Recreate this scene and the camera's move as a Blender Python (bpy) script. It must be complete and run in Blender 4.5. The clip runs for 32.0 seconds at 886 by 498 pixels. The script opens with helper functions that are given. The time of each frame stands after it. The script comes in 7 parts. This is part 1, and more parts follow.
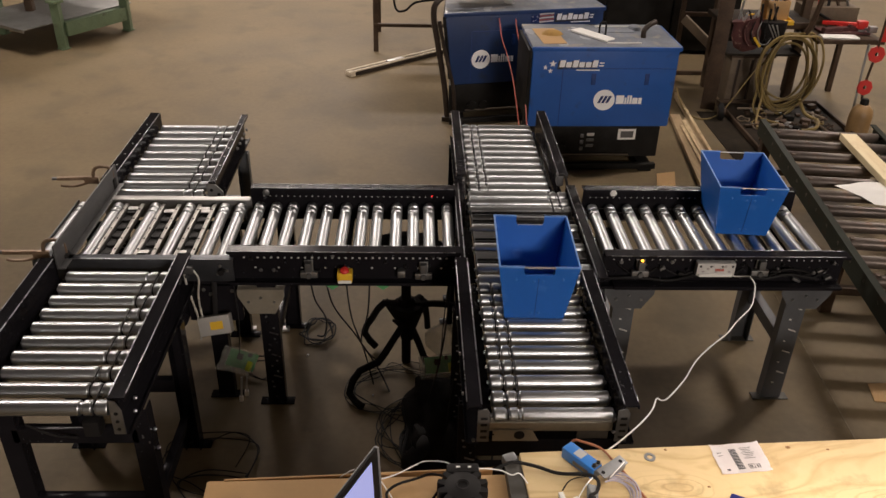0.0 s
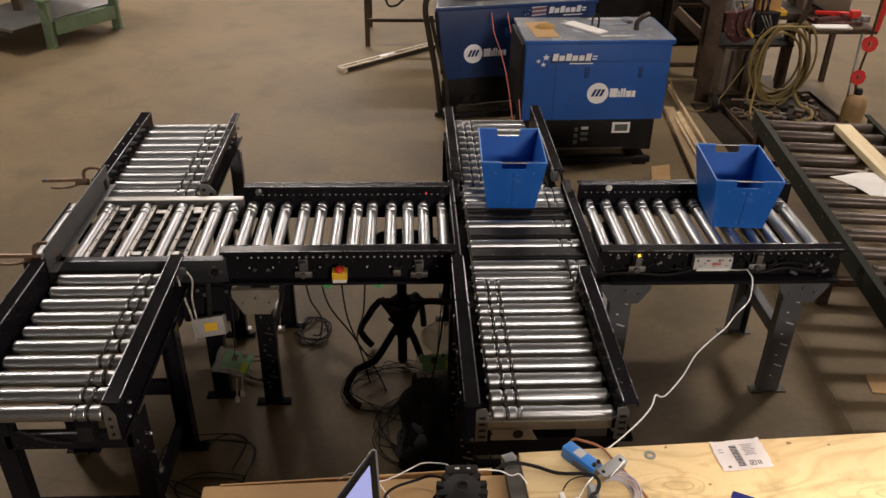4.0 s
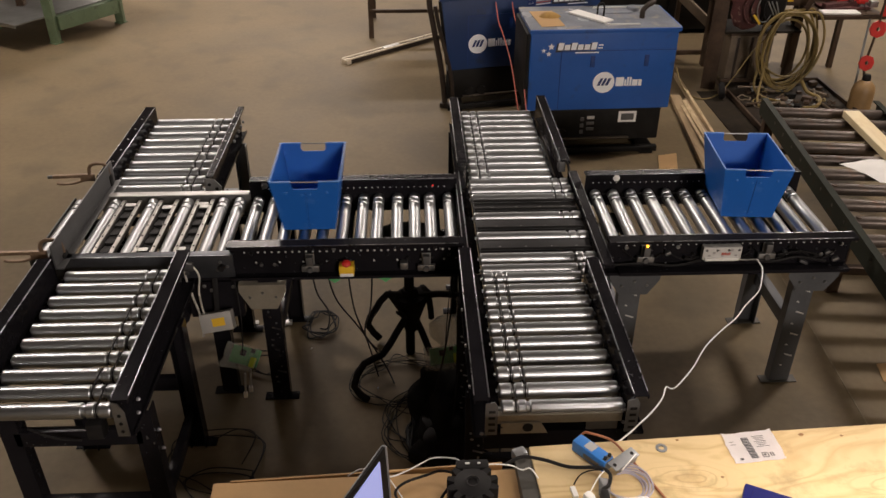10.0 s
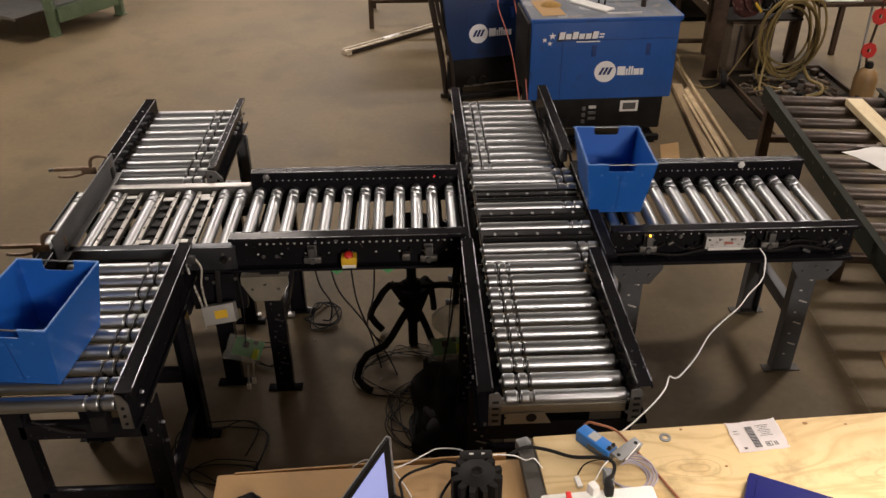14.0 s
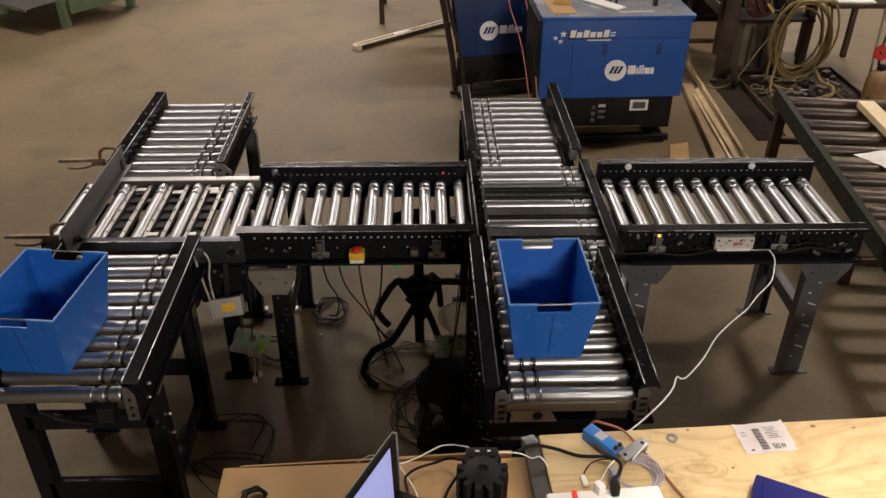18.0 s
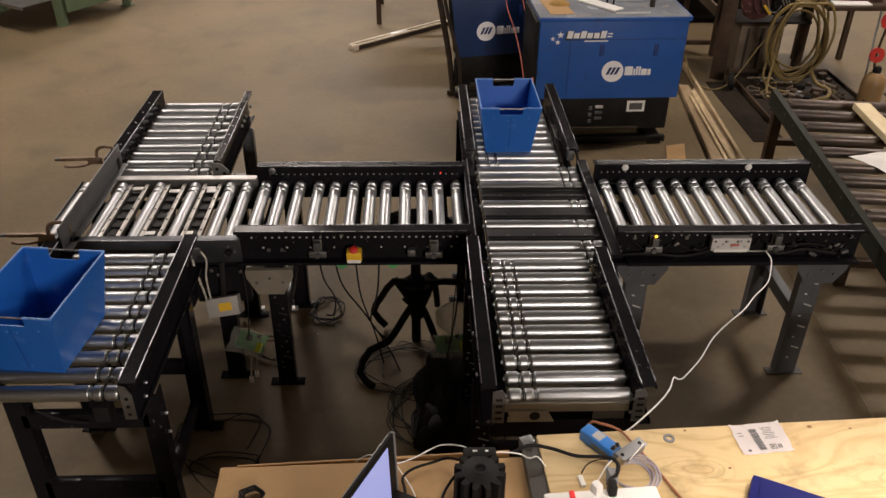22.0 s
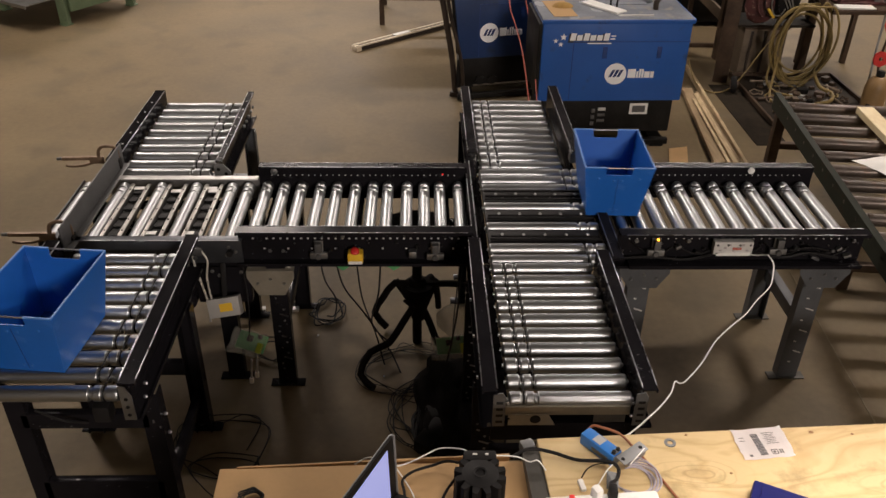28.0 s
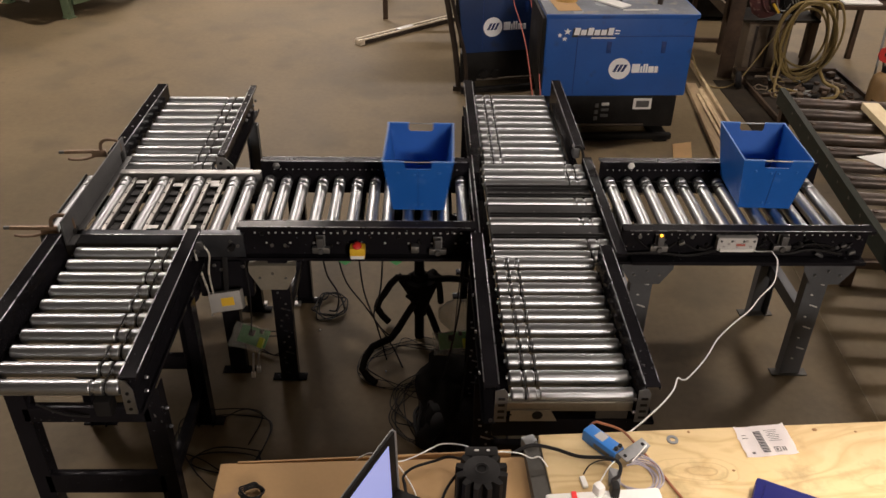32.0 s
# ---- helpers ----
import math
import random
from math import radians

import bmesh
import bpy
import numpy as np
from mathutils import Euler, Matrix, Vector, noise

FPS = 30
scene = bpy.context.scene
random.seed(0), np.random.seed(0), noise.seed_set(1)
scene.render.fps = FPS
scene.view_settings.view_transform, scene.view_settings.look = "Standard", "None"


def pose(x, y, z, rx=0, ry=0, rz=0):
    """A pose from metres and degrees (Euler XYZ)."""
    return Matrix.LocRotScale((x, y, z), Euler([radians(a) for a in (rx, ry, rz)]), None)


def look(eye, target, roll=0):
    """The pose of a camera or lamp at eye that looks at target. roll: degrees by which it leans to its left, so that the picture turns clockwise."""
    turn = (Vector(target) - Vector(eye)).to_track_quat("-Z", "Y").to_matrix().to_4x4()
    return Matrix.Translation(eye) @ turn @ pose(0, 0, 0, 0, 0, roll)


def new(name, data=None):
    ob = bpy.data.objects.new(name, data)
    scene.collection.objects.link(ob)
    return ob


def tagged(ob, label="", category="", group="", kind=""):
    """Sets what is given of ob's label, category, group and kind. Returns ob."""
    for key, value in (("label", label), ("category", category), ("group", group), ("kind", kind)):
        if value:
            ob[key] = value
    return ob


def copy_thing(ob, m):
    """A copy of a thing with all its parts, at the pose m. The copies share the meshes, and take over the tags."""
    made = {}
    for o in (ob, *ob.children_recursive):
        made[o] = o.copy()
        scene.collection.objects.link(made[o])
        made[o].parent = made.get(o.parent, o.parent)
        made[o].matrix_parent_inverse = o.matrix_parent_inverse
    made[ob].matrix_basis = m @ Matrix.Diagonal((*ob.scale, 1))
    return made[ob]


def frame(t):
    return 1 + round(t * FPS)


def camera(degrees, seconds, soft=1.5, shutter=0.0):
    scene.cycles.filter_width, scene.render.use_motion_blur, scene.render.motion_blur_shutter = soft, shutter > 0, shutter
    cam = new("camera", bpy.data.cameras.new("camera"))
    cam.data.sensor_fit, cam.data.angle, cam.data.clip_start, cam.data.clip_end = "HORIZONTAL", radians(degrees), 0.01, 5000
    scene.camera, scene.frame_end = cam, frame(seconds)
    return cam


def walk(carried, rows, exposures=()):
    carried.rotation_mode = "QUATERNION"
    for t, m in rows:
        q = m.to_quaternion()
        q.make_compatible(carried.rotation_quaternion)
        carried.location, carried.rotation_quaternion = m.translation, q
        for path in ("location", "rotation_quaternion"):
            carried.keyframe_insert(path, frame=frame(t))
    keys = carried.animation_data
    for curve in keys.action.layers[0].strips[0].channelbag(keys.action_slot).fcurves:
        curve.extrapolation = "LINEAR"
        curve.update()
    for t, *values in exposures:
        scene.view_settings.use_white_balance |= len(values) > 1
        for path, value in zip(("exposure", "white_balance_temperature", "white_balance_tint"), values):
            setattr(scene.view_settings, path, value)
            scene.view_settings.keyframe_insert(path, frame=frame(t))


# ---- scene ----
cam = camera(56.5, 32.0, shutter=0.5)
PATH = [
    (0, (-0.443, -2.861, 2.359), (-0.375, -1.141, 1.341), 1.5),
    (0.5, (-0.442, -2.851, 2.359), (-0.375, -1.132, 1.339), 1.3),
    (1, (-0.444, -2.849, 2.356), (-0.375, -1.13, 1.336), 1.0),
    (1.5, (-0.444, -2.849, 2.36), (-0.385, -1.132, 1.336), 0.7),
    (2, (-0.446, -2.85, 2.359), (-0.386, -1.134, 1.333), 0.7),
    (2.5, (-0.447, -2.845, 2.358), (-0.388, -1.129, 1.331), 0.8),
    (3, (-0.447, -2.839, 2.358), (-0.382, -1.123, 1.333), 1.0),
    (3.5, (-0.445, -2.833, 2.358), (-0.368, -1.119, 1.33), 1.0),
    (5.5, (-0.448, -2.834, 2.356), (-0.363, -1.123, 1.324), 0.9),
    (6, (-0.449, -2.831, 2.355), (-0.362, -1.122, 1.321), 0.9),
    (6.5, (-0.448, -2.828, 2.356), (-0.361, -1.121, 1.317), 0.9),
    (7, (-0.447, -2.826, 2.359), (-0.358, -1.12, 1.318), 0.8),
    (7.5, (-0.449, -2.825, 2.36), (-0.362, -1.115, 1.325), 0.7),
    (8, (-0.449, -2.824, 2.359), (-0.372, -1.114, 1.326), 0.4),
    (8.5, (-0.445, -2.823, 2.357), (-0.373, -1.113, 1.322), 0.3),
    (9, (-0.449, -2.823, 2.358), (-0.377, -1.115, 1.32), 0.2),
    (9.5, (-0.45, -2.819, 2.355), (-0.381, -1.113, 1.313), 0.2),
    (10, (-0.45, -2.815, 2.357), (-0.383, -1.114, 1.307), 0.1),
    (10.5, (-0.451, -2.812, 2.356), (-0.385, -1.114, 1.301), 0.2),
    (11, (-0.449, -2.81, 2.353), (-0.387, -1.114, 1.294), -0.1),
    (11.5, (-0.453, -2.813, 2.356), (-0.39, -1.119, 1.296), -0.2),
    (12, (-0.453, -2.817, 2.355), (-0.392, -1.122, 1.296), -0.3),
    (12.5, (-0.453, -2.815, 2.353), (-0.389, -1.121, 1.293), -0.3),
    (13, (-0.451, -2.812, 2.353), (-0.39, -1.121, 1.286), -0.3),
    (13.5, (-0.451, -2.811, 2.354), (-0.388, -1.122, 1.286), -0.3),
    (14, (-0.453, -2.811, 2.355), (-0.39, -1.122, 1.286), -0.3),
    (14.5, (-0.455, -2.813, 2.354), (-0.397, -1.123, 1.286), -0.3),
    (16.5, (-0.463, -2.812, 2.352), (-0.409, -1.124, 1.282), 0.2),
    (17, (-0.458, -2.814, 2.352), (-0.412, -1.125, 1.282), 0.1),
    (17.5, (-0.461, -2.809, 2.353), (-0.415, -1.123, 1.278), 0.2),
    (18, (-0.46, -2.808, 2.351), (-0.412, -1.122, 1.276), 0.3),
    (18.5, (-0.46, -2.806, 2.352), (-0.413, -1.12, 1.276), 0.2),
    (19, (-0.457, -2.807, 2.353), (-0.412, -1.121, 1.277), 0.1),
    (19.5, (-0.458, -2.804, 2.352), (-0.42, -1.119, 1.275), -0.0),
    (20, (-0.456, -2.804, 2.352), (-0.423, -1.121, 1.271), -0.1),
    (20.5, (-0.458, -2.806, 2.353), (-0.427, -1.124, 1.272), -0.1),
    (21, (-0.461, -2.806, 2.352), (-0.422, -1.122, 1.273), 0.2),
    (21.5, (-0.466, -2.806, 2.348), (-0.415, -1.121, 1.272), 0.5),
    (22, (-0.467, -2.809, 2.35), (-0.408, -1.123, 1.276), 0.7),
    (22.5, (-0.465, -2.808, 2.351), (-0.401, -1.123, 1.277), 0.7),
    (23, (-0.466, -2.808, 2.352), (-0.4, -1.123, 1.276), 0.8),
    (23.5, (-0.462, -2.801, 2.348), (-0.392, -1.117, 1.271), 0.8),
    (24, (-0.465, -2.8, 2.348), (-0.391, -1.117, 1.269), 0.9),
    (24.5, (-0.463, -2.798, 2.347), (-0.395, -1.119, 1.263), 1.0),
    (25, (-0.461, -2.801, 2.352), (-0.397, -1.121, 1.268), 0.8),
    (25.5, (-0.457, -2.798, 2.351), (-0.396, -1.117, 1.27), 0.7),
    (27.5, (-0.466, -2.802, 2.351), (-0.411, -1.116, 1.277), 1.0),
    (28, (-0.466, -2.802, 2.349), (-0.411, -1.114, 1.277), 1.0),
    (28.5, (-0.468, -2.804, 2.35), (-0.416, -1.115, 1.28), 1.1),
    (29, (-0.467, -2.8, 2.349), (-0.415, -1.112, 1.279), 1.1),
    (29.5, (-0.467, -2.801, 2.349), (-0.414, -1.113, 1.278), 1.1),
    (30, (-0.463, -2.801, 2.35), (-0.413, -1.113, 1.278), 1.1),
    (30.5, (-0.468, -2.798, 2.349), (-0.42, -1.111, 1.275), 1.1),
    (31, (-0.468, -2.796, 2.347), (-0.423, -1.112, 1.27), 1.2),
    (31.5, (-0.466, -2.793, 2.349), (-0.419, -1.111, 1.268), 1.2),
    (32, (-0.464, -2.793, 2.345), (-0.416, -1.112, 1.262), 1.1),
]
walk(cam, [(t, look(eye, target, roll)) for t, eye, target, roll in PATH])

# ---- light ----
world = bpy.data.worlds.new("hall")
scene.world = world
world.use_nodes = True
world.node_tree.nodes["Background"].inputs[0].default_value = (0.9, 0.8, 0.65, 1)
world.node_tree.nodes["Background"].inputs[1].default_value = 0.04
scene.view_settings.exposure = 0.0


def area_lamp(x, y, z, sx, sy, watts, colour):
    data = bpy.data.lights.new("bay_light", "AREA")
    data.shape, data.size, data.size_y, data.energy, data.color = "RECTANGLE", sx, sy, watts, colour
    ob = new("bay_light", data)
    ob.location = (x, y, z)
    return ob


WARM = (1.0, 0.868, 0.78)
LAMPS = [(-3.0, 8.8, 280, 1.2), (-1.9, 12.7, 530, 3.4), (5.3, 12.5, 700, 4.2), (-4.6, 3.6, 265, 1.4), (4.8, 3.3, 300, 1.4)]
for x, y, w, wide in LAMPS:
    area_lamp(x, y, 5.82, wide, 0.4, w, WARM)
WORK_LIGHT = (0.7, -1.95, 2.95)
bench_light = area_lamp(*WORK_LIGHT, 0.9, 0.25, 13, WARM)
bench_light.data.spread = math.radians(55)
# Unseen lamp added to brighten the fronts of the welders and totes.
FRONT_FILL = (2.2, -9.55, 4.4)
front_fill = area_lamp(*FRONT_FILL, 3.0, 0.9, 910, WARM)
front_fill.rotation_euler = (math.radians(72), 0, math.radians(11))


# ---- materials ----
def material(name, base, rough=0.5, metal=0.0, vary=0.15, scale=6.0, grain=80.0, bump=0.05, coat=0.0, dirt=None, amount=0.0, stretch=(1, 1, 1), island=0.0, spec=0.5):
    m = bpy.data.materials.new(name)
    m.use_nodes = True
    nt = m.node_tree
    n, link = nt.nodes, nt.links.new
    b = n["Principled BSDF"]
    co = n.new("ShaderNodeTexCoord")
    mp = n.new("ShaderNodeMapping")
    mp.inputs["Scale"].default_value = stretch
    link(co.outputs["Object"], mp.inputs[0])
    big = n.new("ShaderNodeTexNoise")
    big.inputs["Scale"].default_value, big.inputs["Detail"].default_value = scale, 5
    fine = n.new("ShaderNodeTexNoise")
    fine.inputs["Scale"].default_value, fine.inputs["Detail"].default_value = grain, 3
    link(mp.outputs[0], big.inputs[0]), link(mp.outputs[0], fine.inputs[0])
    mix = n.new("ShaderNodeMix")
    mix.data_type = "RGBA"
    lo = tuple(c * (1 - vary) for c in base)
    hi = tuple(min(1, c * (1 + vary)) for c in base)
    mix.inputs[6].default_value, mix.inputs[7].default_value = (*lo, 1), (*hi, 1)
    add = n.new("ShaderNodeMath")
    add.operation = "ADD"
    half = n.new("ShaderNodeMath")
    half.operation = "MULTIPLY_ADD"
    half.inputs[1].default_value, half.inputs[2].default_value = 1.6, -0.55
    link(big.outputs[0], half.inputs[0])
    small = n.new("ShaderNodeMath")
    small.operation = "MULTIPLY_ADD"
    small.inputs[1].default_value, small.inputs[2].default_value = 0.5, -0.2
    link(fine.outputs[0], small.inputs[0])
    link(half.outputs[0], add.inputs[0]), link(small.outputs[0], add.inputs[1])
    link(add.outputs[0], mix.inputs[0])
    colour = mix.outputs[2]
    if dirt:
        ramp = n.new("ShaderNodeValToRGB")
        ramp.color_ramp.elements[0].position, ramp.color_ramp.elements[1].position = 0.62 - amount * 0.3, 0.72
        spots = n.new("ShaderNodeTexNoise")
        spots.inputs["Scale"].default_value, spots.inputs["Detail"].default_value = scale * 2.3, 8
        link(mp.outputs[0], spots.inputs[0]), link(spots.outputs[0], ramp.inputs[0])
        dm = n.new("ShaderNodeMix")
        dm.data_type = "RGBA"
        dm.inputs[7].default_value = (*dirt, 1)
        link(ramp.outputs[0], dm.inputs[0]), link(colour, dm.inputs[6])
        colour = dm.outputs[2]
    if island:
        info = n.new("ShaderNodeObjectInfo")
        hs = n.new("ShaderNodeHueSaturation")
        mr = n.new("ShaderNodeMapRange")
        mr.inputs[3].default_value, mr.inputs[4].default_value = 1 - island, 1 + island
        link(info.outputs["Random"], mr.inputs[0]), link(mr.outputs[0], hs.inputs["Value"]), link(colour, hs.inputs["Color"])
        colour = hs.outputs[0]
    link(colour, b.inputs["Base Color"])
    rr = n.new("ShaderNodeMapRange")
    rr.inputs[3].default_value, rr.inputs[4].default_value = max(0.03, rough - 0.12), min(1, rough + 0.12)
    link(big.outputs[0], rr.inputs[0]), link(rr.outputs[0], b.inputs["Roughness"])
    b.inputs["Metallic"].default_value = metal
    b.inputs["Coat Weight"].default_value = coat
    b.inputs["Specular IOR Level"].default_value = spec
    if bump:
        bp = n.new("ShaderNodeBump")
        bp.inputs["Strength"].default_value, bp.inputs["Distance"].default_value = bump, 0.002
        link(fine.outputs[0], bp.inputs["Height"]), link(bp.outputs[0], b.inputs["Normal"])
    return m


def glow(name, colour, strength):
    m = bpy.data.materials.new(name)
    m.use_nodes = True
    b = m.node_tree.nodes["Principled BSDF"]
    b.inputs["Base Color"].default_value = (*colour, 1)
    b.inputs["Emission Color"].default_value = (*colour, 1)
    b.inputs["Emission Strength"].default_value = strength
    return m


def wood(name, light, dark, along="X", rings=9.0):
    m = material(name, light, 0.6, 0, 0.1, 3, 90, 0.15, dirt=tuple(c * 0.55 for c in dark), amount=0.06)
    n, link = m.node_tree.nodes, m.node_tree.links.new
    co = n.new("ShaderNodeTexCoord")
    mp = n.new("ShaderNodeMapping")
    mp.inputs["Scale"].default_value = (0.35, 1.6, 1.6) if along == "X" else (1.6, 0.35, 1.6)
    link(co.outputs["Object"], mp.inputs[0])
    nz = n.new("ShaderNodeTexNoise")
    nz.inputs["Scale"].default_value, nz.inputs["Detail"].default_value, nz.inputs["Distortion"].default_value = 3.2, 4, 0.8
    link(mp.outputs[0], nz.inputs[0])
    mul = n.new("ShaderNodeMath")
    mul.operation = "MULTIPLY"
    mul.inputs[1].default_value = rings
    link(nz.outputs[0], mul.inputs[0])
    fr = n.new("ShaderNodeMath")
    fr.operation = "PINGPONG"
    fr.inputs[1].default_value = 0.5
    link(mul.outputs[0], fr.inputs[0])
    ramp = n.new("ShaderNodeValToRGB")
    ramp.color_ramp.elements[0].color, ramp.color_ramp.elements[1].color = (*dark, 1), (*light, 1)
    ramp.color_ramp.elements[1].position = 0.32
    link(fr.outputs[0], ramp.inputs[0])
    base = n["Principled BSDF"].inputs["Base Color"]
    old = base.links[0].from_socket
    mx = n.new("ShaderNodeMix")
    mx.data_type = "RGBA"
    mx.inputs[0].default_value = 0.55
    link(old, mx.inputs[6]), link(ramp.outputs[0], mx.inputs[7]), link(mx.outputs[2], base)
    return m


def stained(m, colour, scale, lo, hi, most):
    """Blotches of dirt with an uneven outline over a material."""
    n, link = m.node_tree.nodes, m.node_tree.links.new
    co = n.new("ShaderNodeTexCoord")
    nz = n.new("ShaderNodeTexNoise")
    nz.inputs["Scale"].default_value, nz.inputs["Detail"].default_value, nz.inputs["Roughness"].default_value = scale, 7, 0.65
    link(co.outputs["Object"], nz.inputs[0])
    mr = n.new("ShaderNodeMapRange")
    mr.inputs[1].default_value, mr.inputs[2].default_value, mr.inputs[4].default_value = lo, hi, most
    link(nz.outputs[0], mr.inputs[0])
    base = n["Principled BSDF"].inputs["Base Color"]
    mx = n.new("ShaderNodeMix")
    mx.data_type = "RGBA"
    mx.inputs[7].default_value = (*colour, 1)
    old = base.links[0].from_socket
    link(mr.outputs[0], mx.inputs[0]), link(old, mx.inputs[6]), link(mx.outputs[2], base)
    return m


def chipped(m, colour, level):
    """Small chips and smears where the paint is worn to bare metal."""
    n, link = m.node_tree.nodes, m.node_tree.links.new
    b = n["Principled BSDF"]
    co = n.new("ShaderNodeTexCoord")
    spots, smear = n.new("ShaderNodeTexNoise"), n.new("ShaderNodeTexNoise")
    spots.inputs["Scale"].default_value, spots.inputs["Detail"].default_value = 75.0, 2
    smear.inputs["Scale"].default_value, smear.inputs["Detail"].default_value = 9.0, 4
    link(co.outputs["Object"], spots.inputs[0]), link(co.outputs["Object"], smear.inputs[0])
    both = n.new("ShaderNodeMath")
    both.operation = "MULTIPLY_ADD"
    both.inputs[1].default_value = 0.35
    link(smear.outputs[0], both.inputs[0]), link(spots.outputs[0], both.inputs[2])
    mask = n.new("ShaderNodeMapRange")
    mask.inputs[1].default_value, mask.inputs[2].default_value, mask.inputs[4].default_value = level + 0.23, level + 0.29, 0.8
    link(both.outputs[0], mask.inputs[0])
    mx = n.new("ShaderNodeMix")
    mx.data_type = "RGBA"
    mx.inputs[7].default_value = (*colour, 1)
    old = b.inputs["Base Color"].links[0].from_socket
    link(mask.outputs[0], mx.inputs[0]), link(old, mx.inputs[6]), link(mx.outputs[2], b.inputs["Base Color"])
    link(mask.outputs[0], b.inputs["Metallic"])
    return m


FLOOR = material("worn_concrete", (0.180, 0.134, 0.075), 0.6, 0, 0.3, 1.3, 30, 0.05, dirt=(0.12, 0.093, 0.055), amount=0.35, spec=0.25)
stained(FLOOR, (0.075, 0.058, 0.036), 2.6, 0.58, 0.78, 0.45)
stained(FLOOR, (0.20, 0.16, 0.10), 0.7, 0.5, 0.72, 0.4)
stained(FLOOR, (0.06, 0.048, 0.03), 11.0, 0.62, 0.74, 0.35)
JOINT = material("joint_filler", (0.21, 0.165, 0.10), 0.8, 0, 0.3, 30, 60, 0.05)
BLACK = chipped(material("black_paint", (0.012, 0.0112, 0.0132), 0.18, 0, 0.3, 7, 140, 0.03, spec=0.045), (0.26, 0.26, 0.29), 0.68)
ZINC = material("zinc_roller", (0.45, 0.465, 0.48), 0.375, 1.0, 0.14, 14, 240, 0.16, island=0.08, stretch=(0.05, 1, 1))
GALV = material("galvanised_steel", (0.30, 0.30, 0.295), 0.5, 1.0, 0.2, 14, 120, 0.04)
STEEL = material("dull_steel", (0.15, 0.15, 0.15), 0.5, 0.7, 0.25, 8, 90, 0.06)
GREYPAINT = material("grey_leg_paint", (0.095, 0.1, 0.108), 0.42, 0.3, 0.2, 8, 80, 0.05)
RUBBER = material("black_rubber", (0.015, 0.0142, 0.0142), 0.5, 0, 0.2, 20, 90, 0.05, spec=0.12)
MATT = material("matt_black", (0.014, 0.0125, 0.0118), 0.8, 0, 0.3, 14, 90, 0.2, spec=0.03)
BLUED = material("blued_steel_plate", (0.075, 0.08, 0.09), 0.38, 0.7, 0.25, 9, 90, 0.05)
BLUE = material("blue_corrugated_plastic", (0.013, 0.122, 0.49), 0.42, 0, 0.1, 5, 70, 0.05, dirt=(0.05, 0.17, 0.55), amount=0.02)
BLUEPAINT = material("blue_enamel", (0.020, 0.104, 0.40), 0.35, 0, 0.12, 4, 60, 0.02, coat=0.2, dirt=(0.03, 0.07, 0.2), amount=0.02)
DARKMETAL = material("sooty_metal", (0.016, 0.015, 0.014), 0.5, 0.1, 0.4, 9, 60, 0.08, spec=0.12)
RUST = material("rusty_steel", (0.085, 0.055, 0.035), 0.6, 0.5, 0.4, 10, 70, 0.12)
GREEN = material("green_machine_paint", (0.135, 0.19, 0.11), 0.5, 0, 0.25, 7, 60, 0.06, dirt=(0.08, 0.09, 0.06), amount=0.15)
DARKGREEN = material("dark_green_paint", (0.030, 0.034, 0.027), 0.5, 0.0, 0.3, 8, 70, 0.06, dirt=(0.04, 0.03, 0.022), amount=0.1, spec=0.05)
WHITE = material("white_paint", (0.78, 0.77, 0.74), 0.5, 0, 0.06, 6, 60, 0.02)
PAPER = material("white_paper", (0.80, 0.79, 0.76), 0.7, 0, 0.04, 9, 60, 0.03)
INK = material("dark_ink", (0.03, 0.03, 0.035), 0.6, 0, 0.2, 20, 60, 0.0)
YELLOW = material("yellow_plastic", (0.75, 0.46, 0.03), 0.45, 0, 0.1, 12, 60, 0.02)
RED = material("red_plastic", (0.60, 0.03, 0.025), 0.4, 0, 0.1, 12, 60, 0.02)
CARD = material("cardboard", (0.46, 0.285, 0.125), 0.75, 0, 0.1, 6, 90, 0.08, dirt=(0.36, 0.22, 0.12), amount=0.05)
HOSE = material("yellow_hose_rubber", (0.23, 0.165, 0.055), 0.55, 0, 0.25, 9, 60, 0.06, dirt=(0.12, 0.09, 0.05), amount=0.15)
TAN = material("tan_cylinder_paint", (0.28, 0.17, 0.07), 0.5, 0, 0.2, 9, 60, 0.06)
PCB = material("green_circuit_board", (0.10, 0.34, 0.13), 0.4, 0, 0.2, 40, 90, 0.02)
PINK = material("pink_red_cable", (0.45, 0.12, 0.09), 0.5, 0, 0.1, 9, 60, 0.0)
WALL = material("block_wall_paint", (0.42, 0.39, 0.34), 0.8, 0, 0.15, 1.2, 40, 0.05)
CEIL = material("dark_roof_deck", (0.17, 0.16, 0.15), 0.8, 0, 0.2, 1.0, 30, 0.05)
PLY = wood("pine_plywood", (0.65, 0.49, 0.25), (0.45, 0.29, 0.12), "X", 9.0)
stained(PLY, (0.20, 0.15, 0.06), 5.0, 0.56, 0.74, 0.75)
stained(PLY, (0.74, 0.60, 0.38), 2.0, 0.5, 0.7, 0.5)


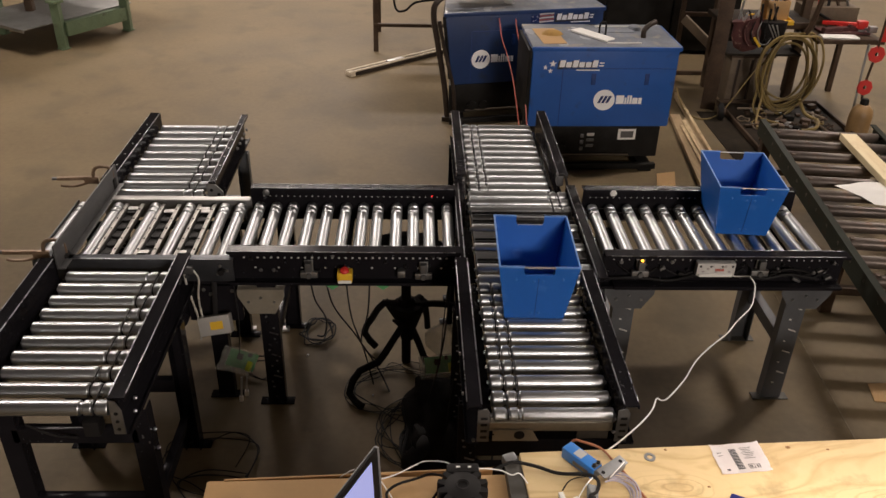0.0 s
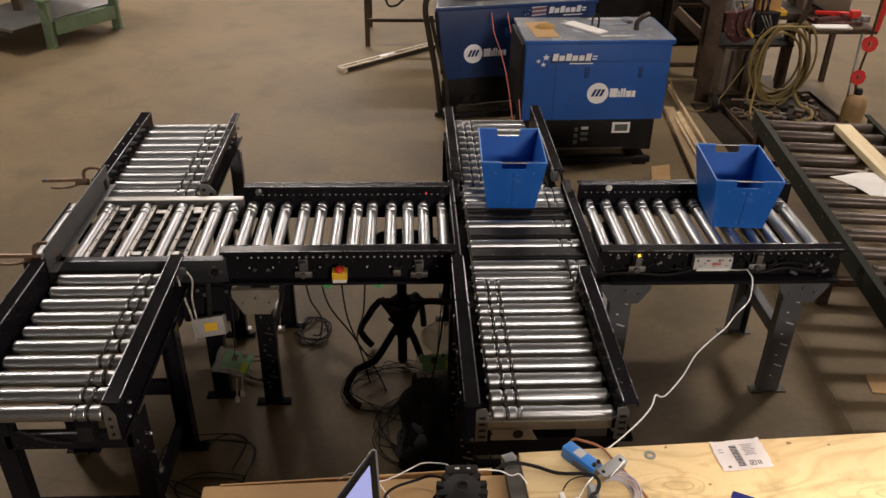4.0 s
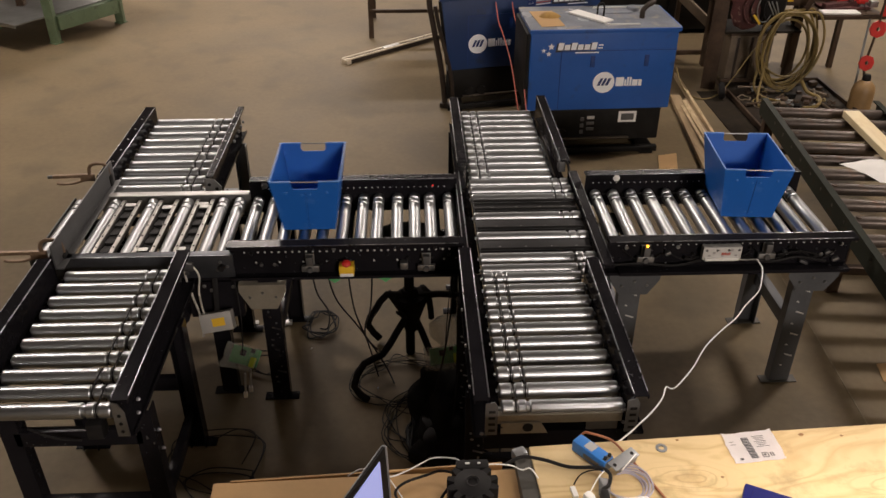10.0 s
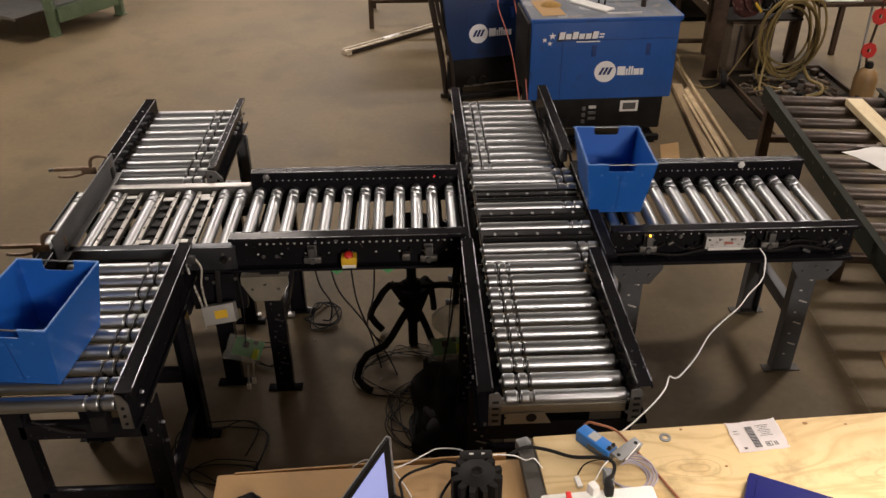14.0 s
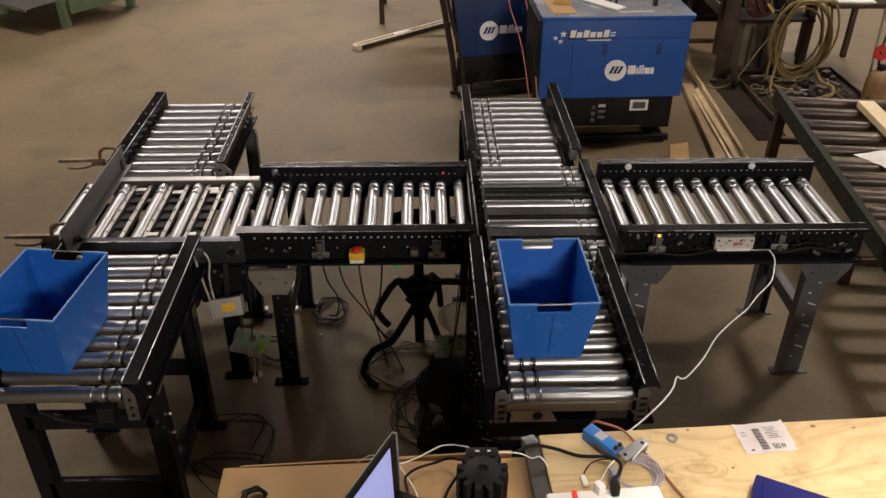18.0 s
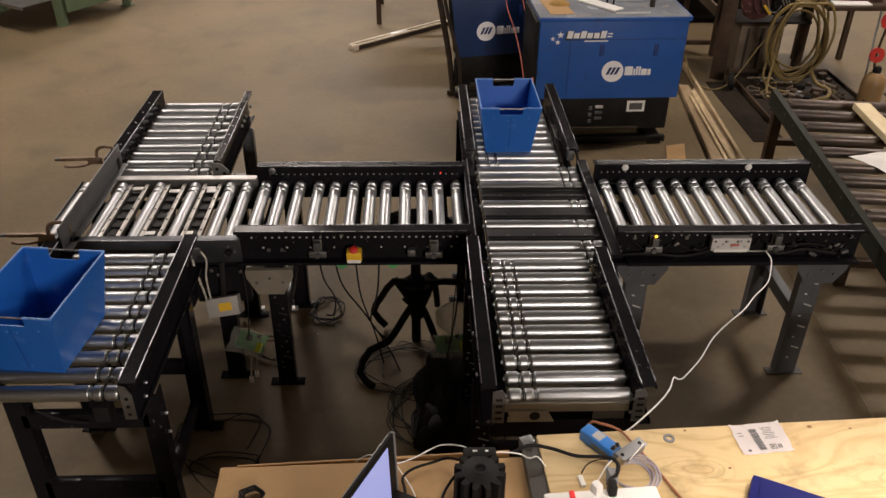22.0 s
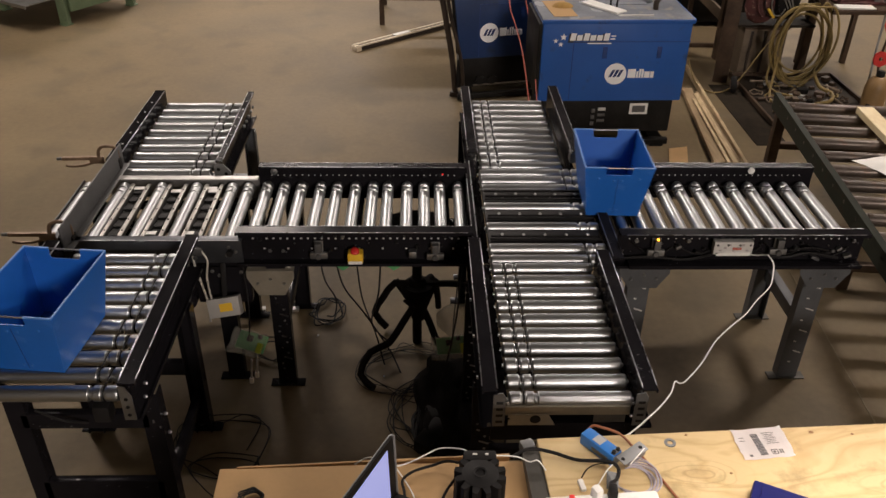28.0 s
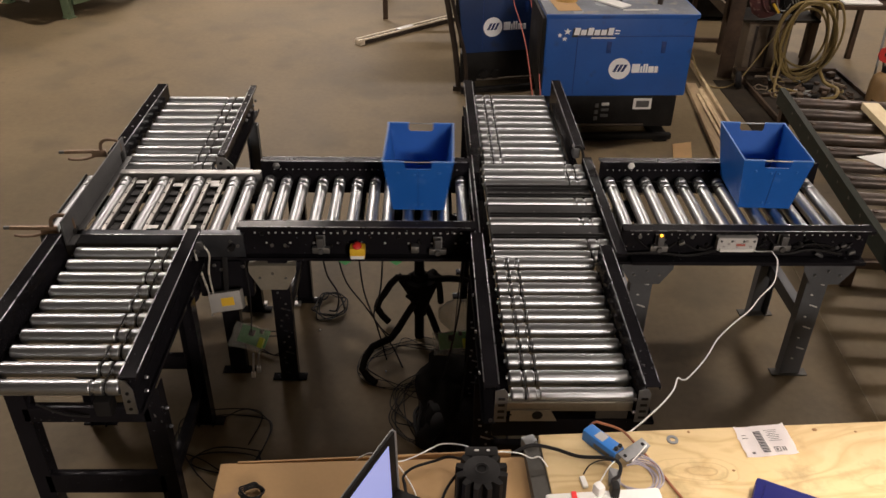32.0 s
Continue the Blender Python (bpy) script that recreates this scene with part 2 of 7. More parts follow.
def figured(m, places, dark):
    """Flat-sawn figure: stretched growth rings that run round a few hearts in the veneer."""
    n, link = m.node_tree.nodes, m.node_tree.links.new
    geo, nz = n.new("ShaderNodeNewGeometry"), n.new("ShaderNodeTexNoise")
    nz.inputs["Scale"].default_value, nz.inputs["Detail"].default_value = 9.0, 3
    link(geo.outputs["Position"], nz.inputs[0])
    base = n["Principled BSDF"].inputs["Base Color"]
    for x, y, wide, deep, turns in places:
        mp, size = n.new("ShaderNodeMapping"), n.new("ShaderNodeVectorMath")
        mp.inputs["Location"].default_value = (-x / wide, -y / deep, 0)
        mp.inputs["Scale"].default_value = (1 / wide, 1 / deep, 0)
        size.operation = "LENGTH"
        link(geo.outputs["Position"], mp.inputs[0]), link(mp.outputs[0], size.inputs[0])
        warp, ring, ramp, fade, mx = (n.new(k) for k in ("ShaderNodeMath", "ShaderNodeMath", "ShaderNodeMapRange", "ShaderNodeMapRange", "ShaderNodeMix"))
        warp.operation, warp.inputs[1].default_value = "MULTIPLY_ADD", 0.55
        link(nz.outputs[0], warp.inputs[0]), link(size.outputs["Value"], warp.inputs[2])
        ring.operation, ring.inputs[1].default_value = "PINGPONG", 0.5 / turns
        link(warp.outputs[0], ring.inputs[0])
        ramp.inputs[1].default_value, ramp.inputs[2].default_value, ramp.inputs[3].default_value, ramp.inputs[4].default_value = 0.0, 0.16 / turns, 0.5, 0.0
        link(ring.outputs[0], ramp.inputs[0])
        fade.inputs[1].default_value, fade.inputs[2].default_value, fade.inputs[3].default_value, fade.inputs[4].default_value = 0.6, 1.35, 1.0, 0.0
        link(warp.outputs[0], fade.inputs[0])
        both = n.new("ShaderNodeMath")
        both.operation = "MULTIPLY"
        link(ramp.outputs[0], both.inputs[0]), link(fade.outputs[0], both.inputs[1])
        mx.data_type = "RGBA"
        mx.inputs[7].default_value = (*dark, 1)
        old = base.links[0].from_socket
        link(both.outputs[0], mx.inputs[0]), link(old, mx.inputs[6]), link(mx.outputs[2], base)


figured(PLY, ((0.21, -1.40, 0.16, 0.060, 4), (0.78, -1.44, 0.26, 0.055, 4), (0.50, -1.60, 0.3, 0.07, 5)), (0.30, 0.20, 0.08))
PINE = wood("pine_board", (0.80, 0.67, 0.42), (0.68, 0.52, 0.29), "Y", 6.0)
OLDWOOD = wood("old_board", (0.36, 0.26, 0.15), (0.22, 0.15, 0.08), "Y", 8.0)
SCREEN = glow("lit_screen", (0.34, 0.38, 0.74), 0.55)
AMBER = glow("amber_led", (1.0, 0.42, 0.03), 5.0)
REDLED = glow("red_led", (1.0, 0.02, 0.02), 0.6)
BRIGHT = material("bright_plated_steel", (0.62, 0.61, 0.59), 0.4, 0.3, 0.1, 20, 80, 0.0)
EDGE = material("worn_bright_edge", (0.28, 0.28, 0.30), 0.3, 1.0, 0.35, 30, 90, 0.0)
CROSS = material("yellowed_zinc_plate", (0.33, 0.30, 0.24), 0.45, 0.5, 0.2, 12, 80, 0.03)
RAILZ = material("worn_zinc_rail", (0.40, 0.385, 0.36), 0.42, 0.6, 0.25, 14, 80, 0.05)
CLAMP = material("rusty_clamp_steel", (0.22, 0.15, 0.10), 0.45, 0.5, 0.35, 30, 90, 0.05)
GRIMYSTEEL = material("grimy_brown_steel", (0.034, 0.026, 0.019), 0.7, 0.1, 0.5, 12, 70, 0.2, spec=0.15)
GRIMY = material("grimy_brown_rubber", (0.030, 0.023, 0.016), 0.8, 0, 0.4, 9, 70, 0.15, spec=0.1)
PIPE = material("dark_rusty_pipe", (0.045, 0.032, 0.024), 0.5, 0.3, 0.4, 12, 70, 0.1)
DULLGREY = material("dull_dark_steel", (0.075, 0.07, 0.06), 0.55, 0.3, 0.3, 9, 80, 0.08)
ALU = material("bent_aluminium", (0.42, 0.42, 0.42), 0.42, 0.5, 0.15, 20, 80, 0.03)
CHROME = material("bright_chrome", (0.86, 0.83, 0.76), 0.28, 0.6, 0.1, 20, 80, 0.0)


# ---- building helpers ----
BASE = {}


def thing(name, at, label, category, group="", kind=""):
    ob = new(name)
    ob.location = at
    ob.empty_display_size = 0.05
    BASE[ob] = Vector(at)
    return tagged(ob, label, category, group, kind)


def mesh_of(bm, name, mat, smooth=True):
    me = bpy.data.meshes.new(name)
    bmesh.ops.recalc_face_normals(bm, faces=bm.faces)
    bm.to_mesh(me)
    bm.free()
    me.materials.append(mat)
    if smooth:
        me.polygons.foreach_set("use_smooth", [True] * len(me.polygons))
        me.set_sharp_from_angle(angle=radians(35))
    return me


def part(name, bm, mat, parent, label=""):
    """A bmesh in world places as one part of a thing."""
    o = BASE[parent]
    bmesh.ops.translate(bm, verts=bm.verts, vec=-o)
    ob = new(name, mesh_of(bm, name, mat))
    ob.parent = parent
    BASE[ob] = o
    return tagged(ob, label)


def piece(name, me, m, parent, label=""):
    """A part that shares its mesh, at the world pose m."""
    ob = new(name, me)
    ob.parent = parent
    o = BASE[parent]
    ob.matrix_basis = Matrix.Translation(-o) @ m
    BASE[ob] = o
    return tagged(ob, label)


def solid(name, bm, mat, at, label, category, group="", kind=""):
    """A thing that is one mesh, with its origin at its base."""
    bmesh.ops.translate(bm, verts=bm.verts, vec=-Vector(at))
    ob = new(name, mesh_of(bm, name, mat))
    ob.location = at
    BASE[ob] = Vector(at)
    return tagged(ob, label, category, group, kind)


def join(bm, other, m=None):
    if m is not None:
        bmesh.ops.transform(other, matrix=m, verts=other.verts)
    me = bpy.data.meshes.new("tmp")
    other.to_mesh(me)
    other.free()
    bm.from_mesh(me)
    bpy.data.meshes.remove(me)
    return bm


def box(c, s, bev=0.002, m=None, bm=None):
    """A bevelled box with its centre c and size s; m turns it about the centre."""
    t = bmesh.new()
    bmesh.ops.create_cube(t, size=1, matrix=Matrix.Diagonal((*s, 1)))
    if bev:
        bmesh.ops.bevel(t, geom=t.edges[:], offset=min(bev, min(s) * 0.4), segments=2, affect="EDGES", profile=0.6)
    pose_m = Matrix.Translation(c) @ (m if m is not None else Matrix.Identity(4))
    return join(bm if bm is not None else bmesh.new(), t, pose_m)


def frame_to(p, q):
    """A pose at p whose z axis points to q, and the distance."""
    d = Vector(q) - Vector(p)
    return Matrix.Translation(p) @ d.to_track_quat("Z", "Y").to_matrix().to_4x4(), d.length


def rod(p, q, r, bm=None, seg=12, r2=None, cap=0.0):
    m, d = frame_to(p, q)
    t = bmesh.new()
    bmesh.ops.create_cone(t, cap_ends=True, segments=seg, radius1=r, radius2=r if r2 is None else r2, depth=d, matrix=Matrix.Translation((0, 0, d / 2)))
    if cap:
        ring = [e for e in t.edges if abs(e.verts[0].co.z - e.verts[1].co.z) < 1e-6]
        bmesh.ops.bevel(t, geom=ring, offset=cap, segments=2, affect="EDGES")
    return join(bm if bm is not None else bmesh.new(), t, m)


def bar(p, q, w, h, bm=None, bev=0.002, up=(0, 0, 1)):
    """A rectangular bar from p to q: w across, h along up."""
    p, q = Vector(p), Vector(q)
    d = (q - p).normalized()
    side = d.cross(Vector(up))
    if side.length < 1e-3:
        side = d.cross(Vector((0, 1, 0)))
    side.normalize()
    u = side.cross(d)
    m = Matrix((side, d, u)).transposed().to_4x4()
    return box((p + q) / 2, (w, (q - p).length, h), bev, m, bm)


def lathe(profile, seg=24, m=None, bm=None):
    """Rings of (radius, z) turned about z."""
    t = bmesh.new()
    rows = []
    for r, z in profile:
        if r < 1e-6:
            rows.append([t.verts.new((0, 0, z))])
        else:
            rows.append([t.verts.new((r * math.cos(2 * math.pi * k / seg), r * math.sin(2 * math.pi * k / seg), z)) for k in range(seg)])
    for a, b in zip(rows, rows[1:]):
        for k in range(seg):
            j = (k + 1) % seg
            f = [a[0]] if len(a) == 1 else [a[k], a[j]]
            f += [b[0]] if len(b) == 1 else [b[j], b[k]]
            if len(f) > 2:
                t.faces.new(f)
    return join(bm if bm is not None else bmesh.new(), t, m)


def smooth_line(pts, step=6):
    pts = [Vector(p) for p in pts]
    out = []
    for i in range(len(pts) - 1):
        a, b, c, d = pts[max(i - 1, 0)], pts[i], pts[i + 1], pts[min(i + 2, len(pts) - 1)]
        for k in range(step):
            t = k / step
            out.append(0.5 * ((2 * b) + (c - a) * t + (2 * a - 5 * b + 4 * c - d) * t * t + (3 * b - a - 3 * c + d) * t ** 3))
    return out + [pts[-1]]


def tube(pts, r, bm=None, seg=8, step=6, closed=False):
    """A round cable through points."""
    line = smooth_line(pts, step) if step > 1 else [Vector(p) for p in pts]
    t = bmesh.new()
    rows = []
    up = Vector((0.13, 0.21, 1)).normalized()
    for i, p in enumerate(line):
        d = (line[min(i + 1, len(line) - 1)] - line[max(i - 1, 0)])
        d = d.normalized() if d.length > 1e-6 else Vector((1, 0, 0))
        side = d.cross(up)
        side = side.normalized() if side.length > 1e-3 else d.orthogonal().normalized()
        up = side.cross(d).normalized()
        rows.append([t.verts.new(p + r * (math.cos(2 * math.pi * k / seg) * side + math.sin(2 * math.pi * k / seg) * up)) for k in range(seg)])
    for a, b in zip(rows, rows[1:]):
        for k in range(seg):
            j = (k + 1) % seg
            t.faces.new((a[k], a[j], b[j], b[k]))
    t.faces.new(rows[0][::-1]), t.faces.new(rows[-1])
    return join(bm if bm is not None else bmesh.new(), t)


def sweep(profile, p, q, u, v, bm=None):
    """A closed outline of (u, v) carried straight from p to q."""
    t = bmesh.new()
    p, q, u, v = Vector(p), Vector(q), Vector(u), Vector(v)
    a = [t.verts.new(p + u * x + v * y) for x, y in profile]
    b = [t.verts.new(q + u * x + v * y) for x, y in profile]
    n = len(profile)
    for k in range(n):
        j = (k + 1) % n
        t.faces.new((a[k], a[j], b[j], b[k]))
    t.faces.new(a[::-1]), t.faces.new(b)
    return join(bm if bm is not None else bmesh.new(), t)


def channel_profile(h, fl, th=0.004):
    """A C channel: web at u = 0, flanges towards +u, v from 0 to h."""
    return [(0, 0), (fl, 0), (fl, 0.012), (fl - th, 0.012), (fl - th, th), (th, th), (th, h - th), (fl - th, h - th), (fl - th, h - 0.012), (fl, h - 0.012), (fl, h), (0, h)]


def plate(pts, normal, th, bm=None):
    """A flat plate: a closed outline of places, thickened along normal."""
    t = bmesh.new()
    n = Vector(normal).normalized() * th
    a = [t.verts.new(Vector(p)) for p in pts]
    b = [t.verts.new(Vector(p) + n) for p in pts]
    k = len(pts)
    for i in range(k):
        j = (i + 1) % k
        t.faces.new((a[i], a[j], b[j], b[i]))
    t.faces.new(a[::-1]), t.faces.new(b)
    return join(bm if bm is not None else bmesh.new(), t)


# ---- the hall ----
solid("floor", box((0, 4, -0.1), (24, 28, 0.2), 0), FLOOR, (0, 4, 0), "worn tan concrete shop floor with stains", "floor", kind="structure")
solid("ceiling", box((0, 4, 6.2), (24, 28, 0.2), 0), CEIL, (0, 4, 6.1), "dark steel roof deck", "ceiling", kind="structure")
for nm, c, s in (("wall_north", (0, 17.9, 3), (24, 0.2, 6.2)), ("wall_south", (0, -9.9, 3), (24, 0.2, 6.2)), ("wall_east", (11.9, 4, 3), (0.2, 27.6, 6.2)), ("wall_west", (-11.9, 4, 3), (0.2, 27.6, 6.2))):
    solid(nm, box(c, s, 0), WALL, (c[0], c[1], 0), "painted block wall of the workshop", "wall", kind="structure")


solid("floor_joint", bar((1.575, 2.746, 0.0005), (1.246, -2.263, 0.0005), 0.007, 0.002, None, 0.0), JOINT, (1.411, 0.251, 0), "thin pale joint line across the concrete floor", "floor joint", kind="structure")

for x, y, w, wide in LAMPS:
    t = thing("bay_fixture", (x, y, 5.84), "warm fluorescent bay light under the roof", "ceiling light", "bay lights")
    part("housing", box((x, y, 5.92), (wide + 0.1, 0.6, 0.12), 0.01), GALV, t)
    part("hanger", rod((x, y, 5.98), (x, y, 6.1), 0.01), GALV, t)

# Housing made up for the added front lamp.
x, y, z = FRONT_FILL
t = thing("wall_floodlight", (x, y - 0.2, z), "added unseen light panel on the workshop wall", "wall light")
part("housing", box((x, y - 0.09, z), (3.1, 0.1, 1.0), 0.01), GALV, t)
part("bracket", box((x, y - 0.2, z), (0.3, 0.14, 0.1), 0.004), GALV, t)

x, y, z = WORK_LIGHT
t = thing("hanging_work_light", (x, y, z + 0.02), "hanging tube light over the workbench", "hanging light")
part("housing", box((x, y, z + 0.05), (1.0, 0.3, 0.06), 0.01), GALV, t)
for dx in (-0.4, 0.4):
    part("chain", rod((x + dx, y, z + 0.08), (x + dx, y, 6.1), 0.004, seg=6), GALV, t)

# ---- conveyors ----
ZA, RR = 0.672, 0.024
GA, GB = 0.041, 0.078
ZTOP = 0.752
ZLOW = 0.602


def roller_mesh(length, grooves=True):
    """A roller along local x, centred, with its two grooves towards +x."""
    h = length / 2
    e = h - 0.002
    prof = [(0, -h - 0.008), (0.006, -h - 0.008), (0.006, -h), (RR - 0.005, -h), (RR - 0.0015, -h + 0.0015), (RR, -h + 0.005), (RR, -h + 0.008)]
    if grooves:
        for g in (e - GB, e - GA):
            prof += [(RR, g - 0.0105), (RR, g - 0.0085), (RR - 0.0014, g - 0.0062), (RR - 0.006, g - 0.0042), (RR - 0.006, g + 0.0042), (RR - 0.0014, g + 0.0062), (RR, g + 0.0085), (RR, g + 0.0105)]
    prof += [(RR, h - 0.008), (RR, h - 0.005), (RR - 0.0015, h - 0.0015), (RR - 0.005, h), (0.006, h), (0.006, h + 0.008), (0, h + 0.008)]
    return mesh_of(lathe(prof, 24, Matrix.Rotation(radians(90), 4, "Y")), "roller", ZINC)


def band_mesh(gap):
    """An O-ring drive band round two neighbouring rollers, in the local y z plane."""
    pts = []
    r = RR - 0.0042
    for k in range(9):
        a = math.pi / 2 + math.pi * k / 8
        pts.append((0, -gap / 2 + r * math.cos(a), r * math.sin(a)))
    for k in range(9):
        a = -math.pi / 2 + math.pi * k / 8
        pts.append((0, gap / 2 + r * math.cos(a), r * math.sin(a)))
    pts.append(pts[0])
    return mesh_of(tube(pts, 0.0021, seg=6, step=1), "drive_band", RUBBER)


def side_frame(t, axis, at, lo, hi, out, fl, top=ZTOP, low=ZLOW, mat=BLACK):
    """A side channel along an axis ('x' or 'y'): its web stands at the place at, flanges turned to out."""
    if axis == "y":
        p, q, u = (at, lo, low), (at, hi, low), (out, 0, 0)
    else:
        p, q, u = (lo, at, low), (hi, at, low), (0, out, 0)
    ob = part("side_frame", sweep(channel_profile(top - low, fl), p, q, u, (0, 0, 1)), mat, t)
    # worn bright edge of the upper flange
    bm = bmesh.new()
    e = Vector(u) * 0.001
    if axis == "y":
        bar(Vector((at, lo + 0.01, top)) + e, Vector((at, hi - 0.01, top)) + e, 0.004, 0.003, bm, 0.001)
    else:
        bar(Vector((lo + 0.01, at, top)) + e, Vector((hi - 0.01, at, top)) + e, 0.004, 0.003, bm, 0.001)
    part("worn_edge", bm, EDGE, ob, "paint worn to bright steel")
    outer = Vector(u) * (fl - 0.001)
    lo2, hi2 = ((at, lo + 0.02, top), (at, hi - 0.02, top)) if axis == "y" else ((lo + 0.02, at, top), (hi - 0.02, at, top))
    part("worn_edge", bar(Vector(lo2) + outer, Vector(hi2) + outer, 0.003, 0.002, None, 0.0006), EDGE, ob, "paint worn to bright steel")
    return ob


def bolts(t, places, normal, r=0.007, h=0.006, mat=GALV, name="bolt"):
    m, d = frame_to((0, 0, 0), normal)
    me = mesh_of(lathe([(0, h), (r * 0.7, h), (r, h * 0.6), (r, 0), (0, 0)], 6), name, mat)
    for p in places:
        piece(name, me, Matrix.Translation(p) @ m, t)


# Dots for holes in the web; light showing through is their pale colour.
def hole_dots(t, places, normal, r=0.0046):
    bm = bmesh.new()
    m, d = frame_to((0, 0, 0), normal)
    for p in places:
        lathe([(0, 0.002), (r * 0.7, 0.0018), (r, 0)], 6, Matrix.Translation(p) @ m, bm)
    tagged(part("rivet_strip", bm, BRIGHT, t), kind="stuff")


def rollers_x(t, xs, y0, y1, groove_far=True, bands=()):
    """Rollers that lie along y, at the places xs."""
    me = roller_mesh(y1 - y0)
    turn = Matrix.Rotation(radians(90 if groove_far else -90), 4, "Z")
    for x in xs:
        piece("roller", me, Matrix.Translation((x, (y0 + y1) / 2, ZA)) @ turn, t)
    e = (y1 - y0) / 2 - 0.002
    for a, b, g in bands:
        gy = (y0 + y1) / 2 + (e - g) * (1 if groove_far else -1)
        piece("drive_band", band_mesh(b - a), Matrix.Translation(((a + b) / 2, gy, ZA)) @ Matrix.Rotation(radians(90), 4, "Z"), t)


def rollers_y(t, ys, x0, x1, groove_right=True, bands=()):
    """Rollers that lie along x, at the places ys."""
    me = roller_mesh(x1 - x0)
    turn = Matrix.Identity(4) if groove_right else Matrix.Rotation(math.pi, 4, "Z")
    for y in ys:
        piece("roller", me, Matrix.Translation(((x0 + x1) / 2, y, ZA)) @ turn, t)
    e = (x1 - x0) / 2 - 0.002
    for a, b, g in bands:
        gx = (x0 + x1) / 2 + (e - g) * (1 if groove_right else -1)
        piece("drive_band", band_mesh(b - a), Matrix.Translation((gx, (a + b) / 2, ZA)), t)


def chain_bands(vals):
    """Bands that link every roller to the next, in the two grooves by turns."""
    return [(a, b, GB if k % 2 else GA) for k, (a, b) in enumerate(zip(vals, vals[1:]))]


def leg(t, x, y, top, w=0.072, d=0.04, mat=BLACK, face=-1, slots=True):
    """An upright U channel with a foot plate; its web faces along y."""
    prof = [(-w / 2, 0), (w / 2, 0), (w / 2, d), (w / 2 - 0.004, d), (w / 2 - 0.004, 0.004), (-w / 2 + 0.004, 0.004), (-w / 2 + 0.004, d), (-w / 2, d)]
    ob = part("leg", sweep(prof, (x, y, 0.006), (x, y, top), (1, 0, 0), (0, -face, 0)), mat, t)
    part("foot_plate", box((x, y + 0.012 * -face, 0.003), (w + 0.07, 0.045, 0.006), 0.002), DULLGREY if mat == GREYPAINT else mat, ob)
    if slots:
        bm, glints = bmesh.new(), bmesh.new()
        z = 0.09
        k = 0
        while z < top - 0.1:
            if mat != GREYPAINT:
                lathe([(0, 0.003), (0.003, 0.003), (0.0048, 0)], 8, Matrix.Translation((x + (0.014 if k % 3 else -0.012), y, z + 0.026)) @ Matrix.Rotation(radians(90 * -face), 4, "X"), glints)
            box((x + (0.012 if k % 2 else -0.008), y + face * 0.0015, z), (0.036 if k % 2 else 0.011, 0.003, 0.006), 0.002, Matrix.Rotation(radians(20), 4, "Y"), bm)
            z += 0.055
            k += 1
        tagged(part("slot_strip", bm, BRIGHT if mat == GREYPAINT else EDGE, ob), kind="stuff")
        if mat != GREYPAINT:
            tagged(part("bolt_heads", glints, GALV, ob), kind="stuff")
    return ob


def gusset(t, x, y, z, w=0.18, h=0.11, mat=GALV):
    """A bent plate that joins a leg to the frame."""
    pts = [(x - w / 2, y, z), (x + w / 2, y, z), (x + w / 2, y, z - 0.03), (x + w * 0.28, y, z - h), (x - w * 0.28, y, z - h), (x - w / 2, y, z - 0.03)]
    ob = part("gusset_plate", plate(pts, (0, -1, 0), 0.004), mat, t, "bare galvanised gusset plate")
    part("fold", box((x, y + 0.015, z), (w, 0.04, 0.004), 0.001), mat, ob)
    bolts(ob, [(x, y - 0.004, z - 0.035), (x - 0.05, y - 0.004, z - 0.055), (x + 0.05, y - 0.004, z - 0.055)], (0, -1, 0), 0.006)
    return ob


def photo_eye(t, x, y, z, lit):
    """A sensor on a small bracket, outside the frame."""
    ob = part("sensor_bracket", box((x, y - 0.004, z), (0.034, 0.004, 0.06), 0.001), GALV, t)
    part("sensor_body", box((x, y - 0.018, z + 0.008), (0.026, 0.024, 0.04), 0.004), STEEL, ob)
    part("clip", box((x, y - 0.012, z - 0.03), (0.066, 0.016, 0.026), 0.003), GALV, ob)
    part("knob", rod((x, y - 0.02, z - 0.03), (x, y - 0.03, z - 0.03), 0.011), STEEL, ob)
    if lit:
        part("led", box((x, y - 0.02, z + 0.032), (0.009, 0.009, 0.005), 0.0015), AMBER, ob, "lit amber indicator")


def cross_tube(t, p, q, w=0.04, h=0.04, mat=BLACK):
    part("cross_member", bar(p, q, w, h), mat, t)


# centre conveyor, running along x
cc = thing("roller_conveyor", (-0.71, 0.12, 0), "black powered roller conveyor with zinc rollers on floor legs", "conveyor", "conveyor sections")
side_frame(cc, "x", -0.126, -1.155, -0.268, -1, 0.05)
side_frame(cc, "x", 0.362, -1.155, -0.268, 1, 0.045)
CX = [-1.117, -1.045, -0.972, -0.891, -0.820, -0.743, -0.668, -0.604, -0.523, -0.451, -0.385, -0.305]
rollers_x(cc, CX, -0.112, 0.35, True)
for x in (-1.08, -0.72, -0.36):
    cross_tube(cc, (x, -0.122, 0.62), (x, 0.36, 0.62), 0.03, 0.03)
leg(cc, -1.02, -0.165, 0.6)
leg(cc, -1.02, 0.40, 0.6, face=1)
cross_tube(cc, (-1.02, -0.13, 0.28), (-1.02, 0.36, 0.28), 0.03, 0.05)
gusset(cc, -1.04, -0.178, 0.583, mat=CROSS)
photo_eye(cc, -0.852, -0.14, 0.668, False)
photo_eye(cc, -0.409, -0.14, 0.663, False)
hole_dots(cc, [(-1.1 + 0.026 * k, -0.1305, 0.70) for k in range(31)] + [(-1.06 + 0.09 * k, -0.1305, 0.655) for k in range(9)], (0, -1, 0))
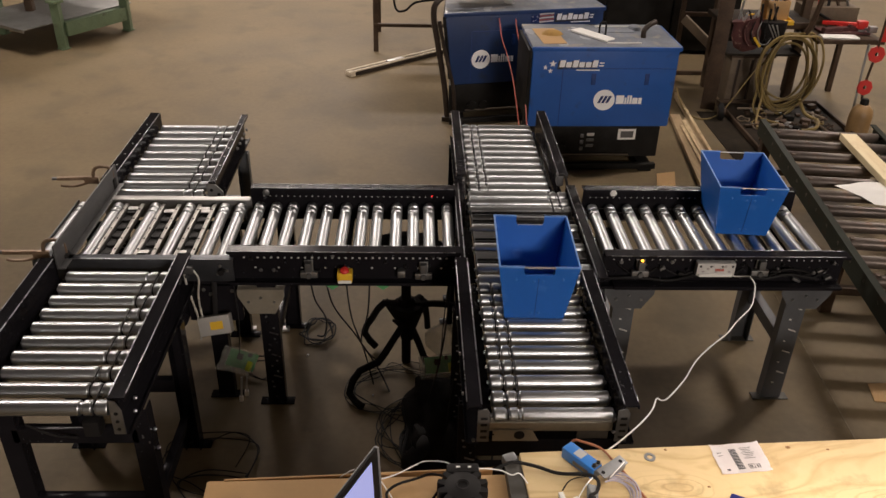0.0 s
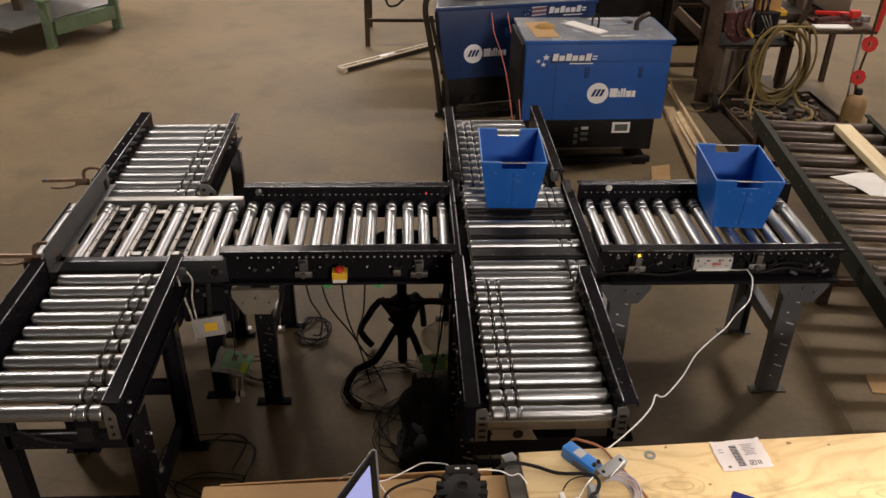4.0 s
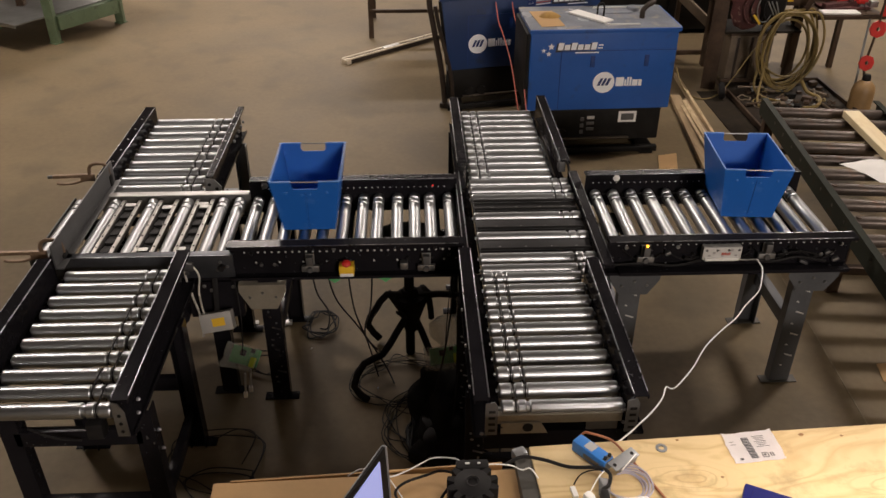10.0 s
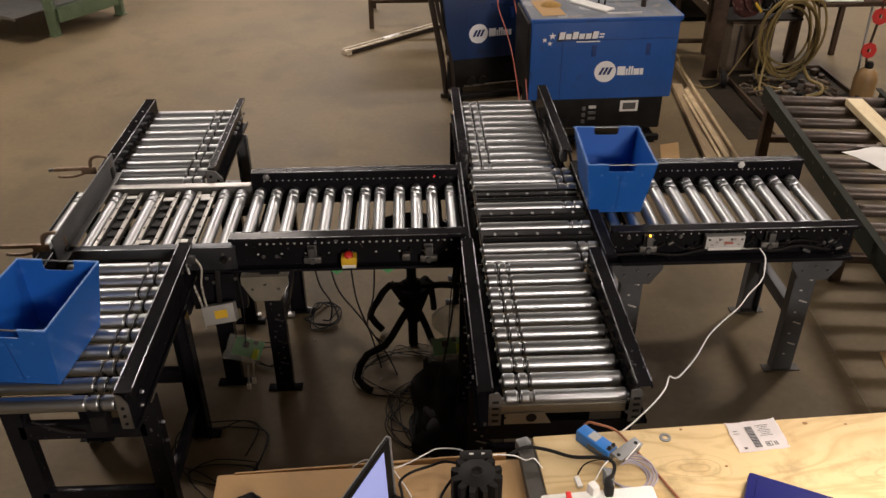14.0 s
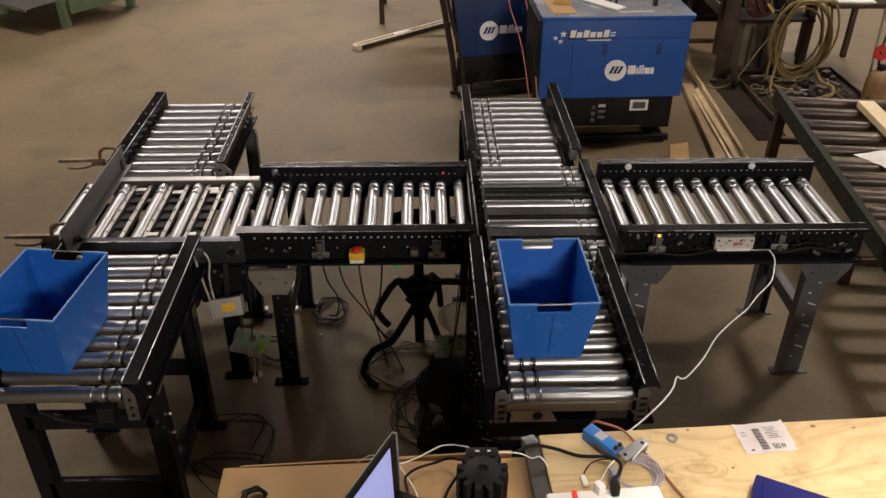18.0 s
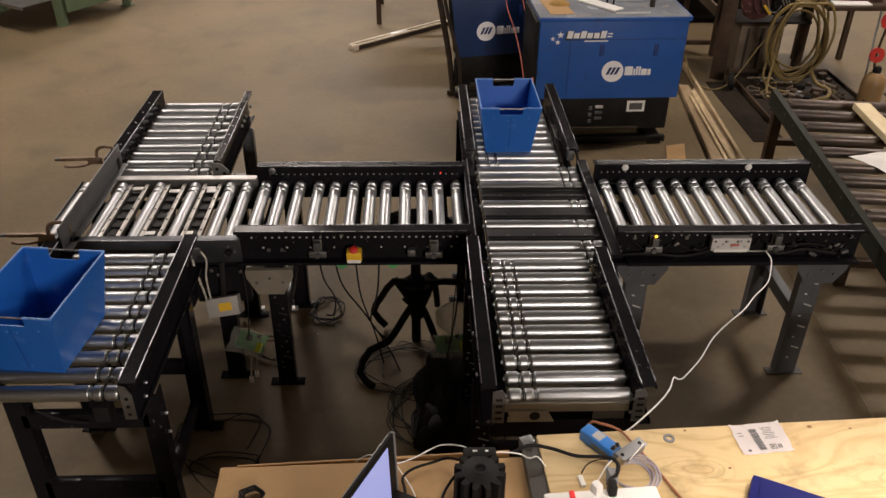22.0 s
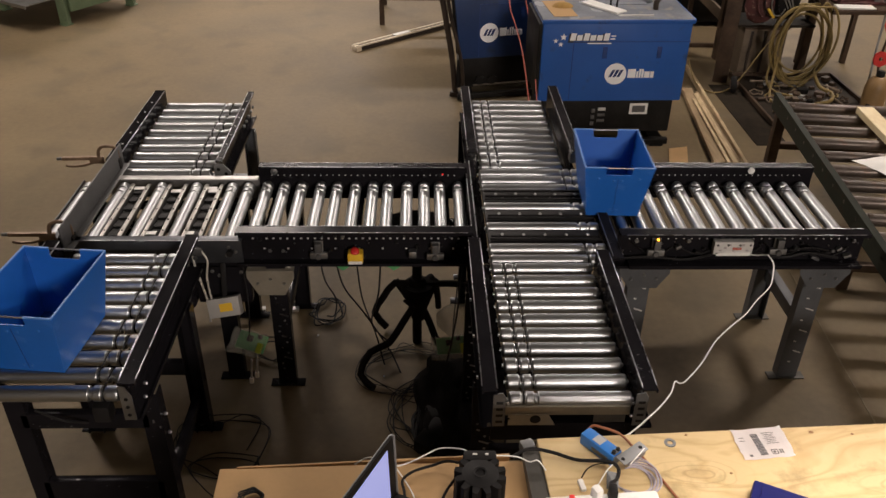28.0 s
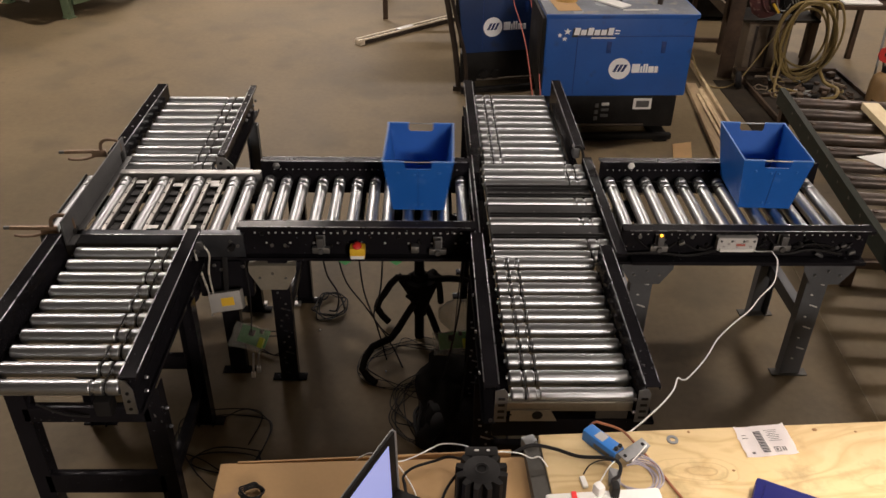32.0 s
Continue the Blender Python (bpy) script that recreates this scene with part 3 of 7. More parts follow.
hole_dots(cc, [(-1.1 + 0.026 * k, 0.3615, 0.715) for k in range(31)], (0, -1, 0), 0.003)
bolts(cc, [(-1.04, -0.131, 0.645), (-0.99, -0.131, 0.645), (-0.5, -0.131, 0.63), (-0.76, -0.131, 0.71)], (0, -1, 0), 0.008)
ob = part("junction_clamp", box((-0.495, -0.15, 0.645), (0.03, 0.03, 0.03), 0.006), GALV, cc)
bolts(cc, [(-1.09, 0.3595, 0.733)], (0, -1, 0), 0.016, 0.006, GALV, "reflector")
# emergency stop
es = part("emergency_stop_base", box((-0.712, -0.168, 0.644), (0.058, 0.044, 0.044), 0.006), YELLOW, cc, "yellow emergency stop box")
part("white_plate", box((-0.712, -0.188, 0.628), (0.052, 0.008, 0.014), 0.002), WHITE, es)
part("mushroom_button", lathe([(0, 0.026), (0.012, 0.025), (0.02, 0.019), (0.021, 0.012), (0.012, 0.006), (0.012, 0), (0, 0)], 20, Matrix.Translation((-0.712, -0.176, 0.664)) @ Matrix.Rotation(radians(25), 4, "X") @ Matrix.Scale(0.8, 4)), RED, es, "red mushroom push button")
part("red_lamp", rod((-0.37, 0.360, 0.722), (-0.37, 0.356, 0.722), 0.0035), REDLED, cc, "small red indicator")

# right conveyor
rc = thing("roller_conveyor", (0.77, 0.12, 0), "black powered roller conveyor on grey slotted legs", "conveyor", "conveyor sections")
side_frame(rc, "x", -0.142, 0.286, 1.237, -1, 0.05)
side_frame(rc, "x", 0.372, 0.296, 1.245, 1, 0.045)
RX = [0.337 + 0.0773 * k for k in range(12)]
rollers_x(rc, RX, -0.126, 0.352, True, chain_bands(RX))
for x in (0.42, 0.76, 1.12):
    cross_tube(rc, (x, -0.138, 0.62), (x, 0.37, 0.62), 0.03, 0.03)
for x, y, f in ((1.106, -0.135, -1), (1.104, 0.31, 1), (0.402, -0.135, -1), (0.402, 0.31, 1)):
    leg(rc, x, y, 0.6, 0.086, 0.045, GREYPAINT, f)
for x in (1.118, 0.402):
    cross_tube(rc, (x, -0.09, 0.27), (x, 0.27, 0.27), 0.04, 0.06, GREYPAINT)
gusset(rc, 1.125, -0.148, 0.583, 0.2, 0.1, GREYPAINT)
gusset(rc, 0.41, -0.148, 0.583, 0.2, 0.1, GREYPAINT)
photo_eye(rc, 0.433, -0.155, 0.69, True)
photo_eye(rc, 0.904, -0.155, 0.695, False)
bolts(rc, [(0.43, 0.3695, 0.738), (0.97, 0.3695, 0.738)], (0, -1, 0), 0.016, 0.006, WHITE, "reflector")
hole_dots(rc, [(0.33 + 0.03 * k, -0.1465, 0.71) for k in range(29)], (0, -1, 0), 0.0034)
hole_dots(rc, [(0.33 + 0.026 * k, 0.3715, 0.715) for k in range(34)], (0, -1, 0), 0.003)
bolts(rc, [(1.13, -0.147, 0.655), (1.17, -0.147, 0.66), (1.2, -0.147, 0.7), (1.09, -0.147, 0.64), (0.36, -0.147, 0.7), (0.56, -0.147, 0.7)], (0, -1, 0), 0.009)
part("wire_tray", box((0.78, -0.178, 0.612), (0.9, 0.05, 0.016), 0.004), BLACK, rc)
CARDPRINT = material("faint_card_print", (0.40, 0.38, 0.37), 0.5, 0, 0.2, 30, 80, 0)
mc = part("motor_card", box((0.722, -0.172, 0.69), (0.15, 0.03, 0.055), 0.004), BRIGHT, rc, "silver motor control card with a clear cover")
part("terminal_strip", box((0.722, -0.19, 0.668), (0.13, 0.012, 0.012), 0.002), WHITE, mc)
bolts(mc, [(0.66, -0.187, 0.705), (0.70, -0.187, 0.705), (0.745, -0.187, 0.705), (0.785, -0.187, 0.705)], (0, -1, 0), 0.005, 0.004, STEEL, "screw")
for k in range(7):
    part("chip", box((0.672 + 0.017 * k, -0.1885, 0.682 + 0.012 * (k % 3)), (0.010, 0.003, 0.006 + 0.003 * (k % 2)), 0.001), CARDPRINT, mc)
part("card_stripe", box((0.735, -0.1885, 0.69), (0.034, 0.003, 0.010), 0.001), PINK, mc)
part("cable_loom", tube([(0.30, -0.16, 0.63), (0.42, -0.175, 0.645), (0.55, -0.17, 0.63), (0.65, -0.18, 0.66)], 0.006), RUBBER, rc)
part("cable_loom", tube([(0.80, -0.18, 0.67), (0.92, -0.178, 0.645), (1.02, -0.172, 0.66), (1.14, -0.175, 0.64)], 0.006), RUBBER, rc)
part("cable_loom", tube([(0.95, -0.17, 0.67), (1.02, -0.18, 0.69), (1.1, -0.17, 0.67)], 0.004), RUBBER, rc)

# small fittings and loose plugs along the outer faces
frng = random.Random(21)
for t, x0, x1, y in ((rc, 0.31, 1.22, -0.147), (cc, -1.13, -0.29, -0.131)):
    pts = [(frng.uniform(x0, x1), y, frng.uniform(0.625, 0.715)) for k in range(26)]
    bolts(t, pts[:14], (0, -1, 0), 0.0035, 0.004, EDGE)
    bolts(t, pts[14:], (0, -1, 0), 0.007, 0.012, RUBBER, "plug")
for x, z, w in ((1.10, 0.655, 0.03), (1.145, 0.672, 0.02), (1.185, 0.64, 0.026), (1.06, 0.63, 0.035), (0.98, 0.675, 0.02), (0.60, 0.655, 0.03), (0.52, 0.68, 0.022)):
    part("wire_clip", box((x, -0.158, z), (w, 0.02, 0.012), 0.003, Matrix.Rotation(frng.uniform(-0.6, 0.6), 4, "Y")), frng.choice((GALV, RUBBER, STEEL)), rc)
for k in range(5):
    xa = 0.34 + 0.17 * k
    part("wire", tube([(xa, -0.156, 0.70 - 0.01 * (k % 3)), (xa + 0.05, -0.162, 0.66), (xa + 0.1, -0.165, 0.64 + 0.012 * (k % 2)), (xa + 0.16, -0.158, 0.68)], 0.0028, seg=6), RUBBER, rc)
# Pale plates put the glints of the leg feet into their colour.
for x in (-1.233, -1.075):
    part("shim_plate", box((x, 0.355, 0.006), (0.07, 0.03, 0.012), 0.002, Matrix.Rotation(0.1, 4, "Z")), BRIGHT, cc, "pale plate standing for the glint on a leg foot")

# front conveyor, running along y
fc = thing("roller_conveyor", (-0.03, -0.62, 0), "black roller conveyor with zinc rollers and drive bands", "conveyor", "conveyor sections")
side_frame(fc, "y", -0.245, -1.04, -0.205, -1, 0.045)
side_frame(fc, "y", 0.172, -1.04, -0.29, 1, 0.045)
FY = [-0.990 + 0.0765 * k for k in range(10)]
rollers_y(fc, FY, -0.205, 0.158, False, chain_bands(FY))
for x in (-0.239, 0.172):
    ob = part("end_plate", plate([(x - 0.018, -1.045, 0.622), (x + 0.018, -1.045, 0.622), (x + 0.018, -1.045, 0.730), (x + 0.008, -1.045, 0.748), (x - 0.018, -1.045, 0.742)], (0, -1, 0), 0.004), STEEL, fc, "bare steel end plate with slots")
    for z in (0.640, 0.664, 0.688, 0.712):
        part("slot", box((x + 0.001, -1.0495, z), (0.020, 0.002, 0.009), 0.0008), RUBBER, ob)
cp = part("cross_plate", box((-0.035, -1.022, 0.657), (0.372, 0.004, 0.032), 0.001), CROSS, fc, "galvanised cross plate with a hole")
part("fold", box((-0.035, -1.012, 0.672), (0.372, 0.022, 0.003), 0.001), CROSS, cp)
part("tongue", plate([(-0.208, -1.026, 0.606), (-0.069, -1.026, 0.606), (-0.09, -1.026, 0.648), (-0.208, -1.026, 0.648)], (0, -1, 0), 0.003), CROSS, cp)
part("hole", rod((-0.128, -1.0295, 0.630), (-0.128, -1.0305, 0.630), 0.016, seg=20), RUBBER, cp)
part("back_tab", box((0.10, -1.0, 0.605), (0.095, 0.004, 0.06), 0.001), STEEL, cp)
part("end_rail", box((-0.035, -0.985, 0.555), (0.44, 0.04, 0.07), 0.004), BLACK, fc)
bolts(fc, [(-0.266, -1.046, 0.628), (0.205, -1.046, 0.66), (0.146, -1.046, 0.71), (0.148, -1.046, 0.66)], (0, -1, 0), 0.006, 0.006, EDGE)
for y in (-0.8, -0.4):
    cross_tube(fc, (-0.24, y, 0.62), (0.17, y, 0.62), 0.03, 0.03)
for x in (-0.27, 0.195):
    leg(fc, x, -0.86, 0.6, 0.06, 0.04, BLACK, -1)
    leg(fc, x, -0.35, 0.6, 0.06, 0.04, BLACK, -1)
cross_tube(fc, (-0.25, -0.84, 0.3), (0.17, -0.84, 0.3), 0.03, 0.05)
bolts(fc, [(0.178, -0.5, 0.70), (0.178, -0.9, 0.70), (0.178, -0.93, 0.66)], (-1, 0, 0), 0.006)
bolts(fc, [(-0.29, -0.5 - 0.2 * k, 0.68) for k in range(3)], (-1, 0, 0), 0.006)

# crossing with its transfer between the four arms
mt = thing("transfer_unit", (0, 0.12, 0), "black pop-up transfer with rollers across the junction", "conveyor", "conveyor sections")
side_frame(mt, "y", -0.25, -0.202, 0.50, -1, 0.02, 0.722)
side_frame(mt, "y", 0.242, -0.285, 0.50, 1, 0.04, 0.712)
MY = [-0.245, -0.166, -0.008, 0.152, 0.313, 0.387, 0.455]
rollers_y(mt, MY, -0.205, 0.238, True, [(-0.245, -0.166, GB), (0.313, 0.387, GB), (0.387, 0.455, GA)])
for y, d in ((-0.087, 0.108), (0.072, 0.110), (0.2325, 0.110)):
    tr = part("belt_trough", box((0.016, y, 0.668), (0.44, d, 0.028), 0.005), RUBBER, mt)
    for k in range(4):
        part("slot", box((-0.13 + 0.1 * k, y - 0.012, 0.6825), (0.03, 0.004, 0.0015), 0, Matrix.Rotation(0.5, 4, "Z")), STEEL, tr)
for y in (-0.118, 0.042, 0.198, 0.268):
    part("rail", box((0.016, y, 0.690), (0.43, 0.008, 0.010), 0.002), RUBBER, mt)
LIFT = part("lift_carriage", box((0.016, 0.07, 0.60), (0.4, 0.36, 0.02), 0.004), DARKMETAL, mt)
for y in (-0.09, 0.07, 0.235):
    cr = part("chain_rail", box((0.016, y, 0.670), (0.42, 0.016, 0.014), 0.003), RUBBER, LIFT)
    bolts(cr, [(-0.15 + 0.083 * k, y, 0.671) for k in range(5)], (0, 0, 1), 0.008, 0.010, GALV, "chain_pad")
for x in (-0.262, 0.262):
    leg(mt, x, 0.44, 0.6, 0.05, 0.04, BLACK, 1)
    leg(mt, x, -0.2, 0.6, 0.05, 0.04, BLACK, -1)
part("motor", rod((-0.1, 0.1, 0.5), (0.1, 0.1, 0.5), 0.06, seg=20, cap=0.01), DARKMETAL, mt)
part("motor_mount", box((0, 0.1, 0.56), (0.1, 0.1, 0.08), 0.004), BLACK, mt)

# back conveyor
bc = thing("roller_conveyor", (0, 0.9, 0), "black roller conveyor with close-set zinc rollers", "conveyor", "conveyor sections")
side_frame(bc, "y", -0.212, 0.505, 1.30, -1, 0.045, 0.757)
side_frame(bc, "y", 0.205, 0.505, 1.31, 1, 0.045, 0.757)
BY = [0.525 + 0.0722 * k for k in range(11)]
rollers_y(bc, BY, -0.196, 0.166, False, chain_bands(BY))
for x in (-0.235, 0.228):
    leg(bc, x, 0.62, 0.6, 0.06, 0.04, BLACK, -1)
    leg(bc, x, 1.2, 0.6, 0.06, 0.04, BLACK, 1)
for y in (0.62, 1.2):
    cross_tube(bc, (-0.21, y, 0.62), (0.20, y, 0.62), 0.03, 0.03)
part("hinge_bracket", box((0.215, 0.525, 0.73), (0.03, 0.05, 0.05), 0.006), STEEL, bc)
part("cable", tube([(0.2, 0.54, 0.74), (0.23, 0.50, 0.76), (0.24, 0.46, 0.73)], 0.006), RUBBER, bc)

# left back conveyor
lb = thing("roller_conveyor", (-1.57, 0.83, 0), "black roller conveyor spur with a worn shiny frame", "conveyor", "conveyor sections")
side_frame(lb, "y", -1.777, 0.45, 1.245, -1, 0.05, 0.745)
side_frame(lb, "y", -1.352, 0.43, 1.235, 1, 0.03, 0.745)
LBY = [0.452 + 0.0824 * k for k in range(10)]
rollers_y(lb, LBY, -1.762, -1.382, True, chain_bands(LBY))
for x, y, f in ((-1.81, 1.1, 1), (-1.335, 1.1, 1), (-1.81, 0.5, -1), (-1.335, 0.55, -1)):
    leg(lb, x, y, 0.6, 0.06, 0.04, GREYPAINT if f > 0 else BLACK, f)
cross_tube(lb, (-1.78, 1.12, 0.3), (-1.36, 1.12, 0.3), 0.03, 0.05, GREYPAINT)
ob = part("corner_bracket", plate([(-1.36, 0.428, 0.64), (-1.29, 0.428, 0.64), (-1.29, 0.428, 0.70), (-1.32, 0.428, 0.735), (-1.36, 0.428, 0.74)], (0, -1, 0), 0.005), GALV, lb, "curved bare steel corner bracket")
bolts(ob, [(-1.34, 0.422, 0.71), (-1.33, 0.422, 0.67), (-1.31, 0.422, 0.69)], (0, -1, 0), 0.008, 0.004, DARKMETAL, "slot")
bolts(lb, [(-1.336, 0.6 + 0.1 * k, 0.745) for k in range(6)], (0, 0, 1), 0.005, 0.003)
bolts(lb, [(-1.80, 0.6 + 0.12 * k, 0.745) for k in range(5)], (0, 0, 1), 0.005, 0.003)
bolts(lb, [(-1.321, 0.9 + 0.06 * k, 0.70) for k in range(5)], (1, 0, 0), 0.008, 0.01, STEEL)

# left front conveyor
lf = thing("roller_conveyor", (-1.55, -0.6, 0), "black roller conveyor spur on legs with cross rails", "conveyor", "conveyor sections")
side_frame(lf, "y", -1.778, -1.03, -0.215, -1, 0.05, 0.745)
side_frame(lf, "y", -1.336, -0.995, -0.175, 1, 0.05, 0.745)
LFY = [-0.955 + 0.0797 * k for k in range(10)]
rollers_y(lf, LFY, -1.735, -1.352, True, chain_bands(LFY))
for x, y, f in ((-1.722, -0.885, -1), (-1.307, -0.885, -1), (-1.722, -0.40, 1), (-1.308, -0.40, 1)):
    leg(lf, x, y, 0.6, 0.06, 0.05, BLACK, f, False)
part("cross_rail", box((-1.515, -0.87, 0.490), (0.40, 0.03, 0.06), 0.004), BLACK, lf)
part("cross_rail", box((-1.515, -0.87, 0.176), (0.40, 0.03, 0.085), 0.004), BLACK, lf)
part("cross_rail", box((-1.53, -0.40, 0.3), (0.36, 0.03, 0.06), 0.004), BLACK, lf)
part("side_rail", bar((-1.312, -0.86, 0.17), (-1.312, -0.42, 0.17), 0.03, 0.05), BLACK, lf)
ob = part("end_plate", plate([(-1.334, -0.998, 0.61), (-1.30, -0.998, 0.61), (-1.30, -0.998, 0.70), (-1.315, -0.998, 0.735), (-1.334, -0.998, 0.74)], (0, -1, 0), 0.004), GALV, lf, "bare steel end plate")
bolts(ob, [(-1.317, -1.002, z) for z in (0.63, 0.66, 0.69)], (0, -1, 0), 0.006, 0.004, DARKMETAL, "slot")
bolts(lf, [(-1.286, -0.93, 0.69), (-1.286, -0.95, 0.655), (-1.275, -0.86, 0.5), (-1.275, -0.86, 0.42)], (1, 0, 0), 0.006, 0.01, EDGE)
part("motor", box((-1.41, -0.96, 0.61), (0.05, 0.05, 0.06), 0.008), RUBBER, lf)
part("cable", tube([(-1.62, -0.95, 0.60), (-1.56, -0.93, 0.54), (-1.5, -0.9, 0.50)], 0.004), RUBBER, lf)

# left transfer
lt = thing("transfer_unit", (-1.52, 0.12, 0), "grey steel transfer bed with rollers and chain rails", "conveyor", "conveyor sections")
part("front_plate", box((-1.47, -0.150, 0.653), (0.66, 0.006, 0.098), 0.002), BLUED, lt, "bare blue-grey steel front plate")
part("front_flange", box((-1.47, -0.134, 0.70), (0.66, 0.036, 0.005), 0.001), BLUED, lt)
part("worn_edge", bar((-1.79, -0.1525, 0.7025), (-1.15, -0.1525, 0.7025), 0.003, 0.003, None, 0.0006), EDGE, lt, "paint worn to bright steel")
part("back_plate", box((-1.47, 0.372, 0.65), (0.66, 0.006, 0.1), 0.002), GALV, lt)
# The lamp's reflection in the back flange is put into its pale colour.
part("back_flange", box((-1.455, 0.358, 0.702), (0.59, 0.034, 0.005), 0.001), BRIGHT, lt, "back flange, pale for the lamp reflected in it")
LX = [-1.870, -1.795, -1.720, -1.562, -1.415, -1.265, -1.195]
rollers_x(lt, LX, -0.118, 0.335, True)
for xa, xb in ((-1.684, -1.617), (-1.528, -1.461), (-1.372, -1.310)):
    for x in (xa, xb):
        rail = part("chain_rail", box((x, 0.115, 0.684), (0.016, 0.44, 0.006), 0.001), RAILZ, lt)
        part("rail_web", box((x + (0.006 if x == xa else -0.006), 0.115, 0.664), (0.004, 0.44, 0.036), 0.001), STEEL, rail)
        bolts(rail, [(x, -0.05 + 0.083 * k, 0.687) for k in range(5)], (0, 0, 1), 0.004, 0.003, DARKMETAL)
    mid = (xa + xb) / 2
    ch = part("chain_block", box((mid, 0.115, 0.655), (0.04, 0.42, 0.03), 0.004), DARKMETAL, lt)
    for k in range(6):
        part("link_pad", box((mid, -0.06 + 0.068 * k, 0.674), (0.034, 0.03, 0.01), 0.002), RUBBER, ch)
# Flat tabs whose pale colour carries the reflected lamp.
for x, y in ((-1.505, -0.065), (-1.36, -0.065), (-1.49, 0.275), (-1.335, 0.275), (-1.345, 0.30), (-1.65, 0.30)):
    part("bright_tab", box((x, y, 0.683), (0.042, 0.024, 0.004), 0.001), BRIGHT, lt, "flat steel tab, pale for the lamp reflected in it")
for x in (-1.84, -1.24):
    for y, f in ((-0.12, -1), (0.33, 1)):
        leg(lt, x, y, 0.6, 0.068, 0.04, BLACK, f, False)
cover = part("drive_cover", box((-1.235, -0.115, 0.495), (0.21, 0.04, 0.18), 0.006), BLACK, lt)
bolts(cover, [(-1.27, -0.136, 0.555), (-1.245, -0.136, 0.535), (-1.16, -0.136, 0.55)], (0, -1, 0), 0.008, 0.005, GALV)
motor = part("drive_motor", rod((-1.39, -0.15, 0.42), (-1.39, -0.02, 0.42), 0.045, seg=20, cap=0.006), BLACK, lt)
part("motor_bracket", box((-1.385, -0.09, 0.515), (0.07, 0.06, 0.11), 0.004), BLACK, motor)
part("gearbox", box((-1.26, -0.02, 0.50), (0.12, 0.12, 0.14), 0.012), DARKMETAL, lt)
part("end_frame", box((-1.90, 0.11, 0.645), (0.006, 0.5, 0.09), 0.002), STEEL, lt)
part("underframe", box((-1.47, -0.12, 0.585), (0.62, 0.03, 0.03), 0.003), BLACK, lt)
part("underframe", box((-1.47, 0.33, 0.585), (0.62, 0.03, 0.03), 0.003), BLACK, lt)
ob = part("fence", box((-1.772, 0.14, 0.747), (0.006, 0.72, 0.1), 0.002), STEEL, lt, "grey steel backstop plate clamped on")
part("fold", box((-1.758, 0.14, 0.70), (0.03, 0.72, 0.005), 0.001), STEEL, ob)
bolts(lt, [(-1.19, -0.153, 0.675), (-1.165, -0.153, 0.655), (-1.2, -0.153, 0.64)], (0, -1, 0), 0.008)
part("knob", rod((-1.185, -0.153, 0.655), (-1.185, -0.175, 0.655), 0.012), RUBBER, lt)


# inner ledges that close the gap between the frames and the roller ends
for t, xa, xb, ya, yb in ((fc, -0.241, -0.203, -1.03, -0.21), (fc, 0.156, 0.169, -1.03, -0.29), (mt, -0.247, -0.203, -0.2, 0.5), (mt, 0.236, 0.249, -0.28, 0.5), (bc, -0.208, -0.194, 0.51, 1.29), (bc, 0.164, 0.202, 0.51, 1.3),
                          (lf, -1.774, -1.733, -1.02, -0.22), (lb, -1.773, -1.76, 0.455, 1.24), (lb, -1.384, -1.355, 0.435, 1.23)):
    part("inner_ledge", box(((xa + xb) / 2, (ya + yb) / 2, 0.632), (xb - xa, yb - ya, 0.006), 0.001), BLACK, t)


def locking_clamp(p, yaw, label):
    """A locking C clamp: jaw hook, body and two handles; its jaw bites at p, the grips point along local -x."""
    t = thing("locking_clamp", p, label, "clamp", "clamps on the backstop")
    m = Matrix.Translation(p) @ Matrix.Rotation(radians(yaw), 4, "Z")
    w = lambda *c: m @ Vector(c)
    part("jaw", tube([w(0.0, 0, 0.0), w(0.0, 0, 0.035), w(-0.015, 0, 0.055), w(-0.055, 0, 0.058), w(-0.075, 0, 0.04), w(-0.08, 0, 0.0)], 0.0075, seg=8), CLAMP, t)
    part("lower_jaw", tube([w(-0.075, 0, 0.005), w(-0.05, 0, -0.035), w(-0.012, 0, -0.04), w(-0.002, 0, -0.02)], 0.007, seg=8), CLAMP, t)
    part("body", bar(w(-0.06, 0, -0.005), w(-0.12, 0, 0.0), 0.014, 0.034, None, 0.005), CLAMP, t)
    part("upper_grip", bar(w(-0.11, 0, 0.008), w(-0.23, 0, 0.012), 0.016, 0.016, None, 0.005), CLAMP, t)
    part("lower_grip", tube([w(-0.1, 0, -0.012), w(-0.15, 0, -0.026), w(-0.2, 0, -0.026), w(-0.22, 0, -0.02)], 0.006), CLAMP, t)
    part("jaw_block", box(w(-0.02, 0.0, -0.05), (0.06, 0.05, 0.11), 0.012, Matrix.Rotation(radians(yaw), 4, "Z")), DARKMETAL, t)
    part("pad", rod(w(-0.045, 0, -0.02), w(-0.01, 0, -0.02), 0.018), CLAMP, t)
    part("screw", rod(w(-0.23, 0, 0.012), w(-0.25, 0, 0.012), 0.007), STEEL, t)
    return t


locking_clamp((-1.775, 0.46, 0.745), 8, "rusty locking clamp gripping the backstop plate")
locking_clamp((-1.772, -0.13, 0.715), 4, "rusty locking clamp gripping the backstop plate")


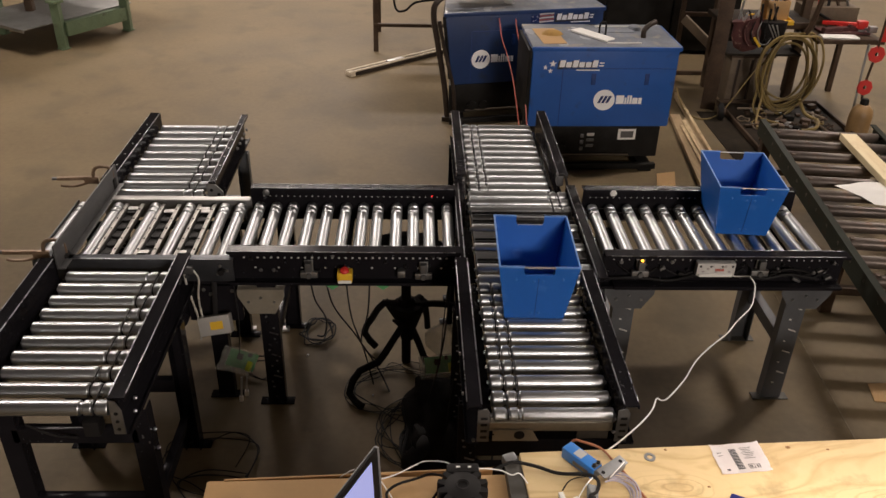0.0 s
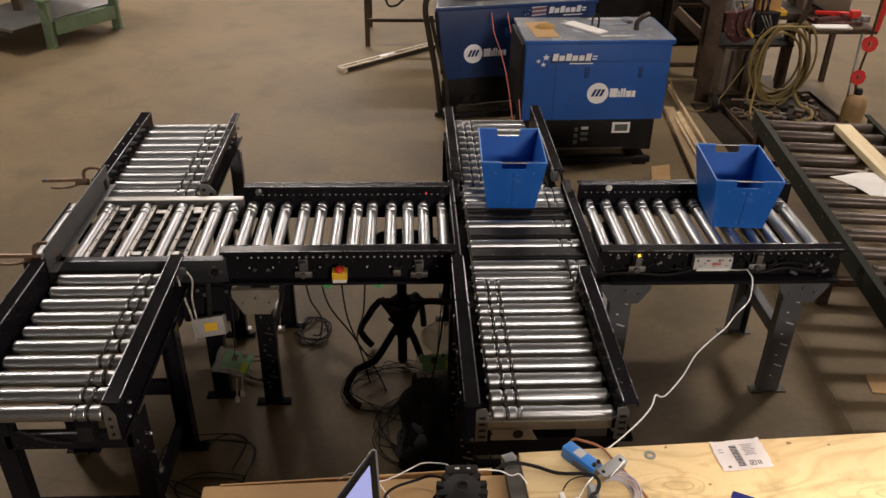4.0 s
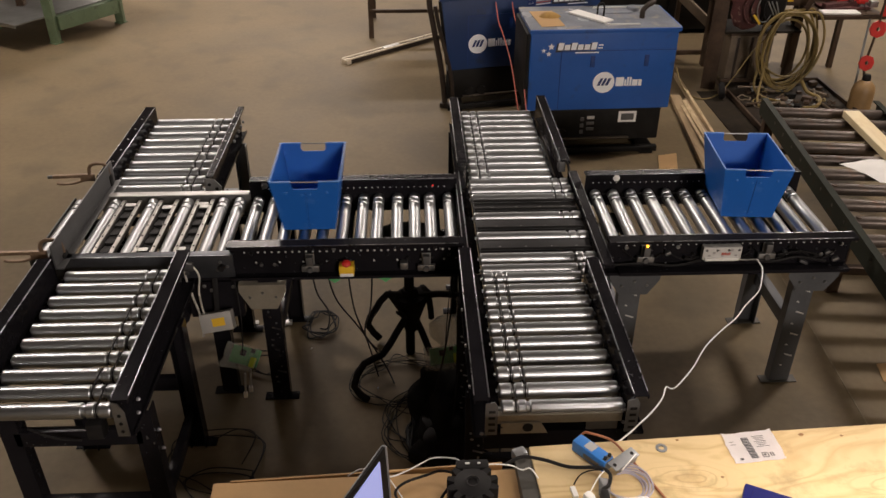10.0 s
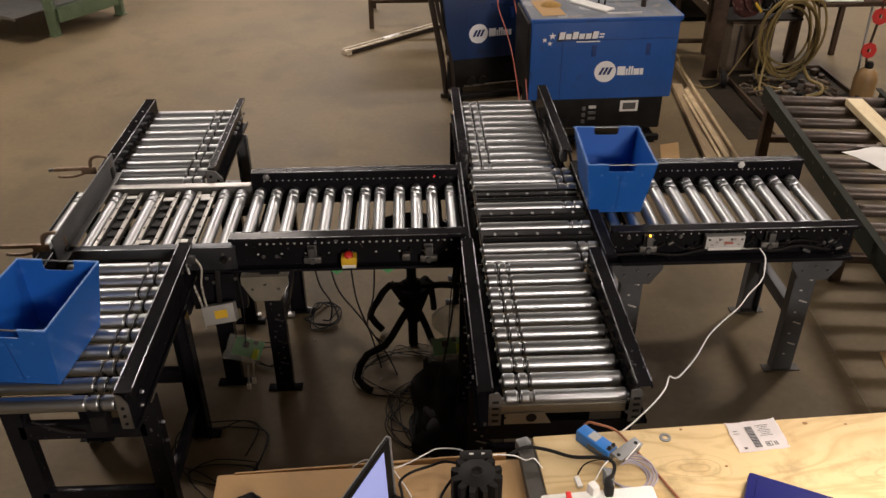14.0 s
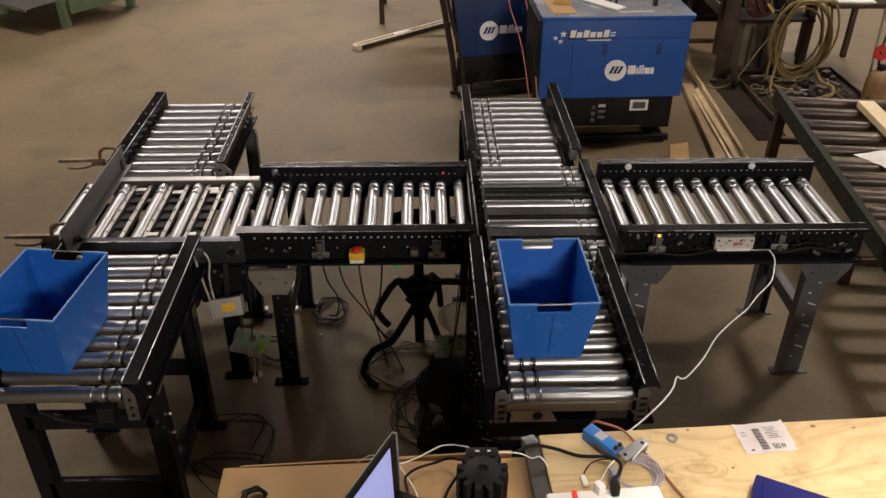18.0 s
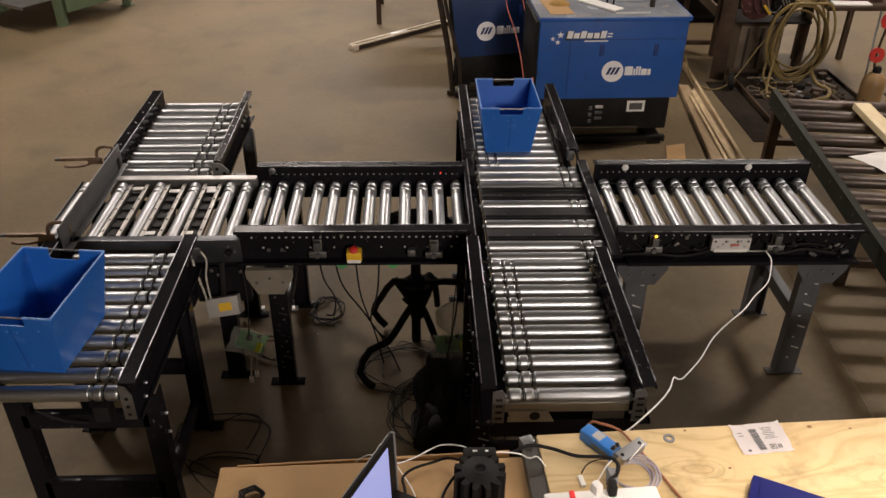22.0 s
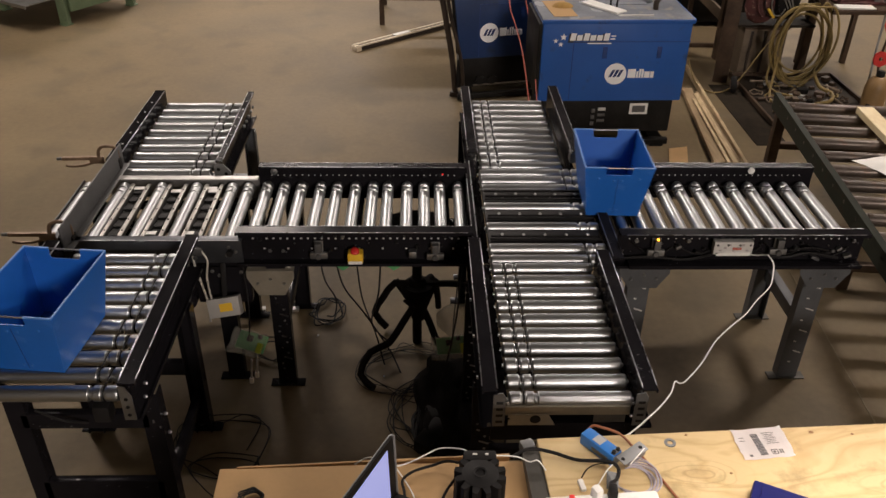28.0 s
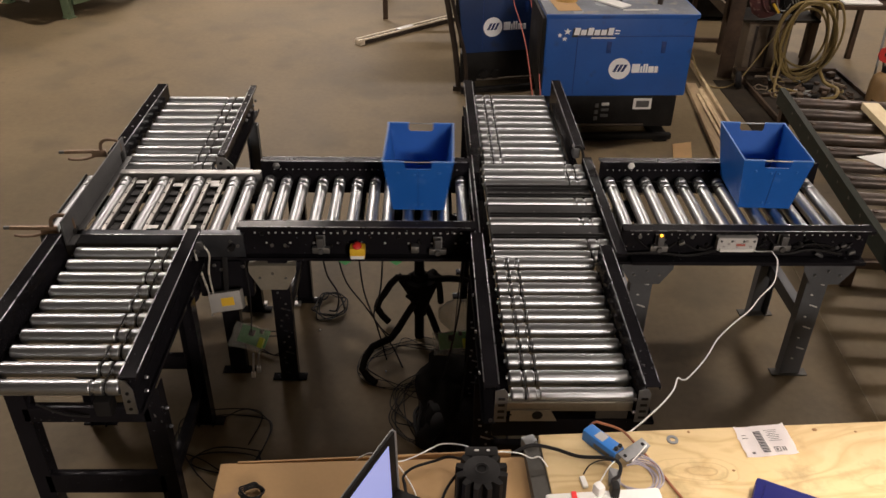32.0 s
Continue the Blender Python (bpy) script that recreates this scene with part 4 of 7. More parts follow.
# ---- totes ----
def tote(label):
    """A tapered tote of corrugated plastic sheet; origin at the middle of its base."""
    t = thing("tote", (0, 0, 0), label, "tote", "totes on the conveyors")
    bx, by, tx, ty, h = 0.1025, 0.1425, 0.135, 0.1805, 0.23
    part("base", box((0, 0, 0.003), (2 * bx - 0.004, 2 * by - 0.004, 0.006), 0.001), BLUE, t)

    def wall(lo, hi, name, notch):
        # outline of the outer face from the lower edge lo to the upper edge hi, thickened inwards
        (ax, ay), (bx2, by2) = lo
        (cx, cy), (dx, dy) = hi
        p = [Vector((ax, ay, 0)), Vector((bx2, by2, 0)), Vector((dx, dy, h))]
        top_l, top_r = Vector((cx, cy, h)), Vector((dx, dy, h))
        down = (Vector((ax, ay, 0)) - top_l + Vector((bx2, by2, 0)) - top_r).normalized()
        if notch:
            a, b = top_r.lerp(top_l, 0.5 - notch), top_r.lerp(top_l, 0.5 + notch)
            d = 0.034
            p += [a, a + down * (d - 0.01), a.lerp(b, 0.06) + down * d, b.lerp(a, 0.06) + down * d, b + down * (d - 0.01), b]
        p.append(top_l)
        n = (p[1] - p[0]).cross(top_l - p[0]).normalized()
        ob = part(name, plate(p, -n, 0.004), BLUE, t)
        spans = [(top_r, a), (b, top_l)] if notch else [(top_r, top_l)]
        for s, e in spans:
            part("rim_edge", bar(s - n * 0.002, e - n * 0.002, 0.006, 0.005, None, 0.001), RIM, ob)
        if notch:
            part("wire", rod(a - n * 0.002 + (a - b) * 0.05 - Vector((0, 0, 0.002)), b - n * 0.002 + (b - a) * 0.05 - Vector((0, 0, 0.002)), 0.0028, seg=8), GALV, ob, "bright steel rim wire")
        m0, m1 = (p[0] + p[1]) / 2, (top_l + top_r) / 2
        if notch:
            bar(m0.lerp(m1, 0.06) + n * 0.0006, m0.lerp(m1, 0.8) + n * 0.0006, 0.0018, 0.002, seam := bmesh.new(), 0, up=n)
            part("seam", seam, SEAM, ob)
            riv = mesh_of(lathe([(0, 0.002), (0.004, 0.0016), (0.006, 0)], 8), "rivet", RIVETBLUE)
            turn = n.to_track_quat("Z", "Y").to_matrix().to_4x4()
            for f, g in ((0.2, 0.78), (0.44, 0.74), (0.56, 0.74), (0.82, 0.78), (0.44, 0.12), (0.56, 0.12)):
                q = p[0].lerp(p[1], f).lerp(top_l.lerp(top_r, f), g)
                piece("rivet", riv, Matrix.Translation(q + n * 0.0003) @ turn, ob)
        return ob

    wall(((-bx, -by), (bx, -by)), ((-tx, -ty), (tx, -ty)), "front_wall", 0.19)
    wall(((bx, by), (-bx, by)), ((tx, ty), (-tx, ty)), "back_wall", 0.19)
    wall(((bx, -by), (bx, by)), ((tx, -ty), (tx, ty)), "side_wall", 0)
    wall(((-bx, by), (-bx, -by)), ((-tx, ty), (-tx, -ty)), "side_wall", 0)
    return t


RIVETBLUE = material("blue_rivet", (0.03, 0.15, 0.52), 0.4, 0, 0.1, 20, 60, 0)
RIM = material("pale_blue_edge", (0.11, 0.27, 0.66), 0.5, 0, 0.15, 20, 60, 0.02)
SEAM = material("blue_seam", (0.008, 0.04, 0.2), 0.5, 0, 0.1, 20, 60, 0.02)
ZB = ZA + RR + 0.001
TOTE_A = tote("empty blue corrugated plastic tote riding on the rollers")
TOTE_B = copy_thing(TOTE_A, pose(0.918, 0.221, ZB))
ROWS_A = [
    (0, -0.024, -0.380, -1.5), (0.5, -0.019, -0.064, -2), (1, -0.011, 0.213, -2.2), (1.5, -0.004, 0.489, -2.4), (2, 0.005, 0.784, -2.2), (2.5, 0.009, 1.112, -2.4),
    (2.7, 0.009, 1.155, -2.4), (3, 0.007, 1.024, -2.4), (3.5, 0.002, 0.705, -2.4), (4, -0.006, 0.405, -2.3), (4.5, -0.013, 0.115, -2.2), (5, -0.020, -0.178, -2.1),
    (5.5, -0.025, -0.467, -2), (6, -0.026, -0.723, -1.6), (6.15, -0.026, -0.738, -1.6), (6.5, -0.025, -0.586, -1.8), (7, -0.021, -0.268, -2.2), (7.5, -0.016, 0.027, -2.6),
    (7.8, -0.018, 0.175, -2.2), (8, -0.034, 0.188, -1.6), (8.5, -0.127, 0.186, -0.4), (9, -0.271, 0.191, -0.6), (9.5, -0.559, 0.186, 0), (10, -0.868, 0.184, 0),
    (10.5, -1.181, 0.176, -0.8), (11, -1.520, 0.166, -1.8), (11.3, -1.625, 0.163, -1.2), (11.5, -1.634, 0.150, -0.8), (12, -1.626, -0.052, 0), (12.5, -1.622, -0.291, -6.5),
    (13, -1.616, -0.644, -7.5), (13.25, -1.617, -0.736, -6.8), (13.5, -1.617, -0.743, -6.4), (20, -1.617, -0.741, -6.2), (28.9, -1.617, -0.739, -6), (29.1, -1.617, -0.70, -6.3),
    (29.5, -1.617, -0.396, -7.5), (30, -1.622, -0.015, -5.2), (30.2, -1.59, 0.13, -4.9), (30.5, -1.464, 0.188, -4.4), (31, -1.121, 0.182, -1), (31.5, -0.795, 0.192, -1), (32, -0.480, 0.195, -1.7)]
ROWS_B = [
    (0, 0.918, 0.222, -4.6), (7, 0.918, 0.222, -4.6), (13.05, 0.918, 0.220, -4.4), (13.2, 0.86, 0.218, -4.2), (13.5, 0.689, 0.212, -3.7), (14, 0.354, 0.198, -2), (14.5, 0.151, 0.184, -1),
    (15, -0.03, 0.180, -0.5), (15.3, -0.075, 0.165, 0), (15.6, -0.079, 0.045, 0.2), (16, -0.080, -0.180, 0.4), (16.5, -0.080, -0.468, 0.5), (17, -0.081, -0.708, 1.3), (17.4, -0.081, -0.716, 1.3),
    (18, -0.081, -0.701, 1.1), (18.5, -0.076, -0.402, 0.8), (19, -0.076, -0.105, 0.8), (19.5, -0.068, 0.186, 1.6), (20, -0.063, 0.463, 1.4), (20.5, -0.053, 0.770, 0.8), (21, -0.046, 1.101, 1.1),
    (21.2, -0.046, 1.138, 1.2), (21.5, -0.047, 1.064, 1.2), (22, -0.056, 0.749, 0.6), (22.5, -0.064, 0.447, 0), (23, -0.067, 0.156, -0.8), (23.5, -0.072, -0.120, 0.4), (24, -0.079, -0.410, 0.6),
    (24.5, -0.081, -0.698, 0.3), (24.65, -0.081, -0.712, 0.4), (25, -0.080, -0.614, 0.6), (25.5, -0.075, -0.303, 0), (26, -0.070, -0.008, -0.5), (26.3, -0.064, 0.150, -1), (26.6, -0.045, 0.180, -1.4),
    (27, 0.02, 0.182, -1.8), (27.5, 0.150, 0.183, -2), (28, 0.307, 0.193, -2), (28.5, 0.611, 0.207, -3), (29, 0.892, 0.217, -3), (29.15, 0.916, 0.222, -2.8), (32, 0.919, 0.223, -2.6)]


# ---- welders ----
def generator(name, at, yaw, label, size, low, nose, flag, taper, paint, shear=0.0):
    """An engine-driven welder: sheet enclosure, black base with its panel, marks on the long side. Front middle of its foot at the place at."""
    t = thing(name, at, label, "welder", "engine welders")
    W, D, H = size
    m = Matrix.Translation(at) @ Matrix.Rotation(radians(yaw), 4, "Z")

    def put(nm, bm, mat, parent=None, lab=""):
        for v in bm.verts:
            if v.co.x < 0:
                v.co.x -= shear * v.co.x / (W / 2) * v.co.y / D
        bmesh.ops.transform(bm, matrix=m, verts=bm.verts)
        return part(nm, bm, mat, parent or t, lab)

    shell = box((0, D / 2, (low + H) / 2), (W, D, H - low), 0.014)
    for v in shell.verts:
        if v.co.x < 0:
            v.co.x += taper * (H - v.co.z) / (H - low)
    body = put("enclosure", shell, paint)
    put("lid", box((0, D / 2, H + 0.004), (W + 0.012, D + 0.012, 0.02), 0.006), LIDGREY, body, "dusty grey-blue lid")
    put("lid_lip", box((0, -0.009, H - 0.002), (W + 0.016, 0.014, 0.026), 0.005), paint, body)
    put("lid_lip", box((W / 2 + 0.009, D / 2, H - 0.002), (0.014, D, 0.026), 0.005), paint, body)
    cap = box((-W / 2 - 0.008, D / 2, (low + H) / 2 + 0.01), (0.03, D - 0.03, H - low - 0.06), 0.008)
    for v in cap.verts:
        v.co.x += taper * (H - v.co.z) / (H - low)
    put("end_cap", cap, DARKMETAL, body)
    seams = bmesh.new()
    box((-W / 2 + 0.2, -0.001, (low + H) / 2 - 0.06), (0.004, 0.004, H - low - 0.14), 0, None, seams)
    box((0.1, -0.001, H - 0.13), (W - 0.2, 0.004, 0.003), 0, None, seams)
    put("panel_seam", seams, SEAM, body)
    put("panel_ridge", box((0.1, -0.0015, H - 0.1265), (W - 0.2, 0.003, 0.003), 0.001), paint, body)
    for x in (-0.07, 0.30):
        latch = put("door_latch", box((x * W, -0.001, H - 0.2), (0.030, 0.004, 0.075), 0.0015), SEAM, body)
        put("latch_paddle", box((x * W, -0.003, H - 0.212), (0.024, 0.006, 0.045), 0.002), LATCH, latch)
    base = put("base", box((0, D / 2, low / 2 + 0.04), (W - 0.08, D - 0.04, low - 0.09), 0.01), DARKMETAL)
    for x in (-W / 2 + 0.12, W / 2 - 0.12):
        put("skid", box((x, D / 2 - 0.02, 0.025), (0.09, D + 0.03, 0.05), 0.006), DARKMETAL)
    put("skid_rail", box((0, -0.015, 0.035), (W - 0.1, 0.04, 0.04), 0.006), DARKMETAL)
    # Light strip painted for the sheen along the base's lower edge.
    put("base_strip", box((-0.06, 0.012, 0.105), (W * 0.62, 0.02, 0.008), 0.002), SHEENBROWN, base)
    put("rating_plate", box((W * 0.22, 0.016, low - 0.06), (0.12, 0.006, 0.075), 0.002), PAPER, base, "white rating plate")
    put("plate_print", box((W * 0.22, 0.0125, low - 0.06), (0.085, 0.003, 0.045), 0), STEEL, base)
    for k in range(0 if flag else 3):
        put("socket", box((-W * 0.10, 0.014, low - 0.07 - 0.045 * k), (0.024, 0.012, 0.026), 0.004), STEEL, base)
        put("switch_row", box((-W * 0.04, 0.014, low - 0.06 - 0.04 * k), (0.05, 0.01, 0.02), 0.004), BRIGHT if k == 0 else STEEL, base)
    for k in range(2):
        put("round_socket", rod((-W * 0.24 - 0.09 * k, 0.02, 0.14), (-W * 0.24 - 0.09 * k, 0.0, 0.14), 0.035, seg=18, cap=0.004), DARKMETAL, base)
    # maker's marks as plain shapes
    zl = low + 0.185
    disc = put("round_mark", lathe([(0, 0.0015), (0.07, 0.0015), (0.07, 0)], 36, Matrix.Translation((W * nose, -0.0005, zl)) @ Matrix.Rotation(radians(90), 4, "X")), MARKS, body)
    st = bmesh.new()
    for k in range(3):
        x0 = W * nose - 0.044 + 0.026 * k
        plate([(x0, -0.003, zl - 0.02), (x0 + 0.018, -0.003, zl - 0.02), (x0 + 0.04, -0.003, zl + 0.028), (x0 + 0.022, -0.003, zl + 0.028)], (0, -1, 0), 0.001, st)
    tagged(put("slanted_stripe", st, BLUEDARK, disc), kind="stuff")
    wm = bmesh.new()
    for k, (w, h) in enumerate(((0.052, 0.058), (0.013, 0.043), (0.013, 0.058), (0.013, 0.058), (0.036, 0.042), (0.022, 0.042))):
        x0 = W * nose + 0.078 + (0, 0.056, 0.073, 0.090, 0.107, 0.147)[k]
        box((x0 + w / 2, -0.002, zl - 0.026 + h / 2), (w, 0.003, h), 0.001, None, wm)
    tagged(put("word_mark", wm, MARKS, body), kind="stuff")
    xb, zb = -W / 2 + 0.16 + flag, H - (0.055 if flag else 0.105)
    shade, wb = bmesh.new(), bmesh.new()
    for k in range(6):
        x0 = xb + 0.012 + 0.042 * k
        up = 0.030 if k in (0, 2, 5) else 0.018
        plate([(x0 - 0.012, -0.001, zb - 0.030), (x0 + 0.034, -0.001, zb - 0.030), (x0 + 0.034 + 0.25 * up, -0.001, zb + up - 0.004), (x0 - 0.012 + 0.25 * up, -0.001, zb + up - 0.004)], (0, -1, 0), 0.0008, shade)
        plate([(x0, -0.003, zb - 0.016), (x0 + 0.034, -0.003, zb - 0.016), (x0 + 0.034 + 0.25 * up, -0.003, zb + up), (x0 + 0.25 * up, -0.003, zb + up)], (0, -1, 0), 0.0012, wb)
    box((xb + 0.285, -0.003, zb + 0.012), (0.03, 0.002, 0.008), 0, None, wb)
    box((xb + 0.282, -0.003, zb - 0.006), (0.03, 0.002, 0.008), 0, None, wb)
    box((xb + 0.20, -0.003, zb - 0.034), (0.15, 0.002, 0.007), 0, None, wb)
    tagged(put("word_shadow", shade, INK, body), kind="stuff")
    tagged(put("word_mark", wb, MARKS, body), kind="stuff")
    if flag:
        for k in range(5):
            put("flag_stripe", plate([(xb - 0.12, -0.003, zb - 0.03 + 0.014 * k), (xb - 0.01, -0.003, zb - 0.024 + 0.014 * k), (xb - 0.008, -0.003, zb - 0.015 + 0.014 * k), (xb - 0.118, -0.003, zb - 0.021 + 0.014 * k)], (0, -1, 0), 0.0012), FLAGRED if k % 2 else WHITE, body)
        put("flag_corner", plate([(xb - 0.19, -0.003, zb - 0.035), (xb - 0.115, -0.003, zb - 0.03), (xb - 0.11, -0.003, zb + 0.03), (xb - 0.18, -0.003, zb + 0.025)], (0, -1, 0), 0.001), BLUEDARK, body)
    stars = bmesh.new()
    for cx, cz, r in (((xb - 0.17, zb + 0.015, 0.009), (xb - 0.145, zb - 0.012, 0.009), (xb - 0.135, zb + 0.014, 0.009), (xb - 0.165, zb - 0.016, 0.009)) if flag else ((xb - 0.075, zb - 0.018, 0.017), (xb - 0.028, zb + 0.006, 0.024), (xb - 0.042, zb - 0.04, 0.018))):
        pts = []
        for k in range(10):
            a = math.pi / 2 + k * math.pi / 5
            rr = r if k % 2 == 0 else r * 0.42
            pts.append((cx + rr * math.cos(a), -0.003, cz + rr * math.sin(a)))
        plate(pts, (0, -1, 0), 0.001, stars)
    tagged(put("star_mark", stars, MARKS, body), kind="stuff")
    return t, put


MARKS = material("white_vinyl", (0.93, 0.93, 0.95), 0.4, 0, 0.04, 12, 60, 0)
LIDGREY = material("dusty_lid", (0.27, 0.29, 0.33), 0.24, 0.0, 0.25, 5, 60, 0.04, dirt=(0.35, 0.33, 0.3), amount=0.15)
SHEENBROWN = material("brown_base_sheen", (0.13, 0.10, 0.075), 0.5, 0.3, 0.3, 9, 60, 0.05)
LATCH = material("dark_blue_paddle", (0.010, 0.045, 0.19), 0.45, 0, 0.1, 12, 60, 0.02)
FLAGRED = material("flag_red", (0.42, 0.12, 0.11), 0.5, 0, 0.1, 20, 60, 0)
# Blotched blue with the second welder's shade put into its darker colour.
BLUESHADED = material("shaded_grimy_blue", (0.011, 0.041, 0.145), 0.45, 0, 0.25, 3, 60, 0.03, dirt=(0.018, 0.03, 0.07), amount=0.12)
BLUEDARK = material("navy_print", (0.01, 0.03, 0.14), 0.5, 0, 0.1, 20, 60, 0)
W1, put1 = generator("engine_welder", (0.757, 2.2, 0), 1.8, "blue engine-driven welder with a dusty lid on skids", (0.937, 0.5, 0.832), 0.308, 0.02, 0, 0.0, BLUEPAINT)
put1("exhaust_elbow", tube([(0.28, 0.2, 0.842), (0.28, 0.2, 0.892), (0.31, 0.21, 0.922), (0.36, 0.24, 0.937)], 0.017, seg=12), PIPE)
put1("lift_eye", tube([(0.0, 0.25, 0.842), (0.0, 0.25, 0.912), (0.02, 0.25, 0.932), (0.04, 0.25, 0.912), (0.04, 0.25, 0.842)], 0.006), DARKMETAL)
put1("fuel_hatch", box((0.12, 0.12, 0.85), (0.2, 0.12, 0.006), 0.003), LIDGREY)
put1("fuel_hatch", box((0.14, 0.36, 0.85), (0.22, 0.12, 0.006), 0.003), LIDGREY)
put1("hatch_rim", box((0.12, 0.06, 0.849), (0.22, 0.012, 0.010), 0.003), BRIGHT)
put1("hatch_rim", box((0.14, 0.44, 0.849), (0.25, 0.012, 0.010), 0.003), BRIGHT)
put1("round_cap", lathe([(0, 0.025), (0.04, 0.024), (0.045, 0.015), (0.045, 0), (0, 0)], 20, Matrix.Translation((0.27, 0.38, 0.847))), LIDGREY)
solid("paper_sheet", box((0.415, 2.40, 0.8492), (0.15, 0.34, 0.0016), 0, Matrix.Rotation(radians(6), 4, "Z")), CARD, (0.415, 2.40, 0.8484), "tan paper lying under a glove on the lid", "paper")
solid("board", box((0.70, 2.42, 0.8555), (0.09, 0.3, 0.012), 0.002, Matrix.Rotation(radians(38), 4, "Z")), PAPER, (0.70, 2.42, 0.8485), "pale flat board lying on the welder lid", "board")
solid("glove", lathe([(0, 0.014), (0.03, 0.013), (0.05, 0.008), (0.065, 0.0), (0, 0)], 9, Matrix.Translation((0.44, 2.44, 0.8504)) @ Matrix.Diagonal((1.1, 0.7, 2.0, 1))), material("ochre_rag", (0.42, 0.25, 0.07), 0.8, 0, 0.2, 30, 90, 0.2), (0.44, 2.44, 0.8504), "ochre work glove lying on the welder lid", "glove")
W2, put2 = generator("engine_welder", (0.347, 3.075, 0), 12, "second blue engine welder in a pipe frame, shade put into its paint", (1.2, 0.55, 0.83), 0.31, -0.272, 0.66, 0.06, BLUESHADED, 0.15)
cart = thing("welder_cart", (-0.26, 3.0, 0), "rusty bent pipe cart frame round the welder", "cart")
part("upright", tube([(-0.205, 3.04, 0.02), (-0.235, 3.02, 0.3), (-0.29, 3.0, 0.62), (-0.32, 3.0, 0.80), (-0.30, 3.0, 0.9), (-0.2, 3.02, 0.95), (0.05, 3.03, 0.97)], 0.021, seg=10), PIPE, cart)
part("upright", tube([(-0.15, 2.98, 0.02), (-0.17, 2.97, 0.3), (-0.25, 2.97, 0.62), (-0.28, 2.97, 0.78)], 0.014, seg=10), PIPE, cart)
part("foot", bar((-0.24, 3.05, 0.02), (-0.10, 3.0, 0.02), 0.045, 0.035), PIPE, cart)
part("top_tray", box((0.05, 3.3, 0.98), (0.6, 0.4, 0.05), 0.02, Matrix.Rotation(radians(12), 4, "Z")), DARKMETAL, cart)
for pts in ([(0.145, 2.985, 0.80), (0.152, 2.95, 0.75), (0.152, 2.8, 0.71), (0.177, 2.6, 0.648), (0.198, 2.35, 0.555), (0.217, 2.12, 0.385), (0.24, 1.9, 0.15), (0.24, 1.6, 0.006)],
            [(0.262, 2.985, 0.80), (0.267, 2.95, 0.751), (0.275, 2.7, 0.659), (0.272, 2.4, 0.566), (0.270, 2.12, 0.386), (0.28, 1.9, 0.15), (0.26, 1.7, 0.006)]):
    solid("welding_lead", tube(pts, 0.0045), PINK, (pts[-1][0], pts[-1][1], 0), "faded red welding lead hanging to the floor", "cable", "welding leads")

# ---- bench with things on it, in front ----
CLEARGREY = material("grey_cable", (0.45, 0.44, 0.42), 0.35, 0, 0.1, 20, 60, 0)
TZ = 0.804
BKT = material("zinc_bracket", (0.27, 0.275, 0.28), 0.4, 0.5, 0.15, 20, 80, 0.03)
tb = thing("plywood_bench", (0.6, -1.75, 0), "workbench with a pale plywood top", "workbench")
top = part("top", box((0.648, -1.738, TZ - 0.012), (1.58, 1.0, 0.024), 0.003, Matrix.Rotation(radians(2.9), 4, "Z")), PLY, tb)
part("edge_angle", box((-0.160, -1.79, TZ - 0.022), (0.046, 0.96, 0.03), 0.003, Matrix.Rotation(radians(2.9), 4, "Z")), DULLGREY, tb, "grey steel angle along the edge")
part("corner_cap", box((-0.192, -1.296, TZ - 0.012), (0.036, 0.03, 0.03), 0.006, Matrix.Rotation(radians(20), 4, "Z")), BKT, tb)
part("apron", box((0.62, -1.30, TZ - 0.075), (1.5, 0.03, 0.1), 0.003, Matrix.Rotation(radians(2.6), 4, "Z")), OLDWOOD, tb)
for x, y in ((-0.10, -1.36), (1.32, -1.30), (-0.08, -2.2), (1.35, -2.15)):
    part("leg", box((x, y, 0.345), (0.08, 0.08, 0.69), 0.004), OLDWOOD, tb)
KNOT = material("pine_knot", (0.28, 0.14, 0.05), 0.6, 0, 0.2, 60, 90, 0.05)
for x, y, s in ((0.555, -1.262, 0.005), (0.223, -1.27, 0.003), (0.3, -1.40, 0.003), (0.66, -1.27, 0.003)):
    part("knot", lathe([(0, 0.0008), (s, 0.0008), (s * 1.1, 0)], 14, Matrix.Translation((x, y, TZ)) @ Matrix.Diagonal((1.3, 0.9, 1, 1))), KNOT, top)
lab = thing("shipping_label", (0.41, -1.3, TZ + 0.002), "white printed shipping label lying on the bench", "label")
lm = Matrix.Translation((0.411, -1.303, TZ + 0.003)) @ Matrix.Rotation(radians(6), 4, "Z")
bm = bmesh.new()
rows = []
for j in range(9):
    v = j / 8 - 0.5
    row = []
    for i in range(12):
        u = i / 11 - 0.5
        n1 = noise.noise(Vector((u * 4, v * 4, 3.0)))
        row.append(bm.verts.new((0.137 * u + 0.004 * noise.noise(Vector((v * 6, u * 2, 9.0))) + 0.006 * v, 0.104 * v + 0.003 * noise.noise(Vector((u * 6, v, 5.0))), 0.0012 * n1 + (0.006 * max(0, abs(u) - 0.4) / 0.1 * (0.5 + n1)))))
    rows.append(row)
for ra, rb in zip(rows, rows[1:]):
    for i in range(11):
        bm.faces.new((ra[i], ra[i + 1], rb[i + 1], rb[i]))
bmesh.ops.solidify(bm, geom=bm.faces[:], thickness=0.0006)
bmesh.ops.transform(bm, matrix=lm, verts=bm.verts)
sheet = part("sheet", bm, material("creased_label", (0.90, 0.87, 0.88), 0.6, 0, 0.04, 22, 60, 0.15), lab)
bars = bmesh.new()
